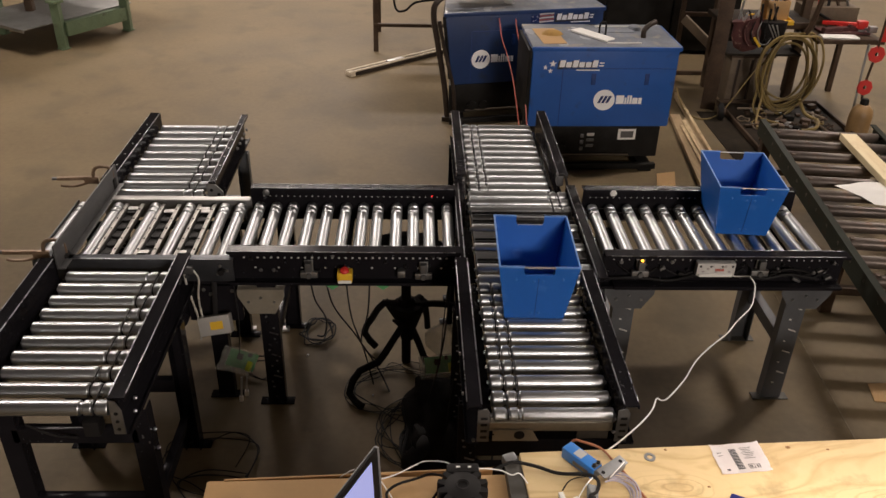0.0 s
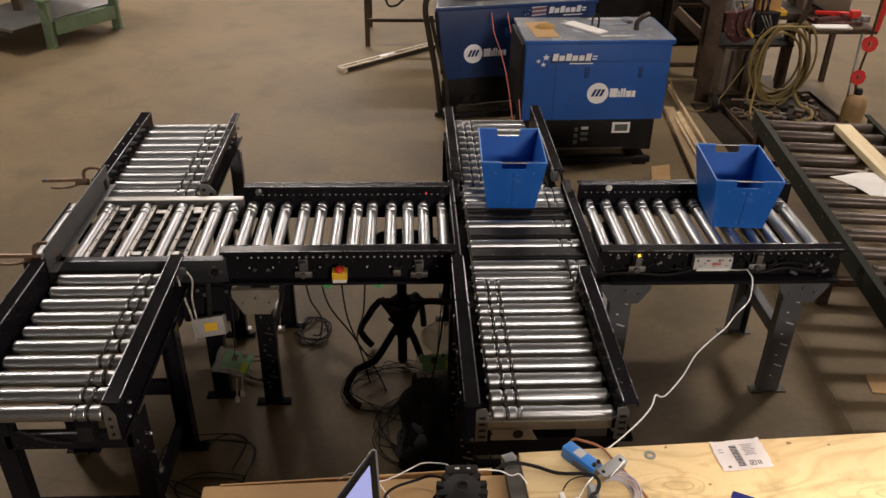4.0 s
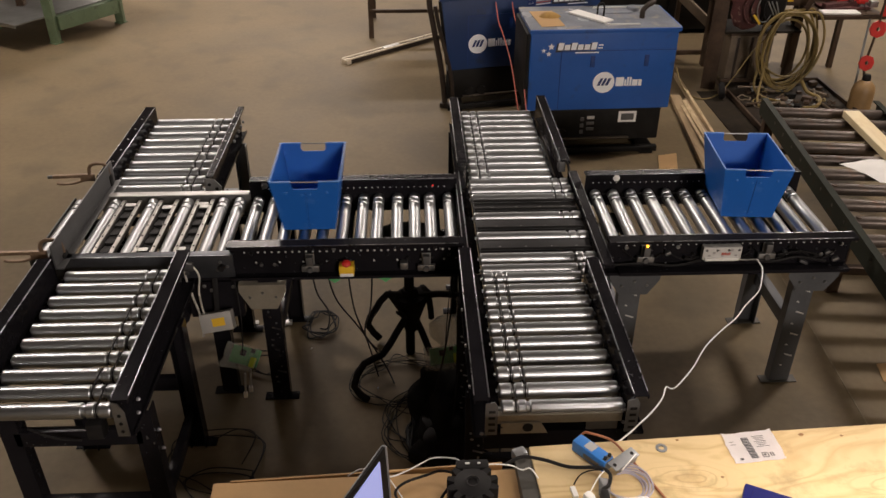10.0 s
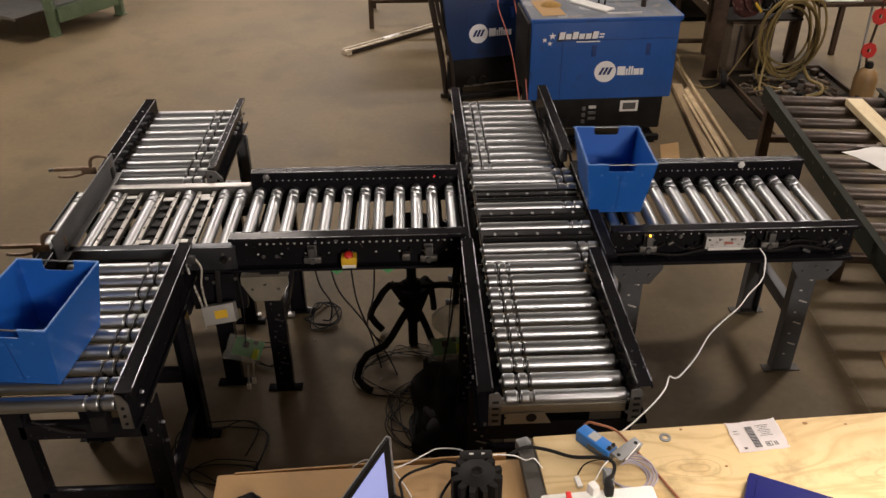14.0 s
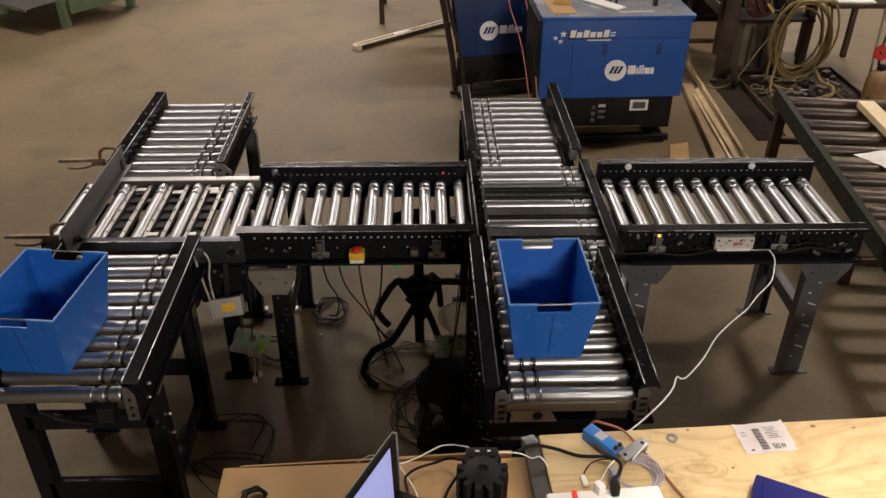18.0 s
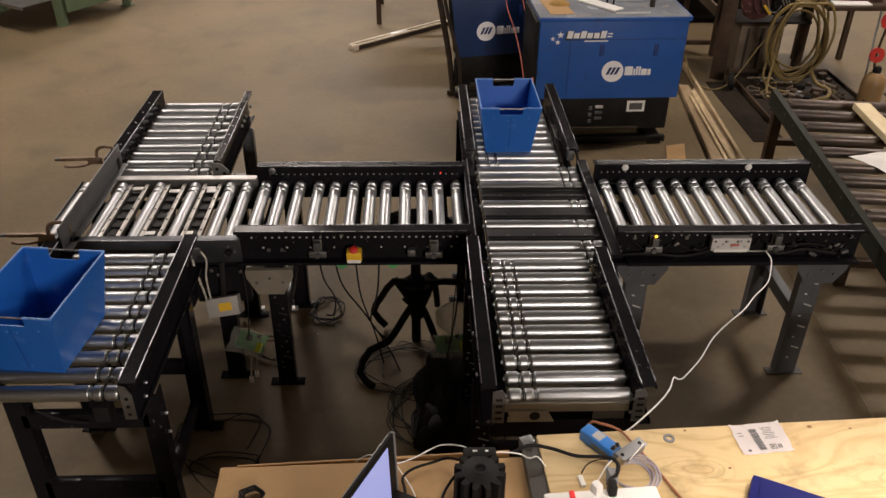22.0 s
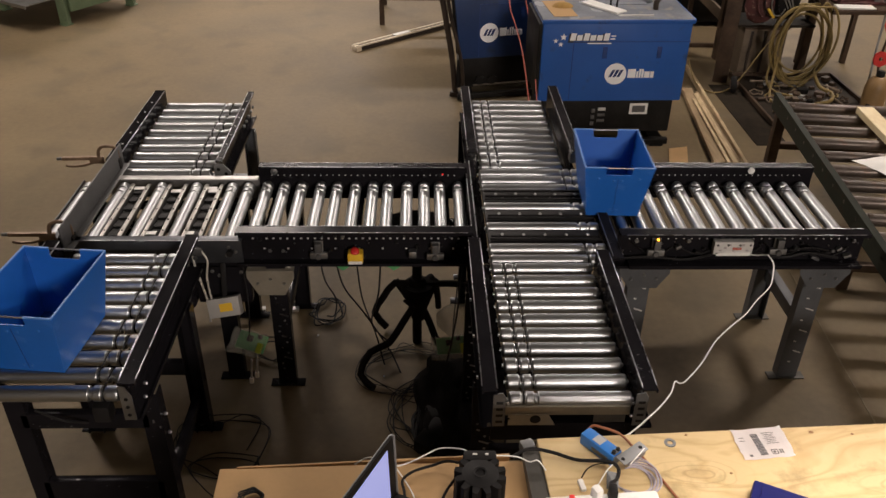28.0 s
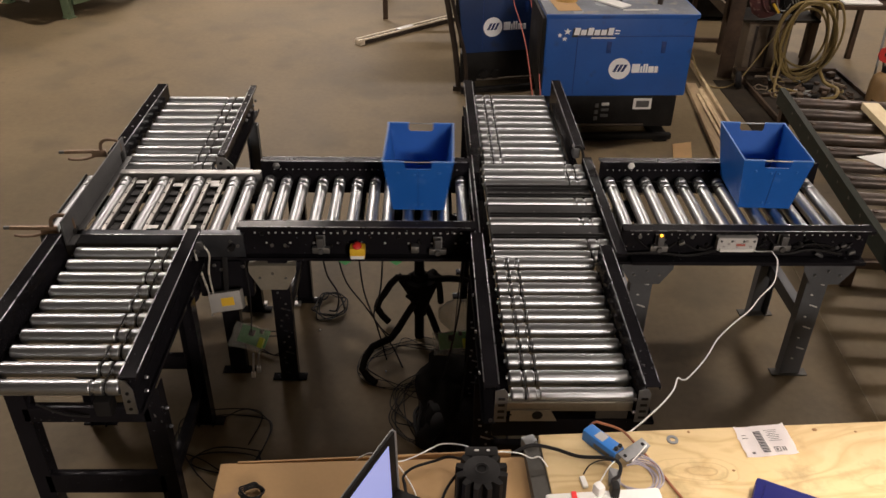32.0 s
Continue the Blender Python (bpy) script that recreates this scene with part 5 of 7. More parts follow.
for k in range(14):
    w = (0.0026, 0.0038, 0.0022, 0.0034)[k % 4]
    box((-0.012, 0.029 - 0.0052 * k, 0.0022), (0.019, w, 0.0006), 0, None, bars)
for k in range(7):
    box((0.026, 0.032 - 0.006 * k, 0.0022), (0.034 - 0.006 * (k % 3), 0.0008, 0.0006), 0, None, bars)
for p, q in (((0.018, -0.026), (0.016, 0.0016)), ((0.018, -0.040), (0.016, 0.0016)), ((0.0105, -0.033), (0.0016, 0.014)), ((0.0255, -0.033), (0.0016, 0.014)), ((0.017, -0.033), (0.006, 0.006)), ((0.033, -0.033), (0.003, 0.013)), ((0.039, -0.033), (0.003, 0.013)), ((-0.048, -0.040), (0.008, 0.006)), ((-0.05, 0.02), (0.012, 0.0012)), ((-0.05, 0.01), (0.014, 0.0012))):
    box((*p, 0.0022), (*q, 0.0006), 0, None, bars)
bmesh.ops.transform(bars, matrix=lm, verts=bars.verts)
tagged(part("printed_bar", bars, material("grey_print", (0.13, 0.13, 0.14), 0.6, 0, 0.3, 60, 90, 0), sheet), kind="stuff")
solid("washer", lathe([(0.008, 0), (0.0165, 0), (0.0165, 0.002), (0.008, 0.002), (0.008, 0)], 28, Matrix.Translation((0.174, -1.298, TZ + 0.0005)) @ Matrix.Diagonal((0.9, 0.9, 1, 1))), BKT, (0.17, -1.298, TZ), "flat steel washer lying on the bench", "washer")
LILAC = material("grey_lilac_cable", (0.38, 0.35, 0.40), 0.35, 0, 0.15, 20, 60, 0)
WIRE2 = material("white_tie", (0.84, 0.82, 0.78), 0.5, 0, 0.05, 20, 60, 0)
pw = thing("photo_sensor", (-0.02, -1.327, TZ), "blue sensor with a steel bracket and its cable", "sensor")
sm = Matrix.Translation((-0.0125, -1.326, TZ + 0.0185)) @ Matrix.Rotation(radians(-51), 4, "Z")
bm = box((0, 0, 0), (0.106, 0.036, 0.036), 0.005)
bmesh.ops.transform(bm, matrix=sm, verts=bm.verts)
sb = part("body", bm, material("sky_blue_plastic", (0.03, 0.19, 0.58), 0.4, 0, 0.08, 12, 60, 0.02), pw)
bm = box((-0.006, 0.0, 0.0188), (0.026, 0.026, 0.001), 0)
bmesh.ops.transform(bm, matrix=sm, verts=bm.verts)
part("sticker", bm, CLEARGREY, sb)
for q, z in (((0.012, -0.0188, -0.004), (0.05, 0.002, 0.012)), ((0.046, 0.0, 0.0195), (0.012, 0.026, 0.003)), ((0.0535, 0.0, 0.0), (0.003, 0.03, 0.028))):
    bm = box(q, z, 0.0006)
    bmesh.ops.transform(bm, matrix=sm, verts=bm.verts)
    part("grey_face", bm, STEEL, sb)
for q in (-0.008, 0.008):
    bm = rod((0.046, q, 0.02), (0.046, q, 0.026), 0.005, seg=10)
    bmesh.ops.transform(bm, matrix=sm, verts=bm.verts)
    part("screw", bm, RUBBER, sb)
bq = Matrix.Translation((0.058, -1.362, TZ + 0.032)) @ Matrix.Rotation(radians(37), 4, "Z") @ Matrix.Rotation(radians(8), 4, "X")
bm = box((0, 0, 0), (0.088, 0.030, 0.003), 0.001)
box((0.005, -0.0145, -0.009), (0.06, 0.002, 0.02), 0.0006, None, bm)
bmesh.ops.transform(bm, matrix=bq, verts=bm.verts)
bk = part("bracket", bm, BKT, pw)
for x in (-0.034, 0.03):
    part("hole", rod(bq @ Vector((x, 0, 0.0013)), bq @ Vector((x, 0, 0.0023)), 0.005), RUBBER, bk)
part("bracket_foot", plate([(-0.016, -1.418, TZ + 0.03), (0.014, -1.424, TZ + 0.026), (0.004, -1.466, TZ + 0.006), (-0.02, -1.452, TZ + 0.006)], (0, 0, 1), 0.003), STEEL, pw)
for k in range(7):
    a0, rx, ry = 1.9 - 0.12 * (k % 3), 0.043 + 0.0034 * k, 0.040 + 0.0034 * k
    span = 5.2 if k < 2 else 3.9
    part("coiled_cable", tube([(0.052 + 0.002 * (k % 2) + rx * math.cos(a0 - j * span / 11), -1.424 - 0.001 * k + ry * math.sin(a0 - j * span / 11), TZ + 0.004 + 0.003 * k + 0.004 * math.sin(j + k)) for j in range(12)], 0.0019, seg=6), LILAC, pw)
part("thin_wire", tube([(-0.074, -1.416, TZ + 0.006), (-0.057, -1.395, TZ + 0.014), (-0.031, -1.384, TZ + 0.018), (0.0, -1.384, TZ + 0.02)], 0.0018, seg=6), RUBBER, pw)
part("plug", box((-0.077, -1.440, TZ + 0.006), (0.014, 0.034, 0.010), 0.004, Matrix.Rotation(0.15, 4, "Z")), WHITE, pw, "small white plug")
part("cable_tie", tube([(-0.05, -1.46, TZ + 0.006), (-0.02, -1.425, TZ + 0.034), (0.0, -1.405, TZ + 0.038)], 0.0016, seg=6), WIRE2, pw)
part("cable_tie", tube([(0.045, -1.40, TZ + 0.034), (0.07, -1.375, TZ + 0.038), (0.09, -1.352, TZ + 0.038)], 0.0014, seg=6), WIRE2, pw)
solid("orange_cord", tube([(-0.045, -1.235, TZ - 0.06), (-0.02, -1.242, TZ + 0.004), (0.003, -1.254, TZ + 0.014), (0.048, -1.277, TZ + 0.012), (0.074, -1.327, TZ + 0.012), (0.108, -1.394, TZ + 0.008), (0.138, -1.466, TZ + 0.006), (0.165, -1.53, TZ + 0.006), (0.21, -1.62, TZ + 0.006)], 0.0034), material("orange_cord", (0.30, 0.105, 0.045), 0.5, 0, 0.15, 20, 60, 0), (0.15, -1.45, TZ), "orange-brown cord lying across the bench", "cord")
solid("black_mains_lead", tube([(-0.237, -1.353, TZ + 0.012), (-0.193, -1.332, TZ + 0.018), (-0.137, -1.342, TZ + 0.016), (-0.077, -1.366, TZ + 0.014), (-0.01, -1.386, TZ + 0.03), (0.012, -1.412, TZ + 0.036), (0.005, -1.441, TZ + 0.03), (-0.018, -1.472, TZ + 0.05), (-0.024, -1.49, TZ + 0.06)], 0.0046), RUBBER, (-0.05, -1.36, TZ), "black power cord leading to the outlet strip", "cord")
ps = thing("outlet_strip", (-0.07, -1.51, TZ), "white outlet strip with a red lit switch", "outlet strip")
part("case", box((-0.045, -1.527, TZ + 0.022), (0.27, 0.06, 0.044), 0.008, Matrix.Rotation(radians(4), 4, "Z")), WHITE, ps)
part("red_switch", box((-0.116, -1.517, TZ + 0.047), (0.012, 0.022, 0.008), 0.002), glow("red_switch", (0.6, 0.02, 0.02), 0.3), ps)
part("plug", box((-0.022, -1.508, TZ + 0.052), (0.020, 0.028, 0.046), 0.006), RUBBER, ps, "black plug")
part("plug", box((-0.058, -1.505, TZ + 0.05), (0.022, 0.026, 0.042), 0.008, Matrix.Rotation(0.5, 4, "Z")), WHITE, ps, "white plug")
bt = thing("blue_case", (0.4, -1.56, TZ), "dark blue plastic case lying on the bench", "case")
part("shell", box((0.405, -1.572, TZ + 0.0205), (0.24, 0.14, 0.04), 0.006, Matrix.Rotation(radians(-27), 4, "Z")), NAVY := material("navy_plastic", (0.007, 0.009, 0.105), 0.5, 0, 0.1, 9, 60, 0.02, spec=0.15), bt)
part("ridge", box((0.405, -1.572, TZ + 0.042), (0.20, 0.10, 0.005), 0.002, Matrix.Rotation(radians(-27), 4, "Z")), NAVY, bt)
part("yellow_strip", box((0.41, -1.595, TZ + 0.045), (0.16, 0.03, 0.002), 0.0, Matrix.Rotation(radians(-27), 4, "Z")), CARD, bt, "tan paper strip")

# cardboard box under the laptop
CB = 0.75
cb = thing("cardboard_box", (-0.58, -1.62, 0), "large brown cardboard box standing on the floor", "cardboard box")
part("body", box((-0.583, -1.62, CB / 2), (0.77, 0.62, CB - 0.004), 0.006, Matrix.Rotation(radians(1.5), 4, "Z")), CARD, cb)
part("flap", box((-0.583, -1.47, CB + 0.002), (0.768, 0.30, 0.005), 0.001, Matrix.Rotation(radians(1.5), 4, "Z")), CARD, cb)
part("flap", box((-0.583, -1.30, CB - 0.03), (0.70, 0.006, 0.06), 0.001, Matrix.Rotation(radians(3.2), 4, "Z")), CARD, cb)
lp = thing("laptop", (-0.6, -1.52, CB + 0.006), "open laptop with a lit screen seen edge on", "laptop")
part("base", box((-0.50, -1.61, CB + 0.014), (0.21, 0.31, 0.018), 0.004, Matrix.Rotation(radians(-27), 4, "Z")), DARKMETAL, lp)
LM = Matrix.Translation((-0.60, -1.555, CB + 0.105)) @ Matrix.Rotation(radians(-27), 4, "Z") @ Matrix.Rotation(radians(-2), 4, "Y")


def on_lid(c, size, bev):
    bm = box(c, size, bev)
    bmesh.ops.transform(bm, matrix=LM, verts=bm.verts)
    return bm


lid = part("lid", on_lid((0, 0, 0), (0.008, 0.31, 0.20), 0.002), DARKMETAL, lp)
part("screen", on_lid((0.0045, -0.010, -0.002), (0.002, 0.268, 0.168), 0), SCREEN, lid, "lit pale blue screen")
part("edge_trim", on_lid((0.001, 0.157, 0), (0.012, 0.004, 0.202), 0.001), ALU, lid, "bright edge trim")
part("back_shell", on_lid((-0.005, 0, 0), (0.003, 0.312, 0.202), 0.001), GALV, lid)
mb = thing("finned_motor", (-0.325, -1.45, CB + 0.005), "black finned motor block standing on the box", "motor")
prof = []
for k in range(24):
    a = 2 * math.pi * k / 24
    for da, r in ((-0.09, 0.062), (-0.045, 0.062 if k % 2 else 0.05), (0.045, 0.062 if k % 2 else 0.05), (0.09, 0.062)):
        prof.append(((r if k % 2 else r - 0.012) * math.cos(a + da), (r if k % 2 else r - 0.012) * math.sin(a + da)))
part("finned_body", sweep(prof, (-0.325, -1.45, CB + 0.006), (-0.325, -1.45, CB + 0.115), (1, 0, 0), (0, 1, 0)), RUBBER, mb)
part("cap", lathe([(0, -0.03), (0.011, -0.03), (0.012, 0.004), (0.016, 0.006), (0.022, 0.002), (0.04, 0.002), (0.044, 0), (0.012, -0.002)], 20, Matrix.Translation((-0.325, -1.45, CB + 0.115))), RUBBER, mb)
part("terminal", box((-0.322, -1.392, CB + 0.092), (0.080, 0.03, 0.05), 0.006), RUBBER, mb)
part("pin", box((-0.334, -1.392, CB + 0.118), (0.011, 0.004, 0.003), 0.001), WHITE, mb)
part("pin", box((-0.306, -1.392, CB + 0.118), (0.008, 0.004, 0.003), 0.001), WHITE, mb)
WIRE = material("white_wire", (0.90, 0.89, 0.86), 0.5, 0, 0.05, 20, 60, 0)
for pts, at, lab in (([(-0.63, -1.345, CB + 0.035), (-0.596, -1.336, CB + 0.05), (-0.56, -1.35, CB + 0.05), (-0.525, -1.365, CB + 0.05), (-0.483, -1.348, CB + 0.05), (-0.441, -1.33, CB + 0.06), (-0.412, -1.325, CB + 0.07), (-0.36, -1.345, CB + 0.085), (-0.34, -1.38, CB + 0.10)], (-0.5, -1.34, CB), "thin white wire looping to the motor"),
                     ([(-0.535, -1.322, CB + 0.012), (-0.505, -1.375, CB + 0.010), (-0.484, -1.42, CB + 0.010), (-0.475, -1.46, CB + 0.010), (-0.47, -1.52, CB + 0.010)], (-0.49, -1.42, CB), "thin white wire on the cardboard box"),
                     ([(-0.295, -1.385, CB + 0.10), (-0.27, -1.366, CB + 0.085), (-0.224, -1.359, CB + 0.072), (-0.197, -1.373, CB + 0.07), (-0.178, -1.382, TZ + 0.03), (-0.158, -1.392, TZ + 0.006)], (-0.2, -1.37, CB), "thin white wire leading from the motor to the bench")):
    solid("white_wire", tube(pts, 0.0017), WIRE, at, lab, "wire", "white wires")
for pts in ([(-0.37, -1.38, CB + 0.075), (-0.40, -1.345, CB + 0.045), (-0.433, -1.335, CB + 0.02), (-0.484, -1.352, CB + 0.016), (-0.510, -1.378, CB + 0.014), (-0.506, -1.41, CB + 0.012), (-0.498, -1.47, CB + 0.012), (-0.485, -1.56, CB + 0.012)],
            [(-0.375, -1.40, CB + 0.05), (-0.392, -1.40, CB + 0.02), (-0.41, -1.43, CB + 0.010), (-0.43, -1.50, CB + 0.010), (-0.44, -1.56, CB + 0.010)]):
    solid("black_wire", tube(pts, 0.0036), RUBBER, (pts[4][0], pts[4][1], CB), "black wire looping over the cardboard box", "wire", "black wires")
solid("black_cable_coil", tube([(-0.875 + (0.022 + 0.003 * (k % 4)) * math.cos(k * 0.7), -1.432 + (0.018 + 0.003 * (k % 3)) * math.sin(k * 0.7), CB + 0.008 + 0.0006 * k) for k in range(34)], 0.0022), RUBBER, (-0.875, -1.432, CB + 0.005), "small coil of black cable on the box", "cable")


# ---- roller rack beside the right conveyor ----
RK = Matrix.Translation((1.76, 2.03, 0)) @ Matrix.Rotation(radians(-6.1), 4, "Z")
rw = lambda *c: RK @ Vector(c)
rack = thing("roller_rack", (1.9, 0.8, 0), "dark green gravity roller rack with worn steel rollers", "roller rack")
for x, o in ((0.0, 1), (0.72, -1)):
    prof = [(0, 0), (0.036, 0), (0.036, 0.006), (0.006, 0.006), (0.006, 0.094), (0.036, 0.094), (0.036, 0.1), (0, 0.1)]
    part("side_rail", sweep([(a * o, b) for a, b in prof], rw(x, -3.0, 0.335), rw(x, 0.02, 0.335), (RK.to_3x3() @ Vector((1, 0, 0))), (0, 0, 1)), DARKGREEN, rack)
rkm = mesh_of(lathe([(0, -0.36), (0.01, -0.36), (0.01, -0.325), (0.027, -0.325), (0.03, -0.32), (0.03, 0.32), (0.027, 0.325), (0.01, 0.325), (0.01, 0.36), (0, 0.36)], 18, Matrix.Rotation(radians(90), 4, "Y")), "rack_roller", material("worn_dark_roller", (0.115, 0.092, 0.078), 0.42, 0.5, 0.35, 7, 80, 0.08, dirt=(0.10, 0.06, 0.04), amount=0.15, island=0.25))
for k in range(17):
    piece("roller", rkm, RK @ Matrix.Translation((0.36, -0.13 - 0.172 * k, 0.40)), rack)
for x, y in ((0.03, -0.1), (0.69, -0.1), (0.03, -1.5), (0.69, -1.5)):
    part("leg", bar(rw(x, y, 0.004), rw(x, y, 0.335), 0.06, 0.05), RUST, rack)
for y in (-0.1, -1.5):
    part("cross_bar", bar(rw(0.04, y, 0.13), rw(0.68, y, 0.13), 0.04, 0.04), RUST, rack)
for k in range(9):
    part("lug", box(rw(0.055, -0.2 - 0.33 * k, 0.436), (0.02, 0.025, 0.006), 0.002), RUST, rack)
solid("pine_board", bar(rw(0.45, -0.25, 0.451), rw(0.50, -1.65, 0.451), 0.095, 0.04, None, 0.003), PINE, rw(0.47, -0.9, 0.431), "pale pine board lying on the rack rollers", "board")
sh = bmesh.new()
pts = [(0.16, -0.93), (0.34, -0.86), (0.62, -0.88), (0.66, -1.12), (0.46, -1.17), (0.30, -1.13), (0.27, -1.03)]
grid = [sh.verts.new(rw(x, y, 0.434 + 0.012 * math.sin(9 * x) * math.sin(7 * y))) for x, y in pts]
mid = sh.verts.new(rw(0.45, -1.0, 0.452))
for k in range(len(grid)):
    sh.faces.new((grid[k], grid[(k + 1) % len(grid)], mid))
bmesh.ops.subdivide_edges(sh, edges=sh.edges[:], cuts=3, use_grid_fill=True)
for v in sh.verts:
    v.co.z += 0.006 * noise.noise(v.co * 14)
bmesh.ops.solidify(sh, geom=sh.faces[:], thickness=0.0015)
solid("paper_sheet", sh, PAPER, rw(0.45, -1.0, 0.431), "crumpled white paper sheet lying on the rack rollers", "paper")

# ---- boards on the floor beside the welder ----
GREYWOOD = wood("weathered_board", (0.58, 0.45, 0.27), (0.30, 0.21, 0.11), "Y", 10.0)
for a, b, w, h, mat in (((1.405, 1.56, 0.018), (1.575, 3.15, 0.018), 0.075, 0.034, OLDWOOD),
                        ((1.468, 1.60, 0.042), (1.556, 2.90, 0.042), 0.022, 0.012, GREYWOOD), ((1.518, 1.60, 0.022), (1.606, 3.02, 0.022), 0.036, 0.04, GREYWOOD),
                        ((1.556, 1.58, 0.014), (1.640, 3.1, 0.014), 0.018, 0.026, OLDWOOD), ((1.580, 1.62, 0.024), (1.708, 3.62, 0.024), 0.022, 0.046, GREYWOOD)):
    solid("board", bar(a, b, w, h, None, 0.003), mat, ((a[0] + b[0]) / 2, (a[1] + b[1]) / 2, 0), "rough wooden board lying on the floor", "board", "boards on the floor")
solid("cardboard_scrap", plate([(1.121, 1.887, 0.003), (1.247, 1.905, 0.004), (1.303, 2.141, 0.012), (1.176, 2.121, 0.006)], (0, 0, 1), 0.004), CARD, (1.212, 2.014, 0), "flat scrap of cardboard on the floor", "cardboard")

# ---- tool stand with hose ----
ts = thing("tool_stand", (2.2, 3.5, 0), "brown steel stand loaded with tools", "tool stand")
part("post", bar((1.905, 3.38, 0.004), (1.92, 3.42, 1.05), 0.11, 0.09), RUST, ts)
part("post", bar((2.04, 3.9, 0.004), (2.04, 3.9, 1.05), 0.07, 0.07), RUST, ts)
part("post", bar((2.62, 3.6, 0.004), (2.62, 3.6, 1.05), 0.06, 0.06), RUST, ts)
part("post", bar((1.84, 4.2, 0.004), (1.84, 4.2, 1.05), 0.035, 0.035), RUST, ts)
part("cross_beam", bar((1.84, 4.2, 0.54), (2.12, 4.2, 0.54), 0.03, 0.035), RUST, ts)
part("diagonal", bar((1.85, 4.17, 0.51), (2.06, 3.95, 0.33), 0.03, 0.075), OLDSTEEL := material("dusty_brown_steel", (0.17, 0.13, 0.09), 0.6, 0.3, 0.3, 9, 60, 0.08), ts)
part("cross_beam", bar((1.84, 4.2, 0.02), (2.12, 4.2, 0.02), 0.03, 0.035), RUST, ts)
part("shelf", box((2.26, 3.58, 0.675), (0.70, 0.42, 0.03), 0.004), GRIMYSTEEL, ts)
part("shelf_lip", bar((1.92, 3.37, 0.675), (2.60, 3.37, 0.675), 0.012, 0.05), RUST, ts)
part("lower_shelf", box((2.30, 3.62, 0.42), (0.60, 0.34, 0.02), 0.004), GRIMYSTEEL, ts)
part("clamp_bar", bar((1.975, 3.3, 0.62), (2.035, 3.38, 0.92), 0.014, 0.014), GALV, ts)
part("hook", tube([(2.47, 3.36, 0.60), (2.48, 3.28, 0.60), (2.53, 3.26, 0.72), (2.57, 3.25, 0.98)], 0.02, seg=8), RUST, ts)
tl = thing("tool_bag", (2.14, 3.31, 0.55), "dark red and black tool pouch hanging from the stand", "tool pouch")
part("pouch", lathe([(0, 0), (0.06, 0.005), (0.11, 0.05), (0.125, 0.14), (0.10, 0.22), (0.11, 0.25), (0, 0.25)], 18, Matrix.Translation((2.11, 3.31, 0.50)) @ Matrix.Diagonal((1, 0.5, 1, 1)) @ Matrix.Rotation(-0.25, 4, "Y")), MAROON := material("maroon_cloth", (0.09, 0.028, 0.026), 0.8, 0, 0.5, 14, 90, 0.25, dirt=(0.25, 0.16, 0.13), amount=0.1), tl)
part("pouch", lathe([(0, 0), (0.07, 0.005), (0.1, 0.06), (0.11, 0.2), (0, 0.21)], 18, Matrix.Translation((2.25, 3.29, 0.53)) @ Matrix.Diagonal((1, 0.5, 1, 1))), RUBBER, tl)
part("yellow_handle", bar((2.10, 3.225, 0.62), (2.155, 3.225, 0.555), 0.02, 0.018), YELLOW, tl)
for k, (x, dx) in enumerate(((2.19, 0.06), (2.215, 0.06), (2.25, 0.04))):
    part("bright_tool", bar((x, 3.225, 0.72), (x + dx, 3.225, 0.62), 0.009, 0.009), GALV, tl)
hr = random.Random(8)
for k in range(10):
    x, l = 2.0 + 0.03 * k, hr.uniform(0.03, 0.12)
    part("tool_handle", bar((x, 3.28, 0.70), (x + hr.uniform(-0.05, 0.05), 3.29, 0.745 + l), 0.016, 0.012), (RUBBER, GALV, MAROON, DARKMETAL, RUST, DARKMETAL)[hr.randrange(6)], tl)
for k in range(4):
    a = 0.05 * k
    part("cord_loop", tube([(2.04 + a, 3.24, 0.74), (2.02 + a, 3.23, 0.66), (2.05 + a, 3.225, 0.58), (2.10 + a, 3.225, 0.555 + 0.01 * k), (2.13 + a, 3.23, 0.62)], 0.005, seg=6), (MAROON, RUBBER, GALV, RUBBER)[k], tl)
bx = thing("parts_carton", (2.30, 3.44, 0.69), "small open cardboard carton on the stand", "carton")
for c, z in (((2.30, 3.372), (0.17, 0.006)), ((2.30, 3.508), (0.17, 0.006)), ((2.218, 3.44), (0.006, 0.13)), ((2.382, 3.44), (0.006, 0.13))):
    part("carton_side", box((c[0], c[1], 0.79), (z[0], z[1], 0.14), 0.001), CARD, bx)
part("carton_bottom", box((2.30, 3.44, 0.722), (0.16, 0.13, 0.006), 0.001), CARD, bx)
for k in range(6):
    x = 2.245 + 0.022 * k
    part("steel_part", bar((x, 3.42, 0.73), (x + 0.01 * (k % 3 - 1), 3.45, 0.86 + 0.012 * (k % 3)), 0.018, 0.016), (DARKMETAL, GALV, RUST)[k % 3], bx)
yt = thing("yellow_tray", (2.27, 3.42, 0.69), "yellow plastic tray on the stand", "tray")
part("bottom", box((2.27, 3.42, 0.699), (0.30, 0.2, 0.016), 0.004), YELLOW, yt)
for c, z in (((2.27, 3.322), (0.30, 0.008)), ((2.27, 3.518), (0.30, 0.008)), ((2.124, 3.42), (0.008, 0.19)), ((2.416, 3.42), (0.008, 0.19))):
    part("rim", box((c[0], c[1], 0.712), (z[0], z[1], 0.03), 0.002), YELLOW, yt)
hs = thing("hose_coil", (2.44, 3.26, 0), "coil of dirty yellow air hose hanging from the stand", "hose")
hrng = random.Random(5)
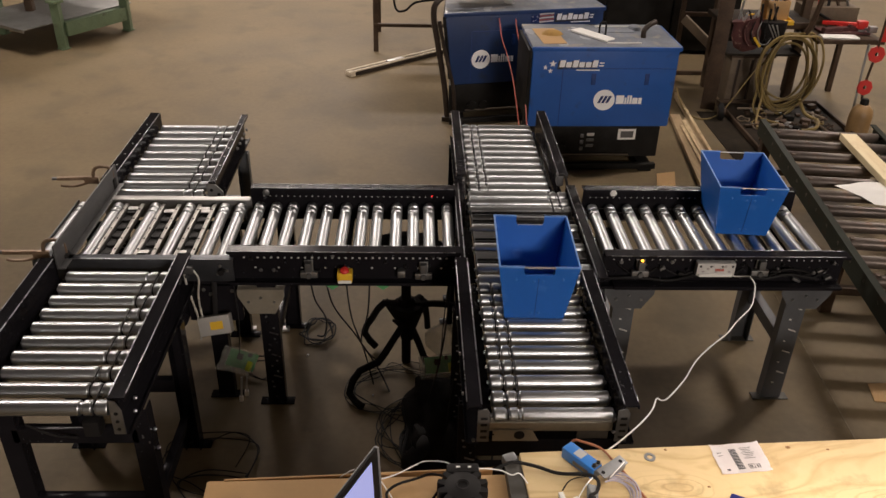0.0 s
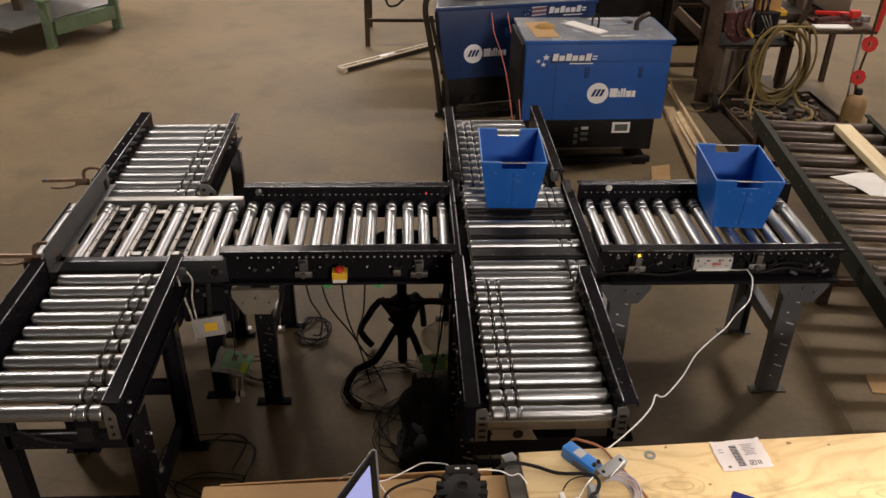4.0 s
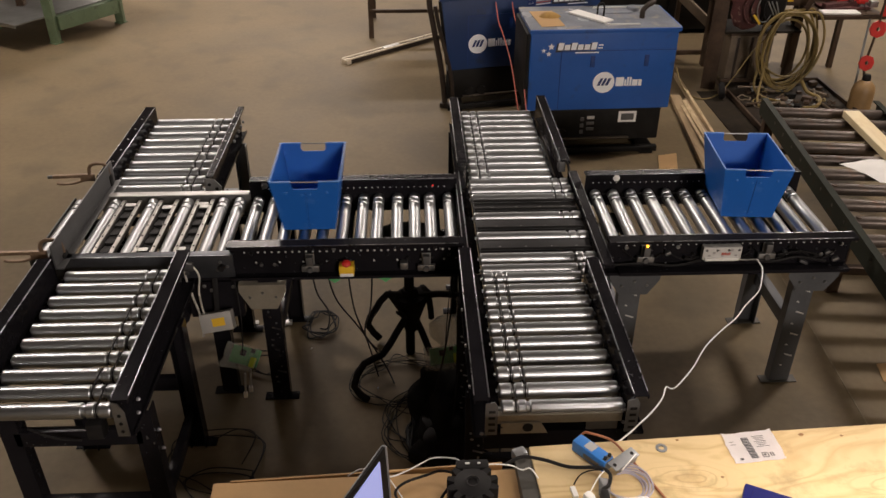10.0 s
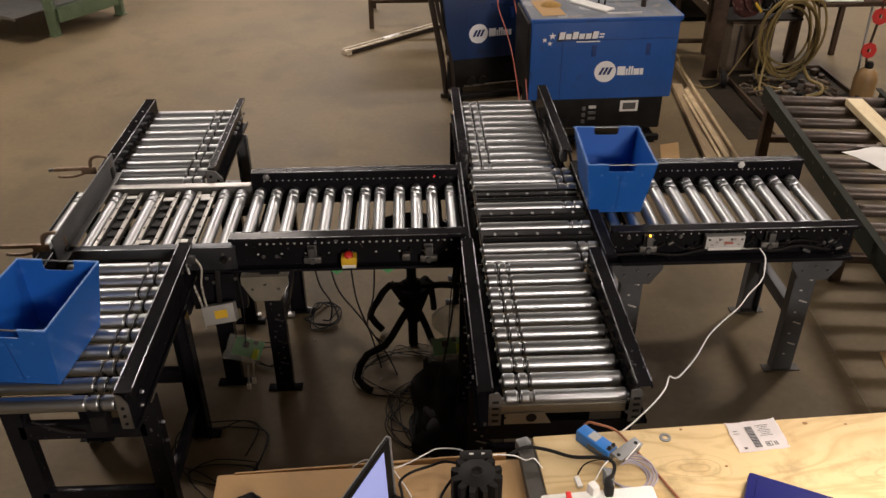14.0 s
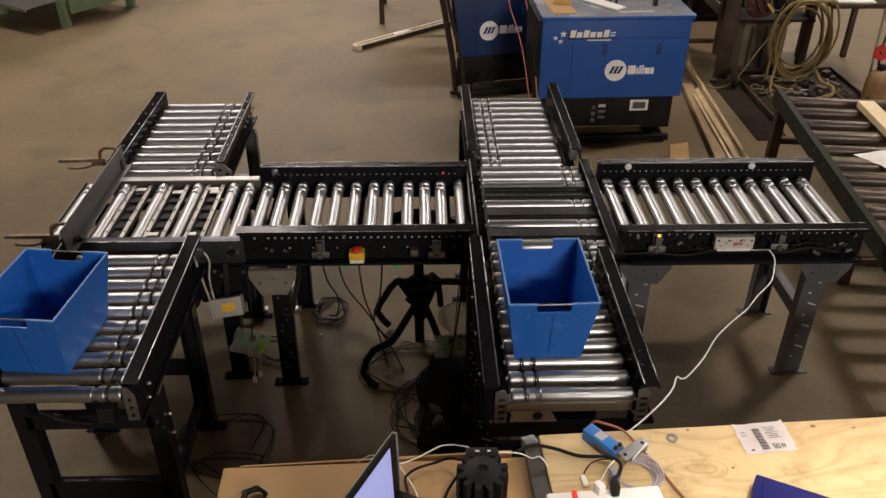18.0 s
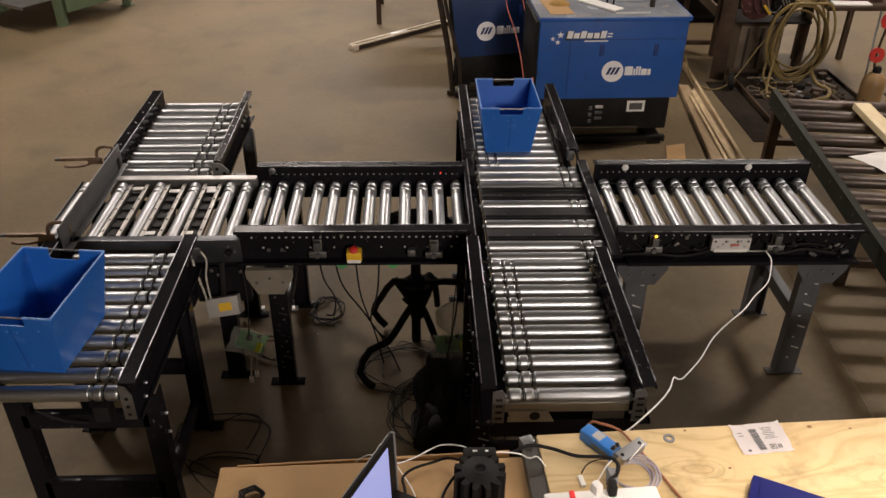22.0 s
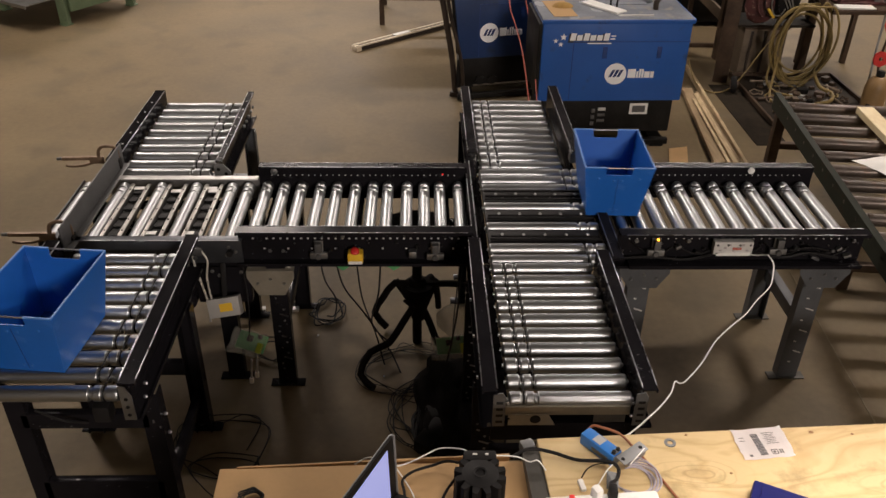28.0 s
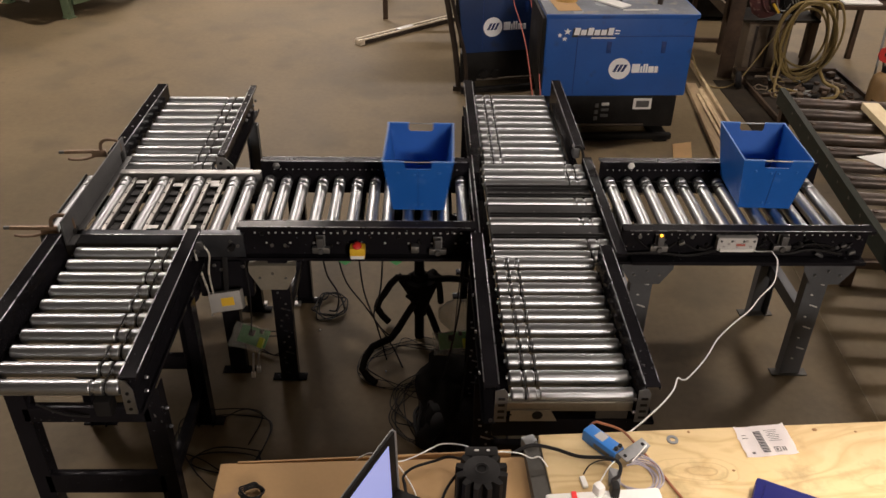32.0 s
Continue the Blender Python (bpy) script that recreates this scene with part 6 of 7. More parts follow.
for k in range(8):
    cx, cz = 2.42 + hrng.uniform(-0.03, 0.03), 0.37 + hrng.uniform(-0.05, 0.03)
    rx, rz = 0.205 + hrng.uniform(-0.05, 0.03), 0.30 + hrng.uniform(-0.07, 0.03)
    top = 0.66 - hrng.uniform(0, 0.02)
    y0 = 3.18 + 0.014 * k
    lean = hrng.uniform(-0.3, 0.3)
    loop = []
    for j in range(21):
        a = 2 * math.pi * j / 20
        loop.append((cx + rx * math.sin(a) + lean * 0.1 * math.cos(a), y0 + 0.012 * math.cos(2 * a + k), min(cz + rz * math.cos(a), top)))
    part("loop", tube(loop, 0.0092, seg=8, step=3), HOSE, hs)
part("tail", tube([(2.23, 3.22, 0.38), (2.20, 3.2, 0.2), (2.19, 3.17, 0.08), (2.24, 3.1, 0.028), (2.34, 3.0, 0.028)], 0.009), HOSE, hs)
part("tail", tube([(2.25, 3.2, 0.34), (2.23, 3.16, 0.15), (2.18, 3.05, 0.035), (2.14, 2.9, 0.028)], 0.009), HOSE, hs)
part("tail", tube([(1.60, 3.3, 0.2), (1.66, 3.2, 0.05), (1.78, 3.12, 0.008), (1.95, 3.18, 0.05), (2.15, 3.25, 0.32), (2.26, 3.26, 0.45)], 0.0055), HOSE, hs)
solid("flex_hose", tube([(2.55, 3.2, 0.15), (2.60, 3.15, 0.05), (2.66, 3.05, 0.032), (2.58, 2.9, 0.03), (2.45, 2.85, 0.03)], 0.014), HOSE, (2.55, 3.0, 0.02), "short piece of tan hose on the scrap tray", "hose")

tt = thing("tool_table", (2.85, 3.5, 0), "steel table with red clamps and papers on it", "table")
part("top", box((2.86, 3.55, 0.59), (0.52, 0.62, 0.03), 0.004), RUST, tt)
part("red_frame", bar((3.1, 3.25, 0.60), (3.13, 3.25, 1.1), 0.04, 0.04), RED, tt)
part("leg", tube([(2.90, 3.02, 0.006), (2.91, 3.05, 0.2), (2.95, 3.14, 0.4), (3.0, 3.24, 0.58)], 0.009), GALV, tt)
part("leg", bar((2.68, 3.82, 0.004), (2.68, 3.82, 0.58), 0.022, 0.022), RUST, tt)
part("leg", bar((3.08, 3.82, 0.004), (3.08, 3.82, 0.58), 0.04, 0.04), RUST, tt)
solid("paper_pad", box((2.79, 3.31, 0.614), (0.28, 0.1, 0.012), 0.002, Matrix.Rotation(-0.05, 4, "Z")), PAPER, (2.79, 3.31, 0.606), "white paper pad on the steel table", "paper")
for i, (p, q, r, mat, nm) in enumerate((((2.7, 3.4, 0.64), (2.95, 3.46, 0.64), 0.03, MAROON, "red_clamp"), ((2.75, 3.55, 0.66), (3.0, 3.42, 0.68), 0.025, RED, "red_clamp"), ((2.72, 3.6, 0.72), (2.9, 3.5, 0.63), 0.018, DARKMETAL, "hammer"), ((2.95, 3.5, 0.64), (3.06, 3.36, 0.66), 0.02, GALV, "steel_tool"))):
    t = thing(nm, ((p[0] + q[0]) / 2, (p[1] + q[1]) / 2, 0.606), {"red_clamp": "red painted bar clamp lying on the table", "hammer": "dark hammer lying on the table", "steel_tool": "bright steel tool lying on the table"}[nm], nm.split("_")[-1])
    part("bar", bar(p, q, r * 1.6, r), mat, t)
    part("head", box(q, (r * 3, r * 2.2, r * 2.4), r * 0.3), mat, t)
    part("rest", box(((p[0] + q[0]) / 2, (p[1] + q[1]) / 2, (0.606 + min(p[2], q[2])) / 2), (r * 2, r * 2, max(0.008, min(p[2], q[2]) - 0.606)), 0.002), mat, t)
solid("red_cloth", box((2.88, 3.46, 0.616), (0.38, 0.16, 0.02), 0.008, Matrix.Rotation(0.05, 4, "Z")), MAROON, (2.88, 3.46, 0.606), "folded dark red cloth on the steel table", "cloth")
tbx = thing("toolbox", (2.85, 3.74, 0.606), "dark open toolbox on the steel table", "toolbox")
part("body", box((2.85, 3.74, 0.68), (0.44, 0.2, 0.145), 0.006), OLDSTEEL, tbx)
part("lid", box((2.85, 3.85, 0.85), (0.44, 0.02, 0.2), 0.004), OLDSTEEL, tbx)
for k in range(5):
    part("tool_end", bar((2.68 + 0.08 * k, 3.70, 0.75), (2.70 + 0.07 * k, 3.72, 0.80 + 0.02 * (k % 3)), 0.02, 0.015), (GALV, RED, RUBBER, RUST, GALV)[k], tbx)
ch = thing("lifting_tags", (2.885, 2.93, 0.2), "two red steel tags hanging on a chain", "tags")
for x, z, r in ((2.895, 0.60, 0.062), (2.878, 0.35, 0.058)):
    part("red_tag", lathe([(0.016, -0.006), (r, -0.006), (r, 0.006), (0.016, 0.006), (0.016, -0.006)], 8, Matrix.Translation((x, 2.92, z)) @ Matrix.Rotation(radians(80), 4, "X")), RED, ch)
part("chain", tube([(2.9, 2.93, 1.0), (2.895, 2.93, 0.6), (2.878, 2.93, 0.35), (2.885, 2.91, 0.24)], 0.009), RUST, ch)
part("arm", bar((2.9, 2.93, 1.0), (3.1, 3.25, 1.05), 0.03, 0.03), RUST, ch)
cy = thing("gas_bottle", (2.89, 2.88, 0), "tan gas bottle with a dark neck standing on the floor", "gas bottle")
part("body", lathe([(0, 0), (0.07, 0), (0.082, 0.015), (0.082, 0.15), (0.072, 0.195), (0.045, 0.225), (0.03, 0.235), (0, 0.235)], 24, Matrix.Translation((2.89, 2.88, 0))), TAN, cy)
part("neck", lathe([(0, 0), (0.03, 0), (0.03, 0.03), (0.022, 0.045), (0, 0.045)], 16, Matrix.Translation((2.89, 2.88, 0.232))), DARKMETAL, cy)
# shallow steel tray of scrap under the stand
sy = thing("scrap_tray", (2.42, 3.0, 0), "shallow dark steel tray full of scrap", "tray")
part("bottom", box((2.42, 2.98, 0.008), (0.82, 0.98, 0.012), 0.002), GRIMYSTEEL, sy)
for p, q in (((2.83, 3.47, 0.022), (2.83, 2.49, 0.022)), ((2.01, 3.47, 0.022), (2.01, 2.49, 0.022)), ((2.01, 3.47, 0.022), (2.83, 3.47, 0.022)), ((2.01, 2.49, 0.022), (2.83, 2.49, 0.022))):
    part("rim", bar(p, q, 0.018, 0.04), RUST, sy)
prng = random.Random(11)
for k in range(72):
    x, y = prng.uniform(2.08, 2.76), prng.uniform(2.56, 3.4)
    a = prng.uniform(0, math.pi)
    kind = k % 4
    z0 = 0.0145
    if kind < 2:
        l = prng.uniform(0.06, 0.2)
        l = min(l, 2 * min(x - 2.03, 2.81 - x, y - 2.51, 3.45 - y) + 0.04)
        r = prng.uniform(0.005, 0.014)
        solid("pipe_offcut", rod((x - l / 2 * math.cos(a), y - l / 2 * math.sin(a), z0 + r), (x + l / 2 * math.cos(a), y + l / 2 * math.sin(a), z0 + r), r, seg=8), prng.choice((RUST, GALV, OLDSTEEL, OLDSTEEL)), (x, y, z0), "rusty steel offcut lying in the scrap tray", "offcut", "steel offcuts")
    elif kind == 2:
        r = prng.uniform(0.025, 0.055)
        solid("steel_ring", tube([(x + r * math.cos(j * 0.52), y + r * math.sin(j * 0.52), z0 + 0.006 + 0.01 * (j % 3 == 0)) for j in range(13)], 0.005, step=2), prng.choice((RUST, OLDSTEEL, HOSE)), (x, y, z0), "loose steel ring lying in the scrap tray", "ring", "steel offcuts")
    else:
        b = prng.uniform(0.025, 0.06)
        solid("steel_block", box((x, y, z0 + b / 3), (b, b * 1.4, b / 1.5), 0.003, Matrix.Rotation(a, 4, "Z")), prng.choice((RUST, DARKMETAL, OLDSTEEL)), (x, y, z0), "dark steel block lying in the scrap tray", "block", "steel offcuts")
# Added block that keeps the back lamps off the floor round the stand.
mc2 = thing("machine_cabinet", (1.62, 5.1, 0), "added tall dark block that shades the floor by the tool stand", "cabinet")
cab = part("body", box((1.62, 5.1, 1.17), (1.9, 0.6, 2.26), 0.01), DARKMETAL, mc2)
for k in range(3):
    part("door", box((1.0 + 0.62 * k, 4.792, 1.2), (0.6, 0.02, 2.1), 0.006), DARKMETAL, cab)
for x in (0.8, 2.44):
    part("foot", box((x, 5.1, 0.02), (0.1, 0.5, 0.04), 0.004), RUST, mc2)
solid("rubber_mat", box((1.90, 2.74, 0.003), (0.22, 1.1, 0.006), 0.002), GRIMY, (1.90, 2.74, 0), "dark dirty rubber mat beside the scrap tray", "mat")
cr2 = thing("scrap_crate", (2.24, 3.62, 0), "dark steel crate under the tool stand", "crate")
part("body", box((2.24, 3.62, 0.195), (0.34, 0.26, 0.38), 0.006), OLDSTEEL, cr2)
part("rim", box((2.24, 3.62, 0.392), (0.36, 0.28, 0.014), 0.003), RUST, cr2)
for k in range(3):
    part("rib", box((2.13 + 0.11 * k, 3.486, 0.2), (0.02, 0.012, 0.34), 0.003), PIPE, cr2)
wb2 = thing("caster", (1.93, 3.14, 0), "small dark caster wheel lying against the stand post", "caster")
part("tyre", lathe([(0.03, -0.02), (0.055, -0.022), (0.066, -0.01), (0.066, 0.01), (0.055, 0.022), (0.03, 0.02), (0.03, -0.02)], 20, Matrix.Translation((1.93, 3.14, 0.066)) @ Matrix.Rotation(radians(80), 4, "Y") @ Matrix.Rotation(0.3, 4, "X")), RUBBER, wb2)
part("hub", rod((1.905, 3.14, 0.066), (1.955, 3.14, 0.066), 0.03), RUST, wb2)

# ---- far floor ----
tr = thing("steel_track", (-0.63, 4.37, 0), "slotted steel track section lying on the floor", "steel track")
ta, tb2 = Vector((-1.02, 4.05, 0.019)), Vector((-0.2, 4.75, 0.019))
d = (tb2 - ta).normalized()
s = Vector((-d.y, d.x, 0))
part("base_web", bar(ta, tb2, 0.075, 0.034), PIPE, tr)
part("end_block", bar(ta - d * 0.008, ta + d * 0.04, 0.079, 0.04), PALEWOOD := wood("weathered_pale_wood", (0.66, 0.58, 0.45), (0.40, 0.32, 0.22), "Y", 14.0), tr)
for o in (-0.027, 0.027):
    part("rail", bar(ta + s * o + Vector((0, 0, 0.021)), tb2 + s * o + Vector((0, 0, 0.021)), 0.019, 0.014), PALEWOOD, tr)
part("bright_patch", bar(ta + d * 0.42 + Vector((0, 0, 0.03)), ta + d * 0.6 + Vector((0, 0, 0.03)), 0.045, 0.008), BRIGHT, tr)
ft = thing("steel_table", (-0.5, 5.0, 0), "light steel angle-iron table frame", "table")
for x, y in ((-0.84, 4.75), (-0.84, 5.4), (0.3, 4.75), (0.3, 5.4)):
    part("leg", sweep([(0, 0), (0.045, 0), (0.045, 0.006), (0.006, 0.006), (0.006, 0.045), (0, 0.045)], (x, y, 0.002), (x, y, 0.9), (1, 0, 0), (0, 1, 0)), RUST, ft)
part("lower_rail", bar((-0.83, 4.76, 0.25), (0.31, 4.76, 0.25), 0.03, 0.03), RUST, ft)
part("top", box((-0.27, 5.08, 0.915), (1.25, 0.75, 0.03), 0.004), STEEL, ft)
part("hanging_hose", tube([(-0.66, 4.72, 0.9), (-0.64, 4.70, 0.45), (-0.55, 4.70, 0.40), (-0.45, 4.72, 0.47), (-0.25, 4.72, 0.5)], 0.01), RUBBER, ft)
gb = thing("green_bench", (-3.9, 5.1, 0), "green painted heavy bench with a steel lower shelf", "bench")
gm = Matrix.Translation((-3.66, 4.69, 0)) @ Matrix.Rotation(radians(58), 4, "Z")
gw = lambda *c: gm @ Vector(c)
gr = Matrix.Rotation(radians(58), 4, "Z")
for x, y in ((0.0, 0.03), (0.75, 0.03), (0.0, 0.9), (0.75, 0.9)):
    short = (x, y) == (0.0, 0.03)
    lg = part("leg", bar(gw(x, y, 0.003), gw(x, y, 0.42 if short else 0.85), 0.075, 0.075), GREEN, gb)
    if short:
        part("cap", box(gw(x, y, 0.43), (0.11, 0.11, 0.02), 0.003, gr), GREEN, lg)
    part("foot_pad", box(gw(x, y, 0.006), (0.09, 0.09, 0.012), 0.002, gr), GREEN, lg)
part("stretcher", bar(gw(0.04, 0.0, 0.17), gw(0.71, 0.0, 0.17), 0.05, 0.11), GREEN, gb)
part("stretcher_lip", bar(gw(0.04, 0.012, 0.232), gw(0.71, 0.012, 0.232), 0.075, 0.014), GREEN, gb)
part("stretcher", bar(gw(0.04, 0.9, 0.17), gw(0.71, 0.9, 0.17), 0.05, 0.11), GREEN, gb)
part("lower_shelf", box(gw(0.25, 0.45, 0.246), (1.2, 0.82, 0.012), 0.003, gr), GALV, gb, "dull steel lower shelf")
part("shelf_fold", box(gw(-0.35, 0.45, 0.236), (0.012, 0.82, 0.03), 0.003, gr), GALV, gb)
part("top", box(gw(0.38, 0.45, 0.875), (0.95, 1.1, 0.05), 0.005, gr), GREEN, gb)
part("dark_post", bar(gw(0.1, 0.55, 0.252), gw(0.1, 0.55, 0.85), 0.07, 0.07), RUST, gb)

# ---- under the conveyors ----
st = thing("swivel_stool", (-0.49, 0.12, 0), "black swivel stool base with splayed legs", "stool")
part("post", rod((-0.48, 0.115, 0.004), (-0.48, 0.115, 0.56), 0.021), MATT, st)
part("hub", lathe([(0, 0), (0.035, 0.0), (0.05, 0.05), (0.05, 0.12), (0.03, 0.16), (0, 0.16)], 16, Matrix.Translation((-0.48, 0.115, 0.19))), MATT, st)
part("skirt", lathe([(0, 0), (0.03, 0), (0.04, 0.06), (0.075, 0.16), (0.065, 0.18), (0, 0.18)], 16, Matrix.Translation((-0.475, 0.105, 0.145))), MATT, st)
part("seat", lathe([(0, 0.0), (0.15, 0.0), (0.17, 0.02), (0.165, 0.045), (0.1, 0.055), (0, 0.05)], 28, Matrix.Translation((-0.48, 0.115, 0.545))), MATT, st)
for pts in ([(-0.49, 0.115, 0.31), (-0.574, 0.10, 0.335), (-0.63, 0.15, 0.22), (-0.672, 0.203, 0.10), (-0.62, 0.20, 0.02)],
            [(-0.48, 0.10, 0.24), (-0.54, 0.04, 0.17), (-0.60, -0.016, 0.10), (-0.678, -0.07, 0.095), (-0.719, -0.139, 0.03), (-0.66, -0.205, 0.012)],
            [(-0.47, 0.115, 0.31), (-0.40, 0.105, 0.325), (-0.312, 0.098, 0.33), (-0.256, 0.153, 0.25), (-0.24, 0.2, 0.015)],
            [(-0.47, 0.10, 0.24), (-0.43, 0.095, 0.14), (-0.398, 0.092, 0.04), (-0.385, 0.085, 0.012)],
            [(-0.47, 0.13, 0.29), (-0.42, 0.24, 0.27), (-0.39, 0.33, 0.14), (-0.38, 0.36, 0.015)]):
    part("leg", tube(pts, 0.0155, seg=8, step=2), MATT, st)
for a in (0.6, 2.6, 4.3):
    c, n2 = math.cos(a), math.sin(a)
    part("brace", bar((-0.48 + 0.02 * c, 0.115 + 0.02 * n2, 0.20), (-0.48 + 0.11 * c, 0.115 + 0.11 * n2, 0.30), 0.03, 0.012), MATT, st)

jb = thing("junction_box", (-1.22, -0.2, 0.4), "grey junction box with a yellow sticker hanging under the transfer", "junction box")
jm = Matrix.Rotation(radians(-10), 4, "Y") @ Matrix.Rotation(radians(-22), 4, "X")
part("case", box((-1.222, -0.205, 0.437), (0.125, 0.045, 0.075), 0.004, jm), material("grey_enclosure", (0.36, 0.35, 0.33), 0.5, 0.1, 0.1, 10, 60, 0.03), jb)
part("yellow_sticker", box(Vector((-1.222, -0.205, 0.437)) + jm.to_3x3() @ Vector((0.01, -0.0235, 0.0)), (0.05, 0.002, 0.032), 0.0, jm), YELLOW, jb)
part("hanger", bar((-1.222, -0.19, 0.47), (-1.222, -0.15, 0.6), 0.02, 0.004), RUBBER, jb)
lp2 = thing("locking_pliers", (-1.3, -0.245, 0.4), "chrome locking pliers clamped under the frame", "pliers")
part("grip", tube([(-1.325, -0.167, 0.645), (-1.318, -0.18, 0.60), (-1.302, -0.195, 0.545), (-1.288, -0.20, 0.47), (-1.283, -0.20, 0.41), (-1.290, -0.20, 0.36)], 0.0042), CHROME, lp2)
part("grip", tube([(-1.29, -0.167, 0.665), (-1.272, -0.172, 0.625), (-1.278, -0.19, 0.56), (-1.272, -0.20, 0.48), (-1.262, -0.20, 0.38)], 0.0038), CHROME, lp2)
part("jaw", box((-1.315, -0.166, 0.665), (0.055, 0.022, 0.035), 0.008), STEEL, lp2)
part("rivet_head", rod((-1.312, -0.18, 0.645), (-1.312, -0.186, 0.645), 0.008), STEEL, lp2)


def board_in_bag(name, c, yaw, tilt, label, cable):
    t = thing(name, c, label, "circuit board", "circuit boards under the frame")
    m = Matrix.Rotation(radians(yaw), 4, "Z") @ Matrix.Rotation(radians(tilt), 4, "X")
    part("board", box(c, (0.125, 0.07, 0.003), 0.001, m), PCB, t)
    v = lambda x, y, z: Vector(c) + m @ Vector((x, y, z))
    part("terminal_block", box(v(0.045, -0.02, 0.01), (0.02, 0.04, 0.016), 0.002, m), LIME, t, "yellow-green terminal block")
    part("chip", box(v(-0.01, 0.01, 0.005), (0.025, 0.025, 0.006), 0.001, m), RUBBER, t)
    part("chip", box(v(0.03, 0.025, 0.006), (0.015, 0.015, 0.01), 0.001, m), RUBBER, t)
    fm = box(v(-0.014, -0.010, 0.004), (0.15, 0.10, 0.018), 0.005, m)
    bmesh.ops.subdivide_edges(fm, edges=[e for e in fm.edges if e.calc_length() > 0.05], cuts=5, use_grid_fill=True)
    for q in fm.verts:
        q.co += 0.010 * noise.noise_vector(q.co * 38)
    part("film", fm, FILM, t, "crumpled clear film")
    part("hanging_wire", tube(cable, 0.0025, seg=6), RUBBER, t)
    return t, v


LIME = material("lime_plastic", (0.42, 0.50, 0.04), 0.45, 0, 0.1, 20, 60, 0)
FILM = material("cloudy_film", (0.72, 0.74, 0.68), 0.22, 0, 0.25, 25, 60, 0.3)
FILM.node_tree.nodes["Principled BSDF"].inputs["Alpha"].default_value = 0.26
t, v = board_in_bag("circuit_board", (-1.13, -0.235, 0.285), -22, 38, "green circuit board hanging in clear film", [(-1.14, -0.23, 0.28), (-1.13, -0.21, 0.45), (-1.14, -0.18, 0.6)])
for x, z in ((-1.145, 0.10), (-1.12, 0.13)):
    part("lead", tube([(x + 0.005, -0.24, z + 0.1), (x, -0.24, z + 0.05), (x - 0.005, -0.24, z)], 0.004, seg=6), CLEARGREY, t)
    part("plug", box((x - 0.006, -0.24, z - 0.01), (0.016, 0.014, 0.026), 0.003), WHITE, t, "white plug")
board_in_bag("circuit_board", (-0.335, -0.1, 0.155), 8, 35, "green circuit board hanging in clear film", [(-0.335, -0.1, 0.155), (-0.32, -0.08, 0.4), (-0.3, -0.05, 0.6)])
bag = bmesh.new()
bmesh.ops.create_icosphere(bag, subdivisions=3, radius=0.07)
for q in bag.verts:
    q.co = Vector((q.co.x * 1.05, q.co.y * 0.6, q.co.z * 1.15)) * (1 + 0.35 * noise.noise(q.co * 22))
bmesh.ops.translate(bag, verts=bag.verts, vec=(-0.318, 0.0, 0.215))
solid("film_bag", bag, FILM, (-0.318, 0.0, 0.13), "crumpled clear plastic bag hanging under the junction", "plastic bag")
for x in (-0.77, -0.57):
    lf2 = plate([(x - 0.03, -0.10, 0.60), (x + 0.03, -0.10, 0.60), (x + 0.022, -0.10, 0.55), (x, -0.10, 0.535), (x - 0.025, -0.10, 0.555)], (0, -1, 0), 0.004)
    solid("green_card", lf2, PCB, (x, -0.10, 0.535), "small green circuit card under the frame", "circuit card", "circuit cards")

crng = random.Random(3)


def tangle(name, c, rx, ry, n, r, label, cat, mat=RUBBER, grp=""):
    pts = []
    for k in range(n):
        a = k * 0.75 + crng.uniform(-0.25, 0.25)
        f = crng.uniform(0.55, 1.05)
        pts.append((c[0] + rx * f * math.cos(a), c[1] + ry * f * math.sin(a), r + crng.uniform(0, 0.02)))
    return solid(name, tube(pts, r, seg=6, step=5), mat, (c[0], c[1], 0), label, cat, grp)


tangle("cable_coil", (-0.90, 0.33), 0.085, 0.11, 34, 0.003, "loose coil of black cable on the floor", "cable", RUBBER, "floor cables")
tangle("cable_tangle", (-0.50, -0.10), 0.24, 0.2, 40, 0.0018, "tangle of thin black wires on the floor", "cable", RUBBER, "floor cables")
tangle("cable_tangle", (-0.42, -0.34), 0.18, 0.24, 70, 0.0022, "tangle of thin black wires on the floor", "cable", RUBBER, "floor cables")
tangle("cable_tangle", (-0.36, -0.42), 0.14, 0.18, 70, 0.007, "tangle of thin black wires on the floor", "cable", RUBBER, "floor cables")
tangle("cable_tangle", (-1.24, -0.52), 0.20, 0.2, 20, 0.0024, "tangle of thin black wires on the floor", "cable", RUBBER, "floor cables")
tangle("cable_tangle", (-1.16, -0.66), 0.17, 0.13, 14, 0.0024, "tangle of thin black wires on the floor", "cable", RUBBER, "floor cables")
tangle("cable_tangle", (-1.12, 0.05), 0.1, 0.1, 18, 0.003, "tangle of thin black wires on the floor", "cable", RUBBER, "floor cables")
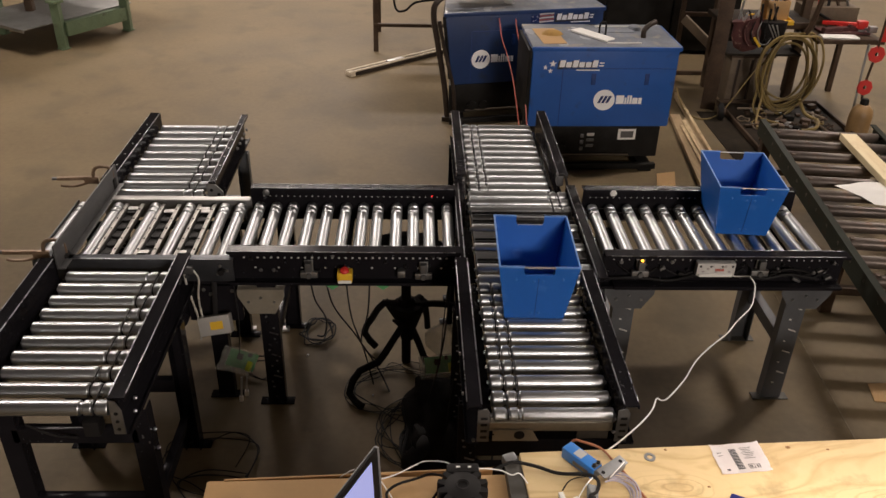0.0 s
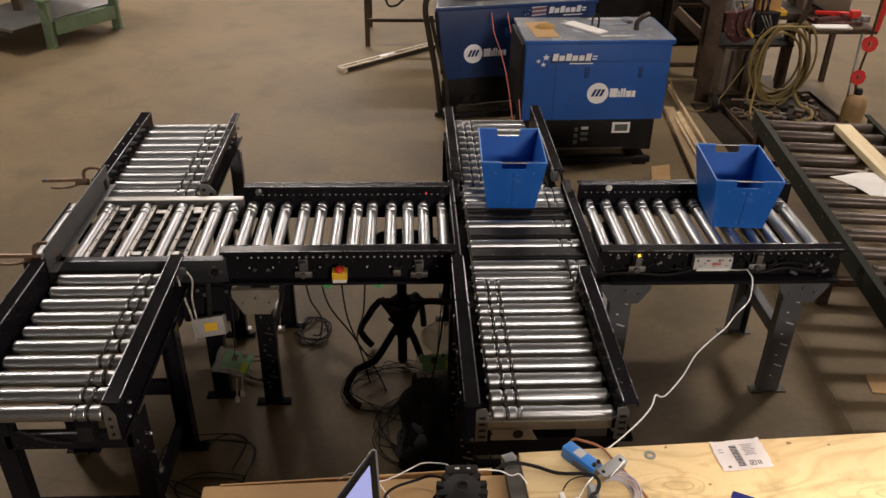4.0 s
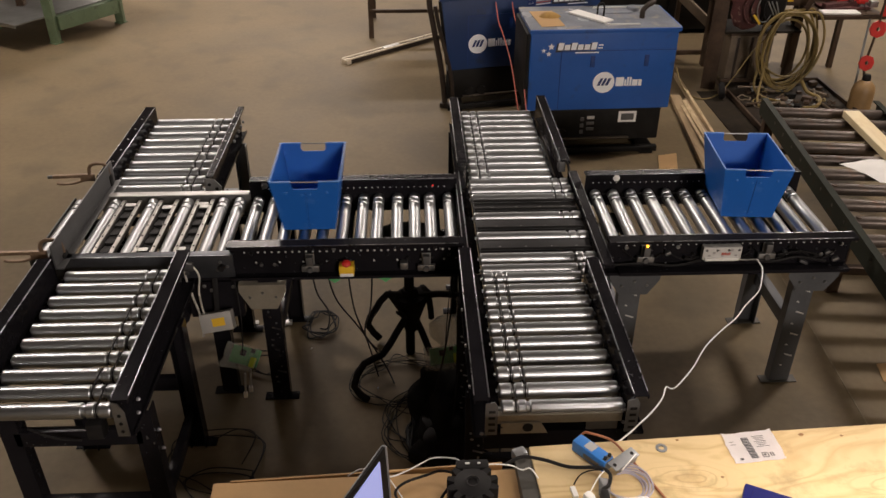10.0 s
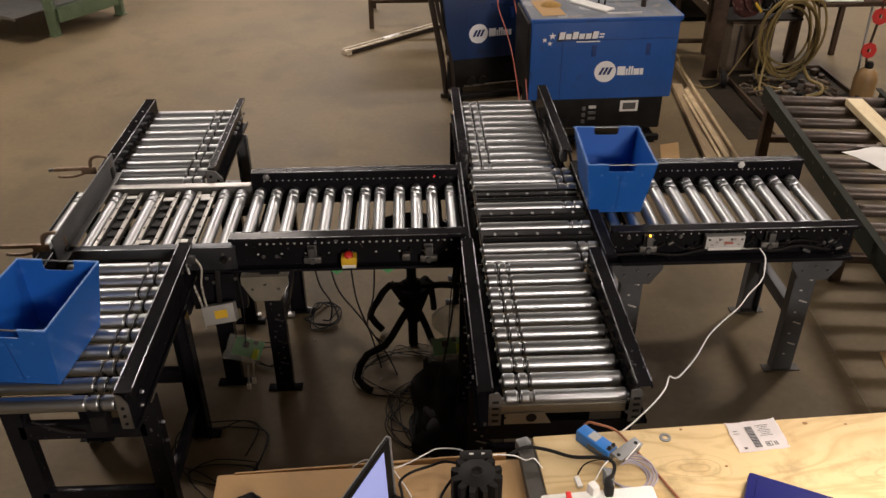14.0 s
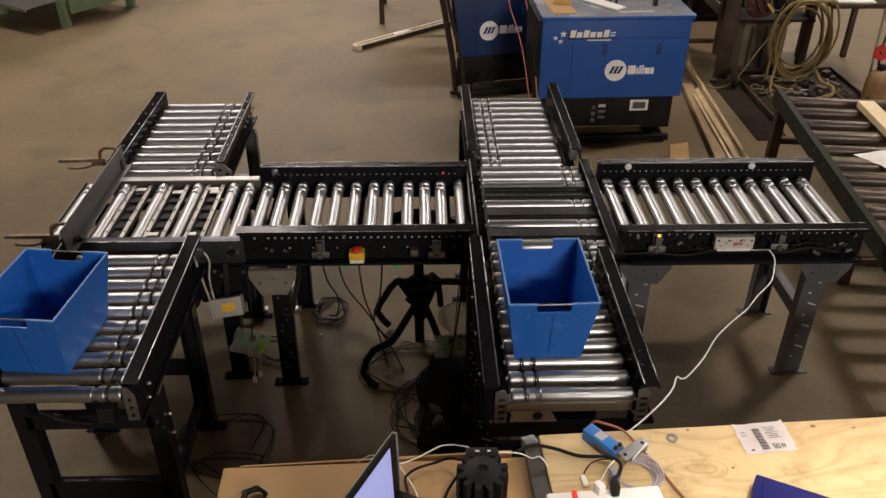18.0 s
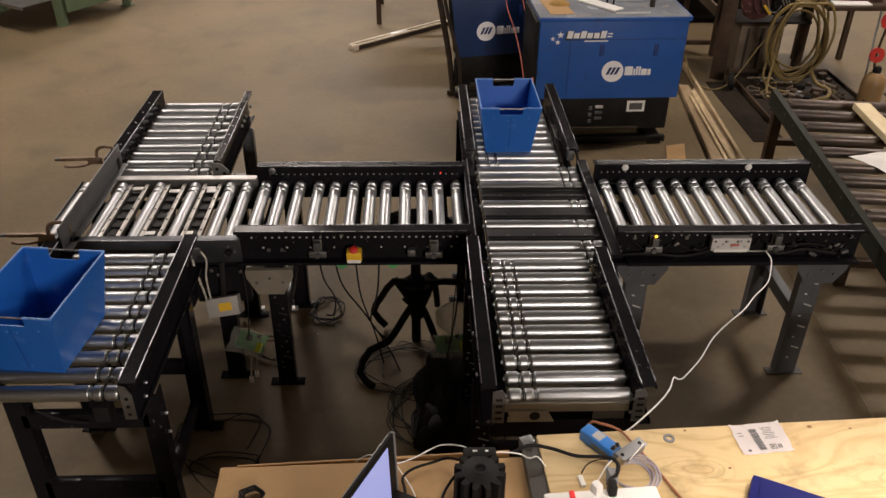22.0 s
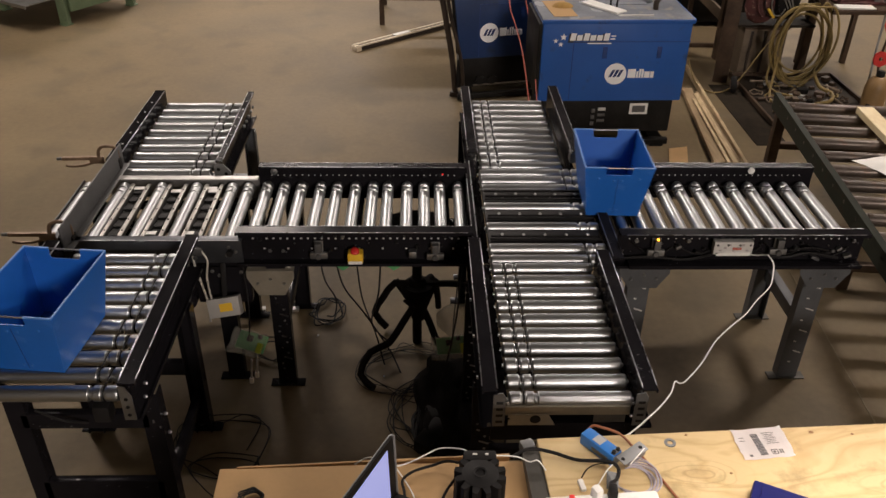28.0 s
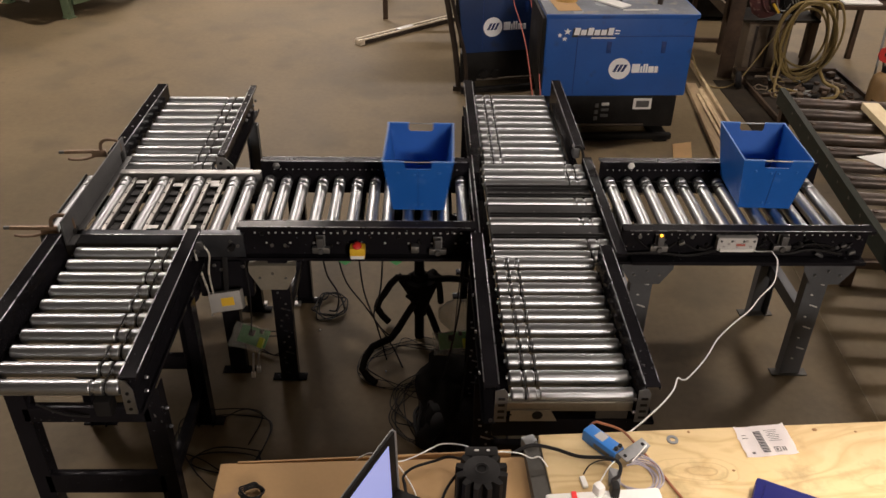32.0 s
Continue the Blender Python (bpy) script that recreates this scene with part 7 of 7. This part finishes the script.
for pts in ([(-0.86, -0.1, 0.61), (-0.85, -0.05, 0.45), (-0.83, 0.1, 0.25), (-0.86, 0.25, 0.05), (-0.9, 0.3, 0.008)],
            [(-0.80, -0.1, 0.61), (-0.78, -0.02, 0.4), (-0.70, 0.05, 0.2), (-0.6, 0.0, 0.05), (-0.55, -0.1, 0.006)],
            [(-0.71, -0.16, 0.62), (-0.70, -0.10, 0.4), (-0.66, 0.0, 0.15), (-0.62, -0.05, 0.006)],
            [(-0.62, -0.1, 0.61), (-0.64, 0.0, 0.35), (-0.68, 0.12, 0.1), (-0.6, 0.1, 0.006)],
            [(-0.30, -0.15, 0.6), (-0.33, -0.18, 0.3), (-0.4, -0.3, 0.05), (-0.45, -0.36, 0.008)],
            [(-0.27, -0.3, 0.6), (-0.29, -0.34, 0.3), (-0.33, -0.45, 0.02), (-0.36, -0.5, 0.008)]):
    solid("hanging_cable", tube(pts, 0.0035, seg=6), RUBBER, (pts[-1][0], pts[-1][1], 0), "thin black cable hanging from the frame to the floor", "cable", "hanging cables")
solid("white_power_cord", tube([(0.79, -0.195, 0.668), (0.804, -0.205, 0.672), (0.834, -0.235, 0.692), (0.830, -0.26, 0.701), (0.818, -0.329, 0.715), (0.792, -0.397, 0.709), (0.755, -0.466, 0.706), (0.687, -0.534, 0.697), (0.629, -0.603, 0.694), (0.555, -0.671, 0.693), (0.484, -0.74, 0.685), (0.427, -0.809, 0.657), (0.361, -0.877, 0.644), (0.327, -0.915, 0.665), (0.297, -0.946, 0.699), (0.265, -1.014, 0.717), (0.216, -1.083, 0.731), (0.16, -1.151, 0.749), (0.105, -1.22, 0.775), (0.06, -1.257, 0.782), (0.0, -1.262, 0.782)], 0.0024, seg=8), WIRE, (0.5, -0.7, 0.64), "white power cord slung from the control card to the bench", "power cord")
for x, y, a in ((-0.36, -0.36, 0.4), (-0.28, -0.50, -0.3), (-0.42, -0.5, 1.0)):
    pb = thing("power_brick", (x, y, 0), "black power brick lying among the wires", "power brick", "power bricks")
    part("case", box((x, y, 0.03), (0.16, 0.075, 0.055), 0.01, Matrix.Rotation(a, 4, "Z")), RUBBER, pb)
    part("lead", tube([(x + 0.08 * math.cos(a), y + 0.08 * math.sin(a), 0.03), (x + 0.14 * math.cos(a), y + 0.13 * math.sin(a), 0.012), (x + 0.15, y + 0.05, 0.006)], 0.004), RUBBER, pb)

# heap of black cable and cloth beside the front conveyor's leg
hp = bmesh.new()
bmesh.ops.create_icosphere(hp, subdivisions=4, radius=1.0)
for v in hp.verts:
    n3 = noise.noise(v.co * 2.2) * 0.35 + noise.noise(v.co * 5) * 0.06
    v.co = Vector((-0.345 + 0.135 * v.co.x * (1 + n3), -0.30 + 0.30 * v.co.y * (1 + n3), max(0.002, 0.02 + 0.07 * v.co.z * (1 + 2 * n3))))
solid("black_dust_cloth", hp, MATT, (-0.345, -0.30, 0), "crumpled black cloth lying among cables on the floor", "cloth")
solid("cardboard_scrap", plate([(1.56, -0.16, 0.003), (1.70, -0.18, 0.003), (1.71, -0.05, 0.012), (1.585, -0.045, 0.004)], (0, 0, 1), 0.003), CARD, (1.63, -0.1, 0), "brown flat scrap of card on the floor", "card scrap")

# chips of scrap on the floor between the conveyors
drng = random.Random(4)
for x, y in ((-0.93, 0.16), (-0.62, -0.12), (1.45, 0.45), (0.7, 1.2)):
    solid("floor_chip", box((x, y, 0.003), (drng.uniform(0.008, 0.02), drng.uniform(0.006, 0.012), 0.005), 0.001, Matrix.Rotation(drng.uniform(0, 3), 4, "Z")), drng.choice((PAPER, GALV, DARKMETAL)), (x, y, 0), "small chip of scrap lying on the floor", "scrap", "floor scrap")


# ---- motion of things ----
def motions():
    lift = [(0, 0), (7.3, 0), (7.8, 0.016), (9.4, 0.016), (9.9, 0), (13.2, 0), (13.6, 0.016), (14.9, 0.016), (15.3, 0), (26.3, 0), (26.8, 0.016), (28.6, 0.016), (29.0, 0), (32, 0)]
    walk(LIFT, [(t, pose(0, 0, z)) for t, z in lift])
    walk(TOTE_A, [(t, pose(x, y, ZB, 0, 0, a)) for t, x, y, a in ROWS_A])
    walk(TOTE_B, [(t, pose(x, y, ZB, 0, 0, a)) for t, x, y, a in ROWS_B])


motions()
